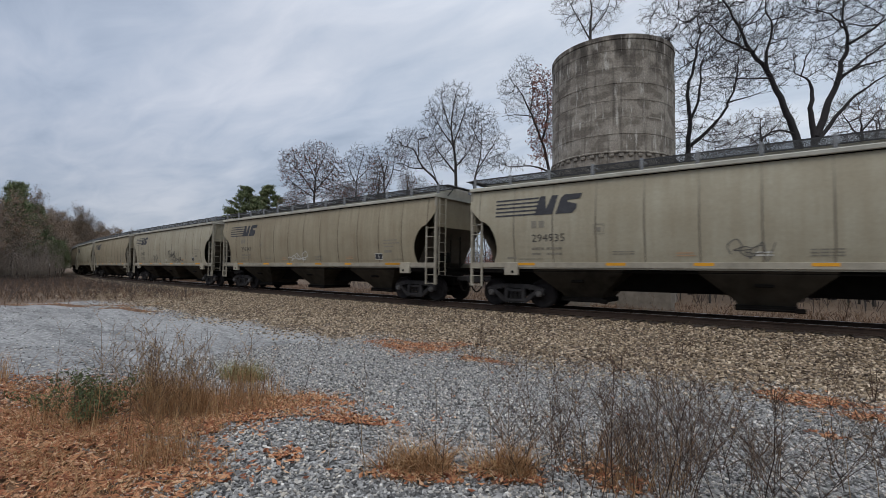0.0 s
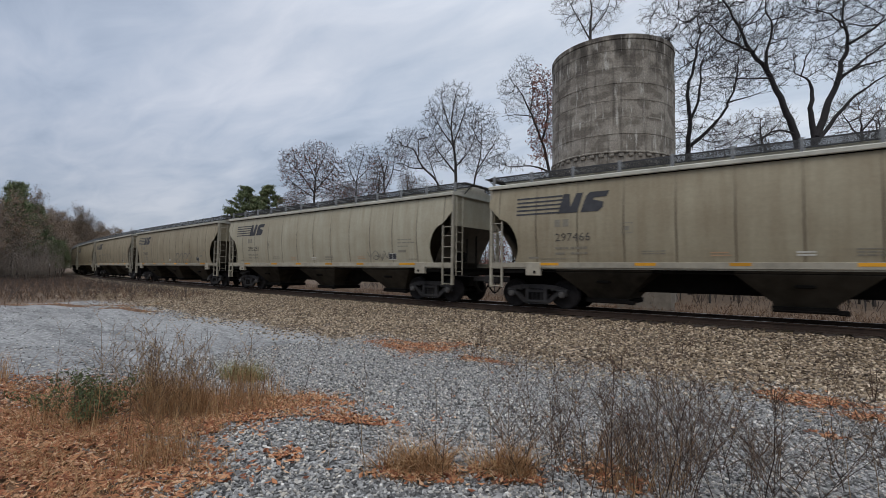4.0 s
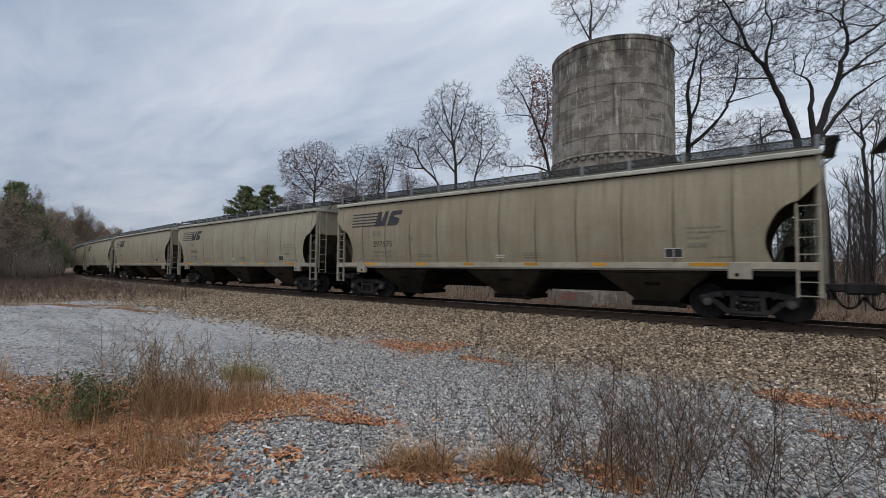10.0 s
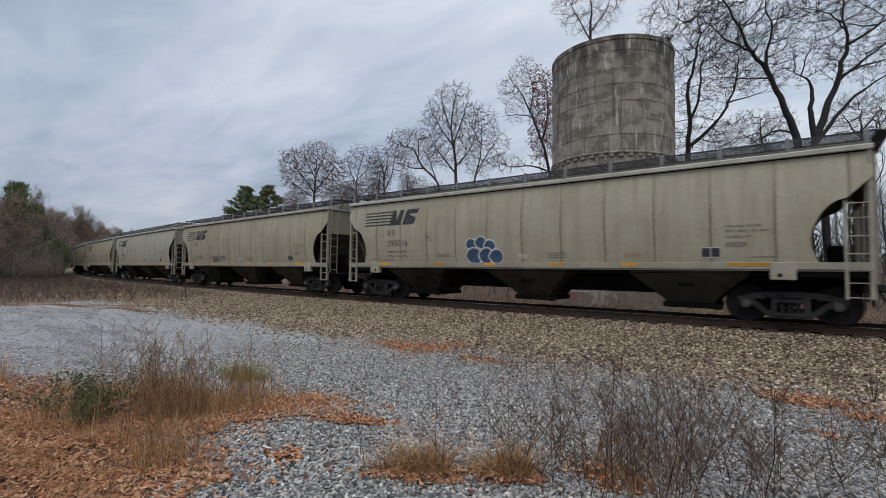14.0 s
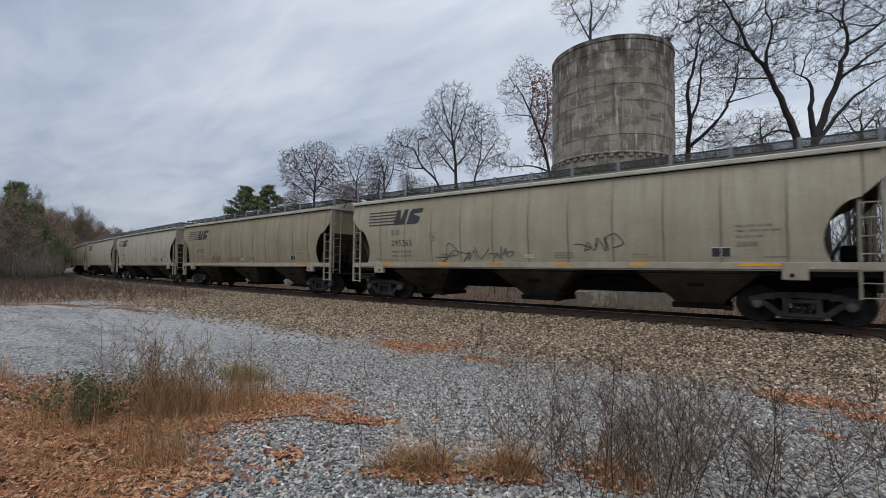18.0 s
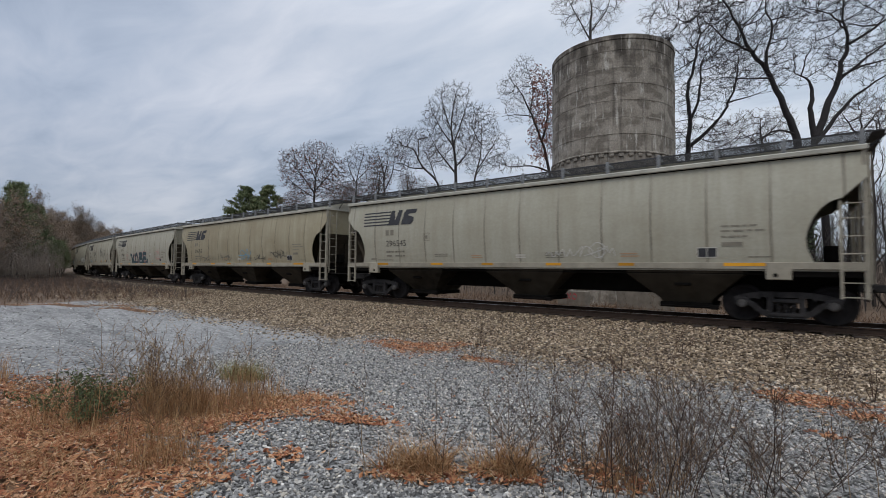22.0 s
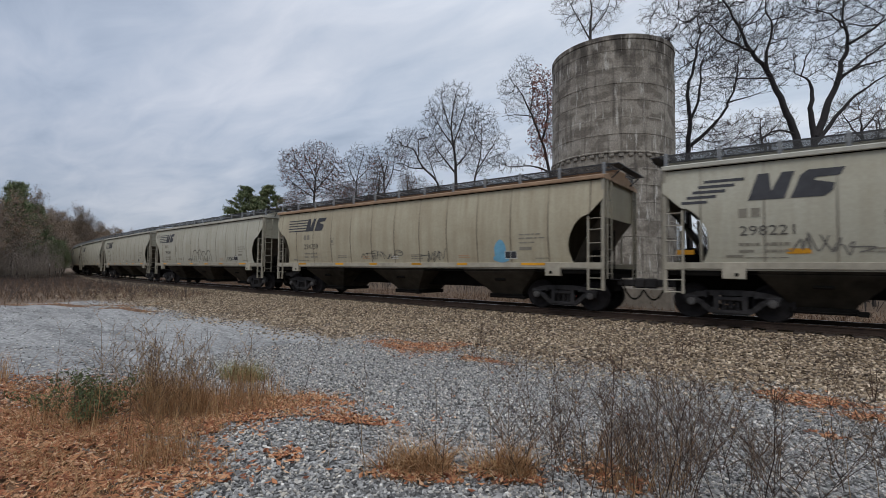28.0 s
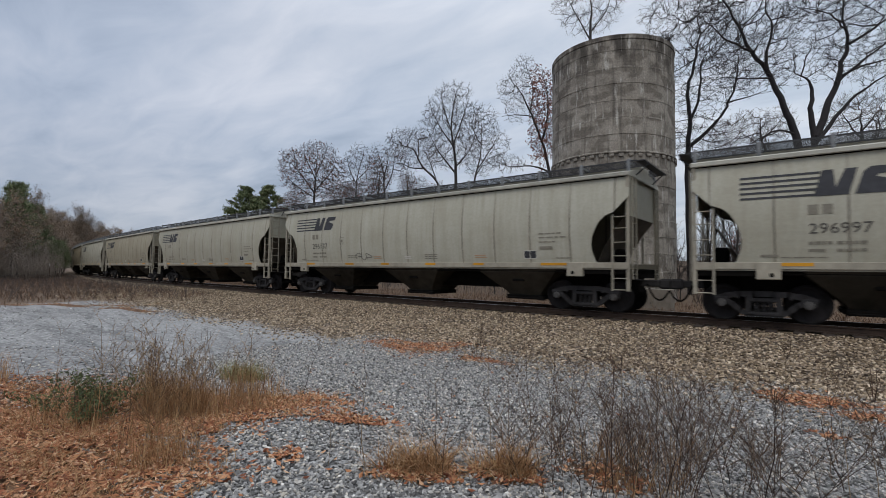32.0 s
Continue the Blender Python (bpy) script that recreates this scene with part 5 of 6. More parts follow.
            a, b = P[i] + v * ln * 0.5, P[i] + v * ln * 0.5 + bend * ln * 0.5
            twigs.append(([Vector(P[i]), Vector(a), Vector(b)], [tip * 0.9, tip * 0.75, tip * 0.5]))
    return limbs, twigs


def winter_tree(seed, bark, twig, label, guides, blobs, count, step=0.34, tip=0.011, crook=0.28, leaves=None, shoots=2):
    """A bare tree from its main stems and the rooms of its crown."""
    rng = random.Random(seed)
    stems = [stem_line(rng, *gd) for gd in guides]
    limbs, twigs = fill_crown(seed, stems, blobs, count, step, tip, crook, shoots)
    t = tagged(new("tree"), label, "tree", "bare winter trees")
    part("trunk", tubes("trunk", stems, bark, 8), None, t)
    if limbs:
        part("branch_framework", tubes("branch_framework", limbs, bark, 4), None, t)
    part("crown", tubes("crown", twigs, twig, 3), None, t, "crown of fine bare twigs")
    if leaves:
        m, n, size, lo, hi, low, high = leaves
        tips = [pts[-1] for pts, _ in twigs if lo < pts[-1].dot(SIDE) < hi and low < pts[-1].z < high]
        spots = [rng.choice(tips) + Vector((rng.gauss(0, 0.12), rng.gauss(0, 0.12), rng.gauss(0, 0.12))) for _ in range(n)]
        part("leaves", leaf_mesh("leaves", spots, size, rng, m), None, t, "dry russet leaves still clinging")
    return t


def leaf_mesh(name, spots, size, rng, material, flat=False):
    """Many small folded leaves at the given places."""
    n = len(spots)
    g = np.random.RandomState(rng.randrange(10 ** 6))
    c = np.array([tuple(s) for s in spots], float)
    a = g.normal(size=(n, 3))
    if flat:
        a[:, 2] *= 0.25
    a /= np.linalg.norm(a, axis=1, keepdims=True)
    b = np.cross(a, g.normal(size=(n, 3)) * (0.35 if flat else 1) + (np.array([0, 0, 1.0]) if flat else 0))
    b /= np.linalg.norm(b, axis=1, keepdims=True) + 1e-9
    up = np.cross(a, b)
    s = (size * g.uniform(0.6, 1.25, n))[:, None]
    V = np.stack([c - a * s, c + b * s * 0.45 + up * s * 0.18, c + a * s, c - b * s * 0.45 + up * s * 0.18], 1).reshape(-1, 3)
    i = np.arange(n) * 4
    F = np.concatenate([np.stack([i, i + 1, i + 2], 1), np.stack([i, i + 2, i + 3], 1)])
    return raw_mesh(name, V, F, material)


def bare_tree(seed, height, radius, spec, bark, twig, label, lean=(0, 0), leaves=None):
    """A leafless tree: trunk with limbs, and a crown of twigs. Returned at the origin."""
    rng = random.Random(seed)
    out = {}
    tr = height * spec.get("trunk", 0.5)
    grow(rng, out, Vector((0, 0, -0.3)), Vector((lean[0], lean[1], 1)).normalized(), tr, radius, 0, spec)
    top_z = max(p.z for rows in out.values() for pts, _ in rows for p in pts)
    t = tagged(new("tree"), label, "tree", "bare winter trees")
    k = height / top_z
    rows = [([p * k for p in pts], rad) for lev in out for pts, rad in out[lev] if lev < 2]
    part("trunk", tubes("trunk", rows, bark, 8), None, t)
    rows = [([p * k for p in pts], rad) for lev in out for pts, rad in out[lev] if lev == 2]
    part("branch_framework", tubes("branch_framework", rows, bark, 5), None, t)
    rows = [([p * k for p in pts], rad) for lev in out for pts, rad in out[lev] if lev >= 3]
    part("crown", tubes("crown", rows, twig, 3), None, t, "crown of fine bare twigs")
    if leaves:
        m, count, size, low, aside = (*leaves, -99)[:5]
        tips = [pts[-1] * k for pts, _ in out[spec["levels"] - 1] if pts[-1].z * k > low and pts[-1].dot(Vector((0.803, 0.596, 0))) > aside]
        spots = [rng.choice(tips) + Vector((rng.gauss(0, 0.25), rng.gauss(0, 0.25), rng.gauss(0, 0.2))) for _ in range(count)]
        part("leaves", leaf_mesh("leaves", spots, size, rng, m), None, t, "dry russet leaves still clinging")
    return t


def put(t, x, y, turn=0.0, scale=1.0):
    t.location = (x, y, gz(x, y) - 0.05)
    t.rotation_euler = (0, 0, radians(turn))
    t.scale = (scale, scale, scale)
    return t


def again(t, x, y, turn, scale, label=""):
    c = copy_thing(t, Matrix.Identity(4))
    if label:
        tagged(c, label)
    return put(c, x, y, turn, scale)


# big dark trees beside the tower
put(winter_tree(11, M_DARKBARK, M_DARKBARK, "tall dark bare tree with a forked trunk behind the track", (
    (((0, -0.3), (-0.1, 5), (-0.18, 8.75), (-0.09, 10.25), (0.08, 11.77), (-0.12, 13.13), (0.2, 14.66), (0.52, 15.89), (0.84, 17.43), (0.71, 18.82), (1.11, 20.7)), 0.20, 0.03),
    (((0.0, 9.8), (1.11, 10.72), (2.18, 11.94), (2.64, 12.78), (3.11, 13.93), (3.36, 15.31), (3.45, 16.4)), 0.13, 0.03),
    (((0.08, 11.6), (0.62, 12.84), (0.79, 14.36), (0.96, 15.59), (1.81, 16.68)), 0.10, 0.025),
    (((2.64, 12.78), (3.99, 13.18), (5.35, 13.73)), 0.06, 0.02),
    (((0.45, 15.7), (-0.62, 14.96), (-1.38, 14.64)), 0.05, 0.02),
    (((0.71, 18.7), (-0.28, 18.19), (-1.18, 18.8)), 0.05, 0.02)),
    ((1.2, 16.7, 2.6, 5.1), (2.4, 14.7, 1.7, 2.0), (-0.5, 13.3, 1.0, 1.8), (-1.2, 18.8, 2.1, 2.0), (0.5, 10.5, 2.2, 1.6)), 3300, 0.27, 0.0095, 0.42), -4.9, 18.8)
put(winter_tree(23, M_DARKBARK, M_DARKBARK, "big dark bare tree with a leaning trunk", (
    (((0, -0.3), (-0.2, 5), (-0.78, 9.4), (-1.27, 10.64), (-1.75, 12.08), (-2.37, 13.27), (-3.13, 14.32), (-3.88, 15.92), (-4.64, 17.38), (-5.14, 19.0)), 0.24, 0.05),
    (((-2.37, 13.3), (-2.35, 14.33), (-2.06, 15.67), (-2.36, 17.14), (-2.13, 18.5)), 0.10, 0.03),
    (((-3.13, 14.3), (-4.17, 14.78), (-5.2, 15.5), (-5.97, 16.43)), 0.08, 0.03),
    (((-2.1, 12.74), (-3.3, 12.73), (-4.21, 12.72), (-5.24, 12.77)), 0.06, 0.02),
    (((-0.85, 9.5), (-1.81, 9.72), (-2.72, 9.31), (-3.37, 8.91)), 0.07, 0.025)),
    ((-3.6, 16.6, 3.0, 4.1), (-3.0, 12.9, 2.1, 1.2), (-1.8, 14.7, 1.3, 2.7), (-3.0, 9.4, 0.9, 0.7)), 2900, 0.27, 0.0095, 0.4), 1.3, 18.4)
put(winter_tree(29, M_DARKBARK, M_DARKBARK, "big dark bare tree forking into spreading stems", (
    (((0, -0.3), (-0.4, 5), (-0.81, 9.42), (-1.03, 10.98), (-0.87, 12.1), (-1.31, 12.68), (-1.94, 13.07)), 0.22, 0.04),
    (((-0.75, 9.3), (-0.06, 10.99), (0.43, 12.31), (0.92, 13.77), (1.28, 14.83), (1.06, 16.29), (1.31, 18.2)), 0.20, 0.05),
    (((1.28, 14.76), (2.27, 15.37), (3.44, 16.25), (4.41, 17.13)), 0.09, 0.04),
    (((0.37, 12.4), (1.42, 13.24), (2.75, 14.32), (3.95, 15.26)), 0.10, 0.04),
    (((0.8, 12.9), (1.95, 13.45), (3.36, 13.86), (4.3, 14.2)), 0.07, 0.03),
    (((-0.75, 9.0), (0.44, 10.47), (1.37, 11.53), (2.43, 12.33), (3.88, 13.27)), 0.13, 0.05),
    (((1.04, 15.63), (0.48, 16.28), (-0.55, 16.67), (-1.85, 16.79)), 0.06, 0.02)),
    ((-0.9, 13.9, 1.7, 1.7), (-0.9, 13.8, 1.2, 1.2), (-0.3, 16.8, 2.1, 2.1), (2.3, 15.8, 2.5, 3.5), (1.6, 18.2, 3.3, 2.2), (3.8, 14.0, 1.7, 1.7)), 3300, 0.27, 0.0095, 0.34), 2.2, 18.9)
put(winter_tree(37, M_DARKBARK, M_TWIG, "bare tree with a low twiggy crown", (
    (((0.2, -0.3), (0.15, 5), (0.1, 8.46), (0.0, 9.88), (-0.1, 11.02), (0.1, 11.9)), 0.15, 0.03),
    (((0.0, 9.7), (-0.95, 10.87), (-1.35, 11.58)), 0.06, 0.02), (((-0.05, 10.3), (0.9, 11.46), (1.35, 12.04)), 0.06, 0.02)),
    ((-0.1, 11.3, 2.2, 1.6), (2.0, 11.6, 1.6, 1.3)), 1500, 0.28, 0.01), 4.1, 23.4)
put(winter_tree(41, M_DARKBARK, M_TWIG, "slender bare tree with crooked branches", (
    (((0.9, -0.3), (1.0, 10.08), (0.66, 11.55), (0.51, 12.86), (0.44, 13.8)), 0.14, 0.03),
    (((0.7, 11.3), (-0.79, 12.28), (-1.69, 13.02)), 0.06, 0.02), (((0.6, 11.9), (1.8, 13.06), (2.38, 14.18)), 0.06, 0.02)),
    ((-0.4, 12.4, 3.1, 1.7), (2.2, 13.4, 1.3, 1.5), (-2.6, 11.0, 1.5, 1.0)), 1900, 0.3, 0.011), -1.8, 29.8)
put(winter_tree(43, M_BARK, M_BARK, "tall slender bare tree rising behind the concrete tower", (
    (((0.0, -0.3), (0.03, 9.95), (0.07, 21.6), (0.18, 23.8), (0.04, 26.3)), 0.22, 0.03),
    (((0.07, 21.2), (-1.2, 23.54), (-2.08, 25.29)), 0.07, 0.02), (((0.1, 21.9), (1.45, 23.82), (2.1, 25.59)), 0.07, 0.02)),
    ((0.0, 24.8, 3.3, 3.1), (0.0, 27.3, 2.9, 2.5)), 1700, 0.31, 0.01), -13.2, 23.6)
# trees left of the tower
put(winter_tree(51, M_BARK, M_BARK, "bare tree with russet leaves clinging to one side", (
    (((0, -0.3), (-0.07, 6.94), (-0.17, 9.55), (-0.84, 11.77), (-1.62, 13.72), (-2.2, 14.89), (-2.79, 15.87), (-3.37, 16.6)), 0.16, 0.03),
    (((-0.84, 11.6), (-0.36, 13.54), (-0.46, 15.51), (-0.85, 17.4)), 0.09, 0.02),
    (((-1.75, 13.9), (-1.43, 15.69), (-1.82, 17.07), (-2.02, 18.0)), 0.06, 0.02),
    (((-0.17, 9.25), (-1.61, 9.72), (-3.15, 9.61), (-4.49, 9.98)), 0.08, 0.02),
    (((-1.6, 13.6), (-2.97, 13.71), (-3.94, 13.5)), 0.05, 0.02)),
    ((-2.8, 15.6, 1.55, 1.6), (-2.2, 17.2, 1.15, 1.3), (-3.5, 9.9, 1.5, 0.75), (-2.8, 13.9, 1.0, 0.9), (-0.75, 13.5, 1.15, 4.1)), 2600, 0.25, 0.009, 0.34,
    (M_REDLEAF, 2300, 0.10, -1.7, 1.5, 9.0, 17.6)), -14.4, 18.5)
C1 = put(winter_tree(61, M_BARK, M_BARK, "tall bare tree with a rounded open crown", (
    (((0, -0.3), (-0.16, 7.73), (-0.25, 11.19), (-0.42, 14.12), (-0.86, 16.91), (-0.61, 19.73), (-0.22, 21.6)), 0.25, 0.03),
    (((-0.3, 12.0), (-2.36, 14.65), (-3.5, 16.88)), 0.11, 0.03), (((-0.5, 15.0), (-2.4, 17.74), (-3.25, 19.7)), 0.10, 0.03),
    (((-0.6, 15.3), (0.37, 18.05), (1.18, 20.8)), 0.10, 0.03), (((-0.3, 12.8), (1.24, 14.7), (2.05, 16.95)), 0.10, 0.03),
    (((-0.86, 16.8), (-1.72, 19.44), (-2.02, 21.1)), 0.07, 0.025)),
    ((-1.0, 17.7, 3.2, 4.5), (-2.9, 16.9, 1.7, 3.1), (1.2, 16.9, 1.9, 3.6), (-1.2, 14.1, 3.0, 1.7), (-0.2, 21.2, 1.7, 1.2)), 4200, 0.32, 0.0125, 0.26), -29.1, 26.9)
C2 = put(winter_tree(67, M_BARK, M_BARK, "leaning bare tree with arched limbs", (
    (((0.05, -0.3), (-0.07, 8.04), (-0.26, 11.41), (-2.04, 13.31), (-3.24, 15.37), (-5.01, 15.94), (-6.34, 16.67)), 0.19, 0.03),
    (((-1.9, 13.1), (-3.79, 13.29), (-4.98, 14.16)), 0.08, 0.03), (((-2.6, 14.3), (-2.67, 16.56), (-3.86, 17.59)), 0.08, 0.03),
    (((-0.35, 11.5), (-1.17, 13.91), (-2.07, 15.68)), 0.08, 0.03)),
    ((-3.8, 16.4, 2.8, 1.6), (-3.2, 14.5, 2.3, 1.8), (-5.0, 15.3, 1.6, 1.5), (-1.5, 14.8, 1.5, 2.6)), 2800, 0.32, 0.0125, 0.28), -32.6, 28.1)
put(winter_tree(68, M_BARK, M_BARK, "slender bare tree with upswept limbs", (
    (((0.08, -0.3), (0.08, 7.37), (0.05, 10.77), (0.55, 12.88), (0.8, 14.99), (0.65, 17.1)), 0.14, 0.03),
    (((0.43, 12.0), (1.85, 14.21), (2.62, 15.81)), 0.07, 0.025), (((0.17, 11.1), (1.33, 12.89), (3.41, 13.7)), 0.07, 0.025),
    (((0.67, 14.5), (-0.26, 16.3), (-0.01, 17.9)), 0.06, 0.02)),
    ((0.9, 15.5, 1.95, 3.4), (2.4, 14.2, 1.4, 2.4), (0.6, 12.4, 1.8, 1.6)), 2400, 0.31, 0.012, 0.28), -26.1, 25.5)
L1 = put(winter_tree(71, M_BARK, M_TWIG, "bare tree with a dense rounded crown and a few brown leaves", (
    (((0, -0.3), (-0.12, 10.06), (-0.25, 11.99), (-0.12, 14.7), (0.0, 17.41), (0.14, 19.7)), 0.24, 0.04),
    (((-0.25, 12.9), (-2.66, 16.22), (-4.64, 18.14)), 0.12, 0.04), (((-0.21, 13.2), (2.34, 16.28), (3.06, 18.23)), 0.12, 0.04),
    (((-0.18, 12.2), (-3.38, 14.27), (-5.55, 16.57)), 0.10, 0.04), (((-0.09, 15.0), (-1.56, 18.17), (-2.37, 19.72)), 0.09, 0.03), (((0.0, 16.0), (1.13, 18.59), (1.48, 20.1)), 0.09, 0.03)),
    ((-0.7, 16.2, 5.2, 4.4), (0.0, 18.9, 3.4, 2.1), (-4.1, 17.6, 2.2, 2.3), (2.3, 15.5, 1.9, 3.1)), 4400, 0.4, 0.0165, 0.24,
    (M_REDLEAF, 1700, 0.12, -9, 9, 11.0, 22)), -58.3, 30.2)
put(winter_tree(72, M_BARK, M_TWIG, "slim bare tree in the row behind the track", (
    (((-0.6, -0.3), (-0.8, 9.34), (-1.03, 11.84), (-0.91, 14.36), (-0.08, 17.62), (0.07, 19.0)), 0.15, 0.03),
    (((-0.96, 13.1), (-2.19, 15.79), (-2.59, 17.95)), 0.08, 0.03), (((-0.9, 13.9), (0.67, 15.82), (0.81, 17.99)), 0.08, 0.03)),
    ((-0.76, 16.2, 1.8, 3.3), (-2.2, 15.1, 1.4, 2.9), (0.3, 17.2, 1.1, 2.1)), 1700, 0.36, 0.0145), -48.7, 31.1)
C3 = put(winter_tree(73, M_BARK, M_TWIG, "bare tree with a tangled twiggy crown", (
    (((-0.2, -0.3), (-0.36, 8.75), (-0.41, 11.68), (-0.62, 13.97), (-1.31, 16.26), (-1.65, 17.2)), 0.15, 0.03),
    (((-0.41, 11.5), (0.68, 14.31), (0.96, 16.61)), 0.08, 0.03), (((-0.6, 12.9), (0.0, 15.62), (-0.19, 17.26)), 0.07, 0.03)),
    ((-0.6, 14.6, 1.95, 3.1), (1.0, 15.3, 1.6, 2.6), (-1.6, 15.6, 1.1, 2.0)), 2100, 0.34, 0.0135, 0.28, (M_REDLEAF, 220, 0.10, -9, 9, 10, 20)), -41.7, 28.8)
again(C3, -43.5, 34.9, 80, 0.86)
again(C3, -57.1, 34.8, 200, 0.72)
again(C3, -42.7, 40.5, 300, 0.8)
again(C3, -31.7, 38.7, 130, 0.62)
again(C3, -28.3, 38.7, 30, 0.6)
again(L1, -58.3, 41.4, 40, 0.8)
again(L1, -65.3, 41.2, 120, 0.8)
again(L1, -70.2, 35.0, 300, 0.72)
again(C3, -41.3, 34.1, 30, 0.8)
again(C3, -45.7, 30.9, 250, 0.95)
again(L1, -76.1, 33.2, 10, 0.5)


# ---- evergreens ----
def pine(seed, height, spread, label, low=0.35, count=34, needle=0.20, needles=None):
    rng = random.Random(seed)
    t = tagged(new("pine_tree"), label, "tree", "evergreen trees")
    rows, spots = [([Vector((0, 0, -0.2)), Vector((0.1, 0, height * 0.5)), Vector((0, 0.1, height * 0.97))], [0.2, 0.13, 0.03])], []
    z = height * low
    while z < height:
        u = (z - height * low) / (height * (1 - low))
        for k in range(4):
            a = rng.uniform(0, 6.28)
            ln = spread * (1.05 - u) ** 0.6 * rng.uniform(0.45, 1.0) + 0.25
            tip = Vector((math.cos(a) * ln, math.sin(a) * ln, z + ln * 0.28))
            rows.append(([Vector((0, 0, z)), tip * 0.55 + Vector((0, 0, z * 0.45)), tip], [0.05, 0.035, 0.015]))
            for _ in range(count):
                w = rng.uniform(0.35, 1.0)
                spots.append(Vector((tip.x * w, tip.y * w, z + (tip.z - z) * w)) + Vector((rng.gauss(0, 0.26), rng.gauss(0, 0.26), rng.gauss(0, 0.2))))
        z += height * 0.03
    part("trunk", tubes("trunk", rows, M_BARK, 5), None, t)
    part("crown", leaf_mesh("crown", spots, needle, rng, needles or M_PINE), None, t, "clumped dark green needles")
    return t


P1 = put(pine(81, 11.8, 3.0, "green pine tree at the edge of the woods", 0.3, 130, 0.13), -77.6, -0.9)
P2 = put(pine(83, 18.2, 5.6, "distant green pine with a rounded crown", 0.46, 150, 0.24), -89.3, 36.6, 0, 0.96)
again(P2, -83.4, 38.2, 140, 0.94)
again(P1, -83.1, 0.6, 50, 0.88)
again(P1, -86.6, 3.0, 190, 0.86)
put(pine(85, 5.2, 0.8, "small dark green cedar behind the track", 0.15, 20, 0.11, M_CEDAR), 0.6, 16.6)

# ---- woods on the left, and saplings behind the track ----
W1 = put(bare_tree(91, 11.0, 0.12, dict(ROUND, least=0.011, start=0.15, trunk=0.55, kids=(9, 6, 5, 5, 0)), M_FARTWIG, M_FARTWIG, "bare brown tree in the woods by the track", leaves=(M_DRYLEAF, 5200, 0.12, 1.0)), -73.0, -3.5)
W2 = put(bare_tree(93, 13.0, 0.14, dict(SLIM, least=0.012, kids=(11, 6, 5, 4, 0), start=0.2), M_FARTWIG, M_FARTWIG, "slim bare tree in the woods by the track", leaves=(M_DRYLEAF, 3000, 0.11, 1.5)), -86.0, 3.0)
W3 = put(bare_tree(95, 11.5, 0.14, dict(ROUND, least=0.011, start=0.2, kids=(8, 6, 5, 5, 0)), M_FARTWIG, M_FARTWIG, "bare tree with dull brown leaves in the woods", leaves=(M_DRYLEAF, 6500, 0.13, 1.5)), -92.0, 5.0)


def woods():
    rng = random.Random(7)
    kinds = (W1, W2, W3)
    spots = [(-66, -5.2, 0.62), (-69, -6.5, 0.7), (-74, -6, 0.95), (-79, -4.5, 0.9), (-81, -2, 0.85), (-84, -0.5, 0.8), (-88, 1.5, 0.85), (-90, 3.2, 0.8), (-95, 4, 0.9), (-98, 6, 0.9), (-102, 7, 0.95),
             (-70, -9, 0.9), (-76, -10, 1.0), (-82, -7, 1.05), (-90, -3, 1.1), (-98, 1, 1.1), (-106, 5.5, 1.05), (-112, 8.5, 1.05), (-118, 10.5, 1.05)]
    for i, (x, y, k) in enumerate(spots):
        again(kinds[i % 3], x + rng.uniform(-1, 1), y + rng.uniform(-1, 1), rng.uniform(0, 360), k * rng.uniform(0.9, 1.1))
    for i, (s, w) in enumerate(((-108, 6.0), (-113, 7.5), (-118, 6.0), (-124, 6.5), (-130, 7.5), (-137, 6.5), (-144, 8), (-152, 9), (-120, 10), (-132, 12), (-146, 13))):
        p = on_track(s, w)
        again(P1 if i % 2 else kinds[i % 3], p.x, p.y, rng.uniform(0, 360), 0.55 if i % 2 else 0.8)
    for i in range(32):
        u = i / 31
        again(kinds[i % 3], -134 - 8 * rng.random() - 6 * u, 15.5 + 20 * u + rng.uniform(-1.5, 1.5), rng.uniform(0, 360), 1.32 - 0.42 * u + rng.uniform(-0.08, 0.08))


woods()
S1 = put(bare_tree(101, 8.0, 0.07, SAPLING, M_BARK, M_TWIG, "thin bare sapling in the thicket behind the track"), -2.0, 14.5)
S2 = put(bare_tree(103, 6.0, 0.05, SAPLING, M_BARK, M_TWIG, "thin bare sapling in the thicket behind the track"), 2.5, 15.5)
S3 = put(bare_tree(105, 11.0, 0.09, SAPLING, M_BARK, M_TWIG, "tall thin bare sapling behind the track"), -0.6, 20.0)


S4 = put(bare_tree(107, 5.2, 0.05, SAPLING, M_BARK, M_TWIG, "small tree still holding dull russet leaves", leaves=(M_REDLEAF, 1500, 0.075, 0.8)), -16.4, 13.2)


def thicket():
    for x, y, k in ((-20.5, 15.5, 0.9), (-14.6, 16.2, 1.1), (-25.0, 15.0, 0.8), (-30.5, 17.5, 1.0), (-2.2, 22.0, 0.9)):
        again(S4, x, y, 60 * x, k)
    rng = random.Random(9)
    for i in range(48):
        x, y = rng.uniform(-6.5, 10), rng.uniform(13.0, 42)
        again((S1, S2, S3)[i % 3], x + (y - 14) * 0.1, y, rng.uniform(0, 360), rng.uniform(0.55, 1.0))
    for i in range(12):
        x = rng.uniform(-75, -13)
        again((S1, S2, S3)[i % 3], x, 16 + abs(x) * 0.12 + rng.uniform(0, 14), rng.uniform(0, 360), rng.uniform(0.6, 1.1))


thicket()


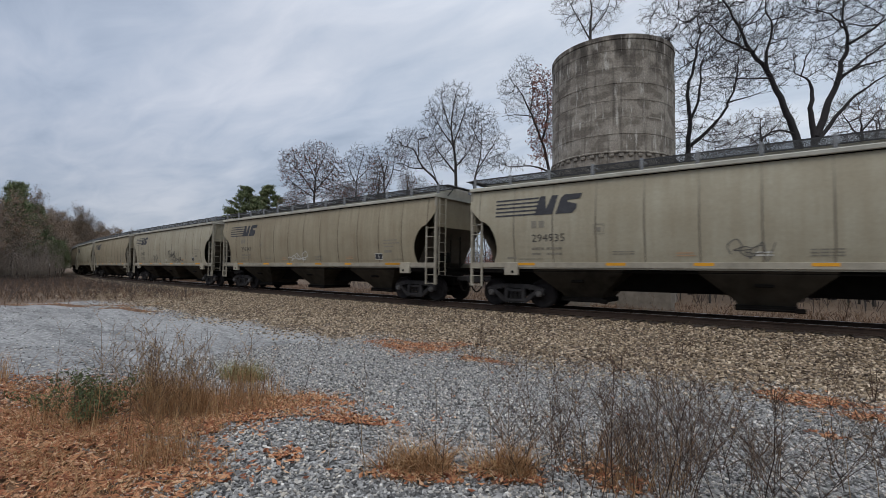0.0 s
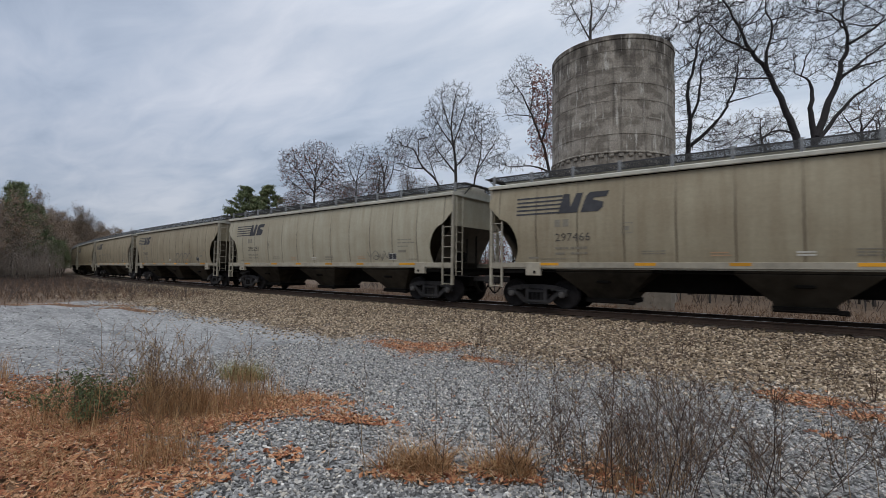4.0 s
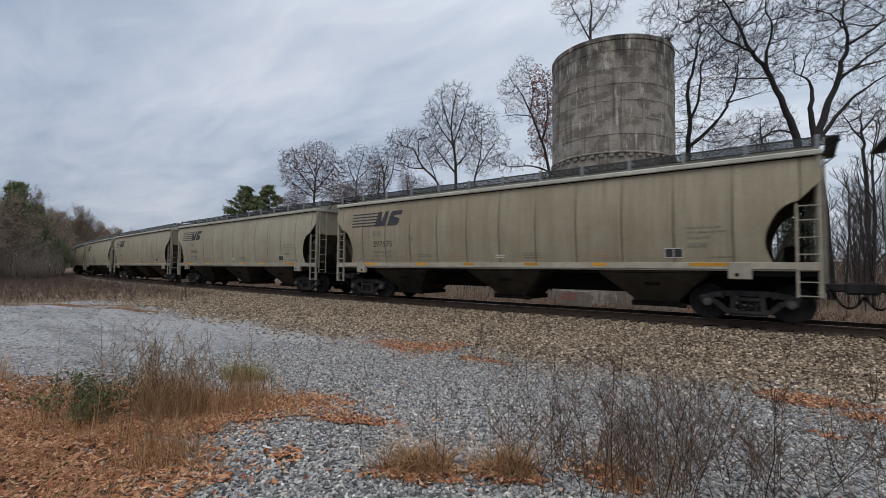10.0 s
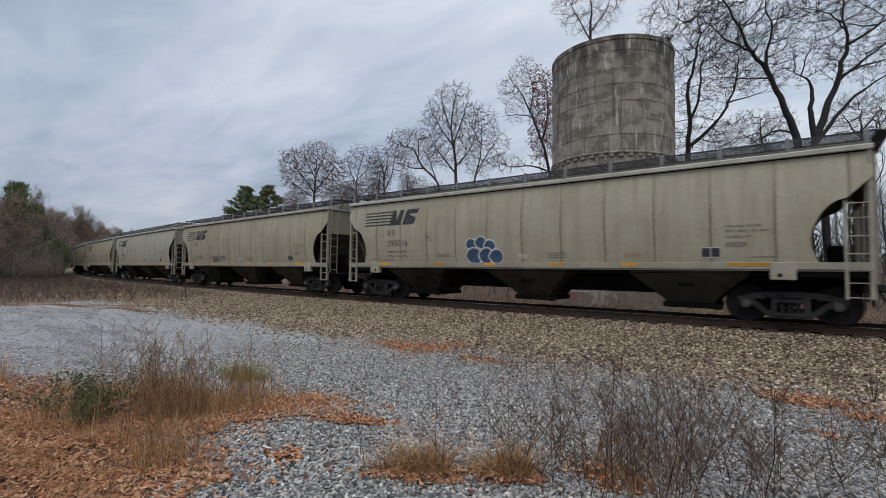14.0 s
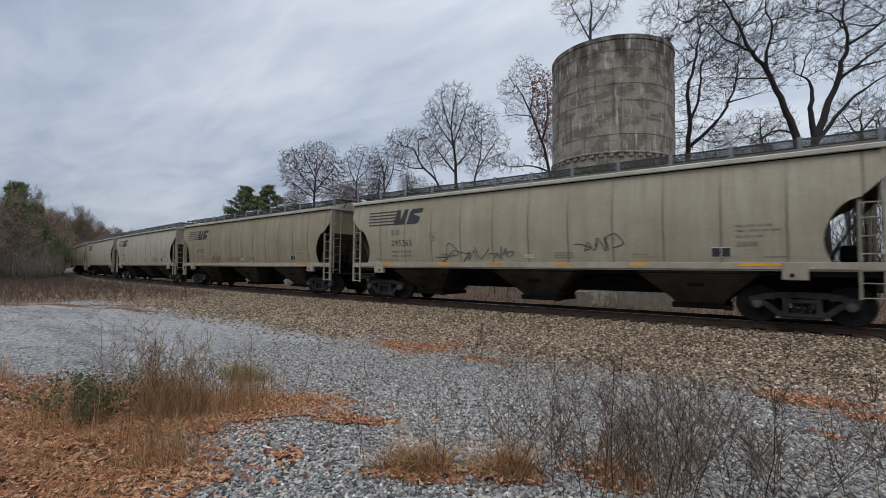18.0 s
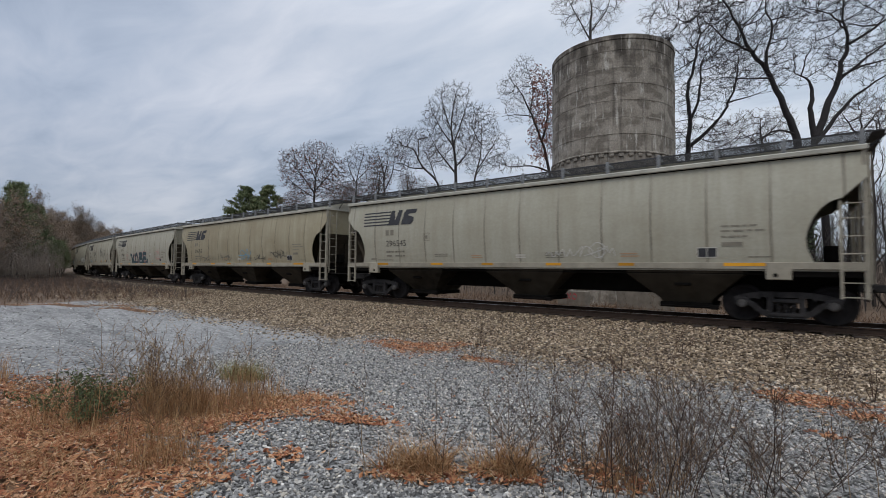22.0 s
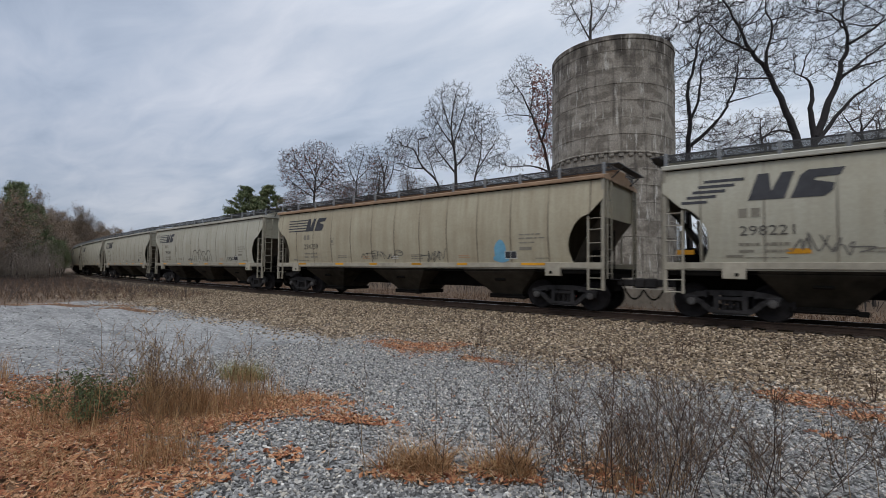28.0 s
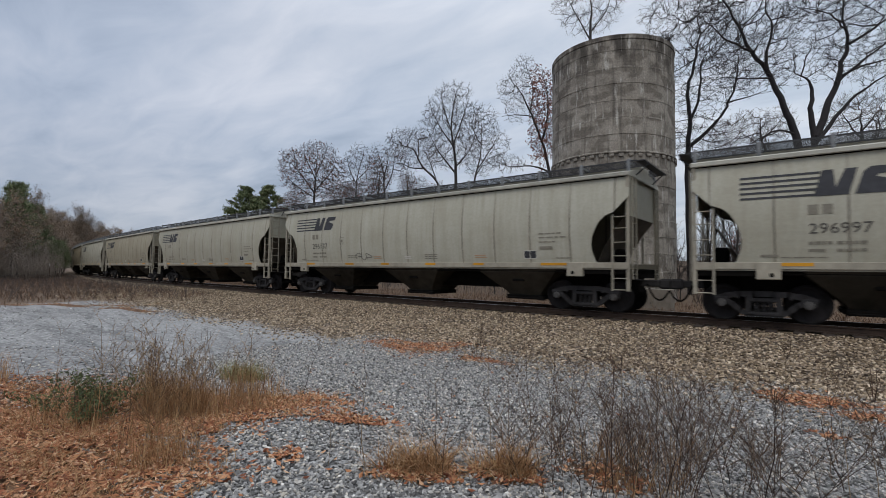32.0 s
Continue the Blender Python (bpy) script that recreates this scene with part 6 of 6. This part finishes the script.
# ---- grass, weeds and brush ----
def blades(name, spots, material, height, width, rng, lean=0.35):
    """Thin bent blades, two pieces each."""
    n = len(spots)
    g = np.random.RandomState(rng.randrange(10 ** 6))
    c = np.array(spots, float)
    h = height * g.uniform(0.45, 1.2, n)[:, None]
    a = g.uniform(0, 6.283, n)
    side = np.stack([np.cos(a), np.sin(a), 0 * a], 1) * width * g.uniform(0.6, 1.3, n)[:, None]
    d = np.stack([g.normal(0, lean, n), g.normal(0, lean, n), np.ones(n)], 1)
    d2 = d + np.stack([g.normal(0, lean * 1.6, n), g.normal(0, lean * 1.6, n), -0.25 * np.ones(n)], 1)
    m = c + d * h * 0.55
    t = m + d2 * h * 0.5
    V = np.stack([c - side, c + side, m + side * 0.7, m - side * 0.7, t], 1).reshape(-1, 3)
    i = np.arange(n) * 5
    F = np.stack([i, i + 1, i + 2, i + 3], 1).tolist() + np.stack([i + 3, i + 2, i + 4], 1).tolist()
    return raw_mesh(name, V.tolist(), F, material)


def stand(xs, ys, dz=-0.02):
    z = ground_z(np.array(xs), np.array(ys))
    return np.stack([xs, ys, z + dz], 1)


def in_ellipse(rng, e, n, edge=1.0):
    out = []
    cx, cy, a, b, r = e
    for _ in range(n):
        q, w = math.sqrt(rng.random()) * edge, rng.uniform(0, 6.283)
        q *= 1 + 0.25 * math.sin(3 * w + cx) + 0.15 * math.sin(7 * w + cy)
        u, v = a * q * math.cos(w), b * q * math.sin(w)
        out.append((cx + u * math.cos(r) - v * math.sin(r), cy + u * math.sin(r) + v * math.cos(r)))
    return out


def stems(rng, spots, height, r, twigs, sub, spread=0.25):
    """Thin branching dead stems."""
    rows = []
    for x, y, z in spots:
        h = height * rng.uniform(0.55, 1.15)
        d = Vector((rng.gauss(0, spread), rng.gauss(0, spread), 1)).normalized()
        p = Vector((x, y, z))
        pts = [p]
        for i in range(6):
            d = (d + Vector((rng.gauss(0, 0.09), rng.gauss(0, 0.09), 0.03))).normalized()
            p = p + d * h / 6
            pts.append(p)
        rr = r * rng.uniform(0.7, 1.3)
        rows.append((pts, [rr * (1 - 0.1 * i) for i in range(7)]))
        for k in range(twigs):
            i = rng.randint(1, 5)
            q = pts[i].lerp(pts[i + 1], rng.random())
            a = rng.uniform(0, 6.28)
            e = Vector((math.cos(a), math.sin(a), rng.uniform(0.5, 1.6))).normalized()
            ln = h * rng.uniform(0.14, 0.36) * (1.25 - i / 8)
            e2 = (e + Vector((rng.gauss(0, 0.25), rng.gauss(0, 0.25), 0.25))).normalized()
            mid = q + e * ln * 0.5
            tip = mid + e2 * ln * 0.5
            rows.append(([q, mid, tip], [rr * 0.6, rr * 0.5, rr * 0.35]))
            for _ in range(sub):
                f = (e2 + Vector((rng.gauss(0, 0.6), rng.gauss(0, 0.6), rng.gauss(0.1, 0.4)))).normalized()
                s = q.lerp(mid, rng.random()) if rng.random() < 0.5 else mid.lerp(tip, rng.random())
                rows.append(([s, s + f * ln * 0.2, s + f * ln * 0.38], [rr * 0.4, rr * 0.35, rr * 0.3]))
    return rows


def foreground():
    rng = random.Random(21)
    # dark twiggy brush close by
    sp = in_ellipse(rng, (-0.95, -11.12, 1.0, 0.62, 0.6), 66) + in_ellipse(rng, (0.15, -10.35, 0.8, 0.5, 0.7), 10)
    rows = stems(rng, stand([p[0] for p in sp], [p[1] for p in sp]), 1.0, 0.0031, 12, 4, 0.22)
    sp = in_ellipse(rng, (-0.8, -10.9, 0.8, 0.4, 0.6), 11)
    rows += stems(rng, stand([p[0] for p in sp], [p[1] for p in sp]), 1.15, 0.0040, 11, 3, 0.14)
    sp = in_ellipse(rng, (0.2, -10.6, 0.5, 0.3, 0.7), 9)
    rows += stems(rng, stand([p[0] for p in sp], [p[1] for p in sp]), 1.0, 0.0036, 10, 3, 0.5)
    tagged(new("brush", tubes("brush", rows, M_WEED, 3)), "dense dark leafless brush of thin twigs on the gravel", "bush", kind="stuff")
    # weeds standing in the litter
    sp = in_ellipse(rng, (-5.85, -12.55, 0.42, 0.26, 0.4), 40) + in_ellipse(rng, (-5.7, -12.0, 0.5, 0.24, 0.5), 20) + in_ellipse(rng, (-6.3, -13.1, 0.7, 0.28, 0.4), 12) + in_ellipse(rng, (-5.0, -13.1, 0.5, 0.2, 0.3), 14)
    rows = stems(rng, stand([p[0] for p in sp], [p[1] for p in sp]), 0.98, 0.0034, 8, 2, 0.13)
    tagged(new("weeds", tubes("weeds", rows, M_WEEDB, 3)), "tall dead weed stems standing in leaf litter", "weeds", kind="stuff")
    sp = [(-2.75, -12.3), (-2.35, -11.9), (-2.2, -12.0), (-3.1, -12.4), (-1.75, -11.5), (-3.95, -13.1), (-5.1, -11.2), (-5.6, -11.3), (-7.2, -13.4), (-2.55, -11.9), (-1.9, -11.0), (-1.4, -10.6), (-2.0, -11.6), (-1.55, -11.3)]
    rows = stems(rng, stand([p[0] for p in sp], [p[1] for p in sp]), 1.0, 0.0034, 8, 1, 0.10)
    tagged(new("weeds", tubes("weeds", rows, M_WEED, 3)), "single thin dead weed stalks on the gravel", "weeds", kind="stuff")
    # dark sticks and tufts along the foot of the ballast
    sp = [(-4.72, -7.5), (0.95, -6.3), (-5.6, -5.9), (-12.4, -4.6), (-21.5, -4.4), (-20.4, -4.3), (-23.2, -4.6), (-24.5, -4.6), (-22.4, -4.9), (1.6, -5.0), (-14.2, -6.2)]
    rows = stems(rng, stand([p[0] for p in sp for _ in range(5)], [p[1] + rng.uniform(-0.12, 0.12) for p in sp for _ in range(5)]), 0.42, 0.006, 5, 1, 0.12)
    tagged(new("weeds", tubes("weeds", rows, M_WEED, 3)), "short dark dead weeds at the foot of the ballast", "weeds", kind="stuff")
    # straw
    sp = []
    for e, n in zip(LITTER, (3000, 1900, 1500, 60, 420, 300, 160, 40, 90, 60, 60, 1300, 1000, 10, 700, 300, 20, 5)):
        sp += in_ellipse(rng, e, n, 1.05)
    tagged(new("dry_grass", blades("dry_grass", stand([p[0] for p in sp], [p[1] for p in sp]), M_STRAW, 0.15, 0.0035, rng, 0.8)), "flattened dry straw-coloured grass among leaves", "grass", kind="stuff")
    sp = in_ellipse(rng, (-5.7, -12.3, 0.75, 0.35, 0.5), 560) + in_ellipse(rng, (-5.75, -12.5, 0.40, 0.26, 0.4), 620) + in_ellipse(rng, (-4.3, -13.2, 0.35, 0.2, 0.4), 200) + in_ellipse(rng, (-5.75, -11.5, 0.4, 0.2, 0.4), 260) + in_ellipse(rng, (-5.9, -13.4, 0.7, 0.3, 0.2), 160) + in_ellipse(rng, (-9.3, -13.6, 0.7, 0.3, 0.2), 260) + in_ellipse(rng, (-1.1, -10.9, 0.5, 0.4, 0.2), 200)
    tagged(new("dry_grass", blades("dry_grass", stand([p[0] for p in sp], [p[1] for p in sp]), M_STRAW, 0.52, 0.003, rng, 0.22)), "upright tufts of dry straw-coloured grass", "grass", kind="stuff")
    sp = in_ellipse(rng, (-2.5, -11.95, 0.28, 0.13, 0.5), 420) + in_ellipse(rng, (-1.85, -11.6, 0.22, 0.13, 0.5), 300)
    tagged(new("dry_grass", blades("dry_grass", stand([p[0] for p in sp], [p[1] for p in sp]), M_STRAW, 0.30, 0.004, rng, 0.6)), "loose tufts of rusty dry grass on the gravel", "grass", kind="stuff")
    sp = in_ellipse(rng, (-6.75, -11.05, 0.34, 0.16, 0.6), 520)
    tagged(new("dry_grass", blades("dry_grass", stand([p[0] for p in sp], [p[1] for p in sp]), M_TUFT, 0.36, 0.0035, rng, 0.35)), "yellow-green tuft of grass at the edge of the litter", "grass", kind="stuff")
    # fallen leaves
    sp = []
    for e, n in zip(LITTER, (6500, 4200, 4200, 380, 420, 300, 1700, 220, 700, 300, 150, 2600, 1900, 90, 260, 110, 220, 60)):
        sp += in_ellipse(rng, e, int(n * 0.75), 1.0) + in_ellipse(rng, e, int(n * 0.16), 1.5)
    sp += [(rng.uniform(-9, 2), rng.uniform(-13, -6)) for _ in range(160)]
    pts = stand([p[0] for p in sp], [p[1] for p in sp], 0.03)
    tagged(new("fallen_leaves", leaf_mesh("fallen_leaves", pts, 0.034, rng, M_LITTER, True)), "orange-brown fallen leaves lying on the ground", "leaves", kind="stuff")
    # green shrub
    b = tagged(new("green_shrub"), "low dull green shrub among dead weeds", "shrub")
    b.location = (-6.1, -13.25, gz(-6.1, -13.25))
    rows = stems(rng, [(rng.gauss(0, 0.2), rng.gauss(0, 0.14), 0) for _ in range(44)], 0.5, 0.0035, 7, 1, 0.65)
    part("stemwork", tubes("stemwork", rows, M_WEED, 3), None, b)
    spots = [rng.choice(rng.choice(rows)[0][1:]) + Vector((rng.gauss(0, 0.025), rng.gauss(0, 0.025), rng.gauss(0, 0.02))) for _ in range(2600)]
    part("leaves", leaf_mesh("leaves", spots, 0.021, rng, M_GREEN), None, b, "small dull green leaves")


foreground()


def far_grass():
    rng = random.Random(31)
    sp = []
    for _ in range(24000):
        s, w = rng.uniform(-70, 14), -rng.uniform(3.2, 11.5)
        p = on_track(s, w)
        sp.append((p.x, p.y))
    tagged(new("dry_grass", blades("dry_grass", stand([p[0] for p in sp], [p[1] for p in sp]), M_FARGRASS, 0.34, 0.010, rng, 0.5)), "tall brown dry grass and weeds behind the track", "grass", kind="stuff")
    far = [p for p in sp if p[1] > 6.5][:420]
    rows = stems(rng, stand([p[0] for p in far], [p[1] for p in far]), 1.2, 0.007, 8, 2, 0.25)
    tagged(new("brush", tubes("brush", rows, M_WEED, 3)), "bare grey-brown undergrowth behind the track", "bush", kind="stuff")
    pts = [(rng.uniform(-30, 16), rng.uniform(11.5, 34)) for _ in range(1900)]
    pts = [(x - 0.2 * y, y) for x, y in pts if math.hypot(x - 0.2 * y + 8.33, y - 13.7) > 4.2]
    rows = stems(rng, stand([p[0] for p in pts], [p[1] for p in pts]), 2.9, 0.013, 9, 2, 0.24)
    tagged(new("brush", tubes("brush", rows, M_TWIG, 3)), "tall leafless grey-brown thicket behind the track", "bush", kind="stuff")
    # left: brown weeds at the edge of the lot and undergrowth of the woods
    sp = []
    for _ in range(15000):
        x = -rng.uniform(24, 92)
        lat = rng.uniform(2.6, 13)
        p = on_track(x, lat)
        if math.hypot(p.x, p.y + 15) > 25.6 + abs(rng.gauss(0, 3.5)):
            sp.append((p.x, p.y))
    tagged(new("dry_grass", blades("dry_grass", stand([p[0] for p in sp], [p[1] for p in sp]), M_FARGRASS, 0.40, 0.011, rng, 0.45)), "brown dry grass and weeds beyond the lot", "grass", kind="stuff")
    rows = stems(rng, stand([p[0] for p in sp[:2200]], [p[1] for p in sp[:2200]]), 0.72, 0.007, 7, 1, 0.3)
    tagged(new("brush", tubes("brush", rows, M_TWIG, 3)), "brown leafless weeds and brush beyond the lot", "bush", kind="stuff")
    sp = [(-rng.uniform(66, 150), 0) for _ in range(2600)]
    pts = []
    for s, _ in sp:
        p = on_track(s, rng.uniform(4.2, 16))
        pts.append((p.x, p.y))
    rows = stems(rng, stand([p[0] for p in pts], [p[1] for p in pts]), 4.4, 0.016, 8, 2, 0.2)
    tagged(new("brush", tubes("brush", rows, M_FARTWIG, 3)), "dense leafless undergrowth of the woods", "bush", kind="stuff")


far_grass()


# ---- small things ----
def small_things():
    x, y = -8.44 + 3.42 * math.cos(-0.25), 13.62 + 3.42 * math.sin(-0.25)
    rng = random.Random(77)
    t = tagged(new("rim_shrub"), "small dark shrub growing on the tower rim", "shrub")
    t.location = (x, y, 14.21)
    rows = stems(rng, [(rng.gauss(0, 0.1), rng.gauss(0, 0.1), 0) for _ in range(34)], 0.55, 0.014, 9, 3, 0.55)
    part("stemwork", tubes("stemwork", rows, M_DARKBARK, 3), None, t)
    again(P1, -96.0, 8.3, 200, 0.42, "small dark evergreen at the edge of the woods")
    again(P1, -100.0, 9.6, 20, 0.5, "small dark evergreen at the edge of the woods")
    for x, y, k in ((-75.5, 3.6, 0.36), (-77.5, 3.4, 0.42), (-88.6, 6.5, 0.45)):
        again(P1, x, y, 70 * k * 10, k, "small dark evergreen at the edge of the woods")
    s = top("marker_sign", "small white square marker sign on a thin post by the track", "sign", at=pose(-70.5, 1.2, gz(-70.5, 1.2), 0, 0, -20))
    part("post", rod(bmesh.new(), (0, 0, -0.2), (0, 0, 1.7), 0.03), M_WEED, s)
    part("plate", box(bmesh.new(), -0.2, 0.2, -0.05, -0.032, 1.45, 1.85, 0.01), M_WHITE, s, "white square plate")
    for x, y, w, h, tn, lab in ((-8.5, 7.4, 1.7, 0.85, -20, "low broken concrete wall with red graffiti behind the track"), (-5.4, 8.4, 2.6, 1.0, -12, "low grey concrete footing behind the track")):
        b = top("concrete_block", lab, "wall", at=pose(x, y, gz(x, y) - 0.1, 0, 0, tn))
        part("block", box(bmesh.new(), -w / 2, w / 2, -0.2, 0.25, 0, h + 0.1, 0.03), M_BLOCK, b)
        if "red" in lab:
            rng = random.Random(3)
            for k in range(3):
                pts = [(-0.45 + 0.34 * k + 0.14 * math.cos(a), 0.68 + 0.13 * math.sin(a * (1 + k % 2))) for a in np.linspace(0, 6.0, 14)]
                bm = bmesh.new()
                prev = None
                for px, pz in pts:
                    cur = [bm.verts.new((px, -0.206, pz - 0.03)), bm.verts.new((px + 0.02, -0.206, pz + 0.03))]
                    if prev:
                        bm.faces.new((prev[0], cur[0], cur[1], prev[1]))
                    prev = cur
                part("graffiti", bm, M_SPRAY_RED, b, "red sprayed scribble")


M_SPRAY_RED = mat("red_spray_paint", plain((0.42, 0.05, 0.06), 0.2, 6), 0.6)
small_things()


# ---- loose stones ----
def stones(name, pts, size, g, material, label, fine):
    n = len(pts)
    if fine:
        t = (1 + 5 ** 0.5) / 2
        base = np.array([(-1, t, 0), (1, t, 0), (-1, -t, 0), (1, -t, 0), (0, -1, t), (0, 1, t), (0, -1, -t), (0, 1, -t), (t, 0, -1), (t, 0, 1), (-t, 0, -1), (-t, 0, 1)]) / 1.9
        face = np.array([(0, 11, 5), (0, 5, 1), (0, 1, 7), (0, 7, 10), (0, 10, 11), (1, 5, 9), (5, 11, 4), (11, 10, 2), (10, 7, 6), (7, 1, 8), (3, 9, 4), (3, 4, 2), (3, 2, 6), (3, 6, 8), (3, 8, 9), (4, 9, 5), (2, 4, 11), (6, 2, 10), (8, 6, 7), (9, 8, 1)])
    else:
        base = np.array([(-1, -1, -1), (1, -1, -1), (1, 1, -1), (-1, 1, -1), (-1, -1, 1), (1, -1, 1), (1, 1, 1), (-1, 1, 1)]) / 1.6
        face = np.array([(3, 2, 1, 0), (4, 5, 6, 7), (0, 1, 5, 4), (1, 2, 6, 5), (2, 3, 7, 6), (3, 0, 4, 7)])
    k = len(base)
    V = base[None] * (1 + g.uniform(-0.28, 0.28, (n, k, 1))) + g.normal(0, 0.17, (n, k, 3))
    V *= (size * g.uniform(0.55, 1.35, n))[:, None, None] * g.uniform(0.62, 1.25, (n, 1, 3))
    V[:, :, 2] *= 0.72
    a, b = g.uniform(0, 6.283, n), g.normal(0, 0.45, n)
    ca, sa, cb, sb = np.cos(a)[:, None], np.sin(a)[:, None], np.cos(b)[:, None], np.sin(b)[:, None]
    x, y, z = V[..., 0], V[..., 1], V[..., 2]
    y, z = y * cb - z * sb, y * sb + z * cb
    V = np.stack([x * ca - y * sa, x * sa + y * ca, z], -1) + pts[:, None, :]
    F = (np.arange(n)[:, None, None] * k + face[None]).reshape(-1, face.shape[1])
    tagged(new(name, raw_mesh(name, V.reshape(-1, 3), F, material)), label, "gravel", kind="stuff")


def scatter():
    g = np.random.RandomState(12)
    x, y = g.uniform(-9.0, 2.8, 165000), g.uniform(-13.6, -5.4, 165000)
    ba, li, lo, br = masks(x, y)
    keep = (ba < 0.5 + 0.45 * g.uniform(-1, 1, len(x))) & ((li < 0.55 + 0.35 * g.uniform(-1, 1, len(x))) | (g.uniform(0, 1, len(x)) < 0.22)) & (lo < 0.6 + 0.5 * g.uniform(-1, 1, len(x)))
    x, y = x[keep], y[keep]
    near = y + 0.45 * x < -10.6
    big = np.stack([x, y, ground_z(x, y) + 0.007 + g.normal(0, 0.004, len(x))], 1)
    stones("gravel", big[near], 0.0158, g, M_STONE, "loose grey crushed stones near the brush", True)
    stones("gravel", big[~near], 0.0160, g, M_STONE, "loose grey crushed stones on the lot", False)
    x, y = g.uniform(-24, -7, 15000), g.uniform(-13.2, -4.2, 15000)
    ba, li, lo, br = masks(x, y)
    keep = (ba < 0.6) & (li < 0.5) & (g.uniform(0, 1, len(x)) < 0.25 + 0.75 * (1 - lo))
    x, y = x[keep], y[keep]
    stones("gravel", np.stack([x, y, ground_z(x, y)], 1), 0.020, g, M_STONE, "sparse grey stones on the worn lot", False)
    s, w = g.uniform(-40, 5, 84000), g.uniform(0.95, 8.6, 84000)
    keep = w < 6.9 + g.normal(0, 1.1, len(w))
    s, w = s[keep], w[keep]
    px, py, ph = np.interp(s, TRACK_S, TRACK_X), np.interp(s, TRACK_S, TRACK_Y), np.interp(s, TRACK_S, TRACK_PH)
    x, y = px + w * np.sin(ph), py - w * np.cos(ph)
    free = (masks(x, y)[1] < 0.55 + 0.35 * g.uniform(-1, 1, len(x))) | (g.uniform(0, 1, len(x)) < 0.3)
    x, y = x[free], y[free]
    stones("ballast", np.stack([x, y, ground_z(x, y) + 0.006], 1), 0.028, g, M_BALLAST, "tan and brown track ballast stones", False)


scatter()


motions()
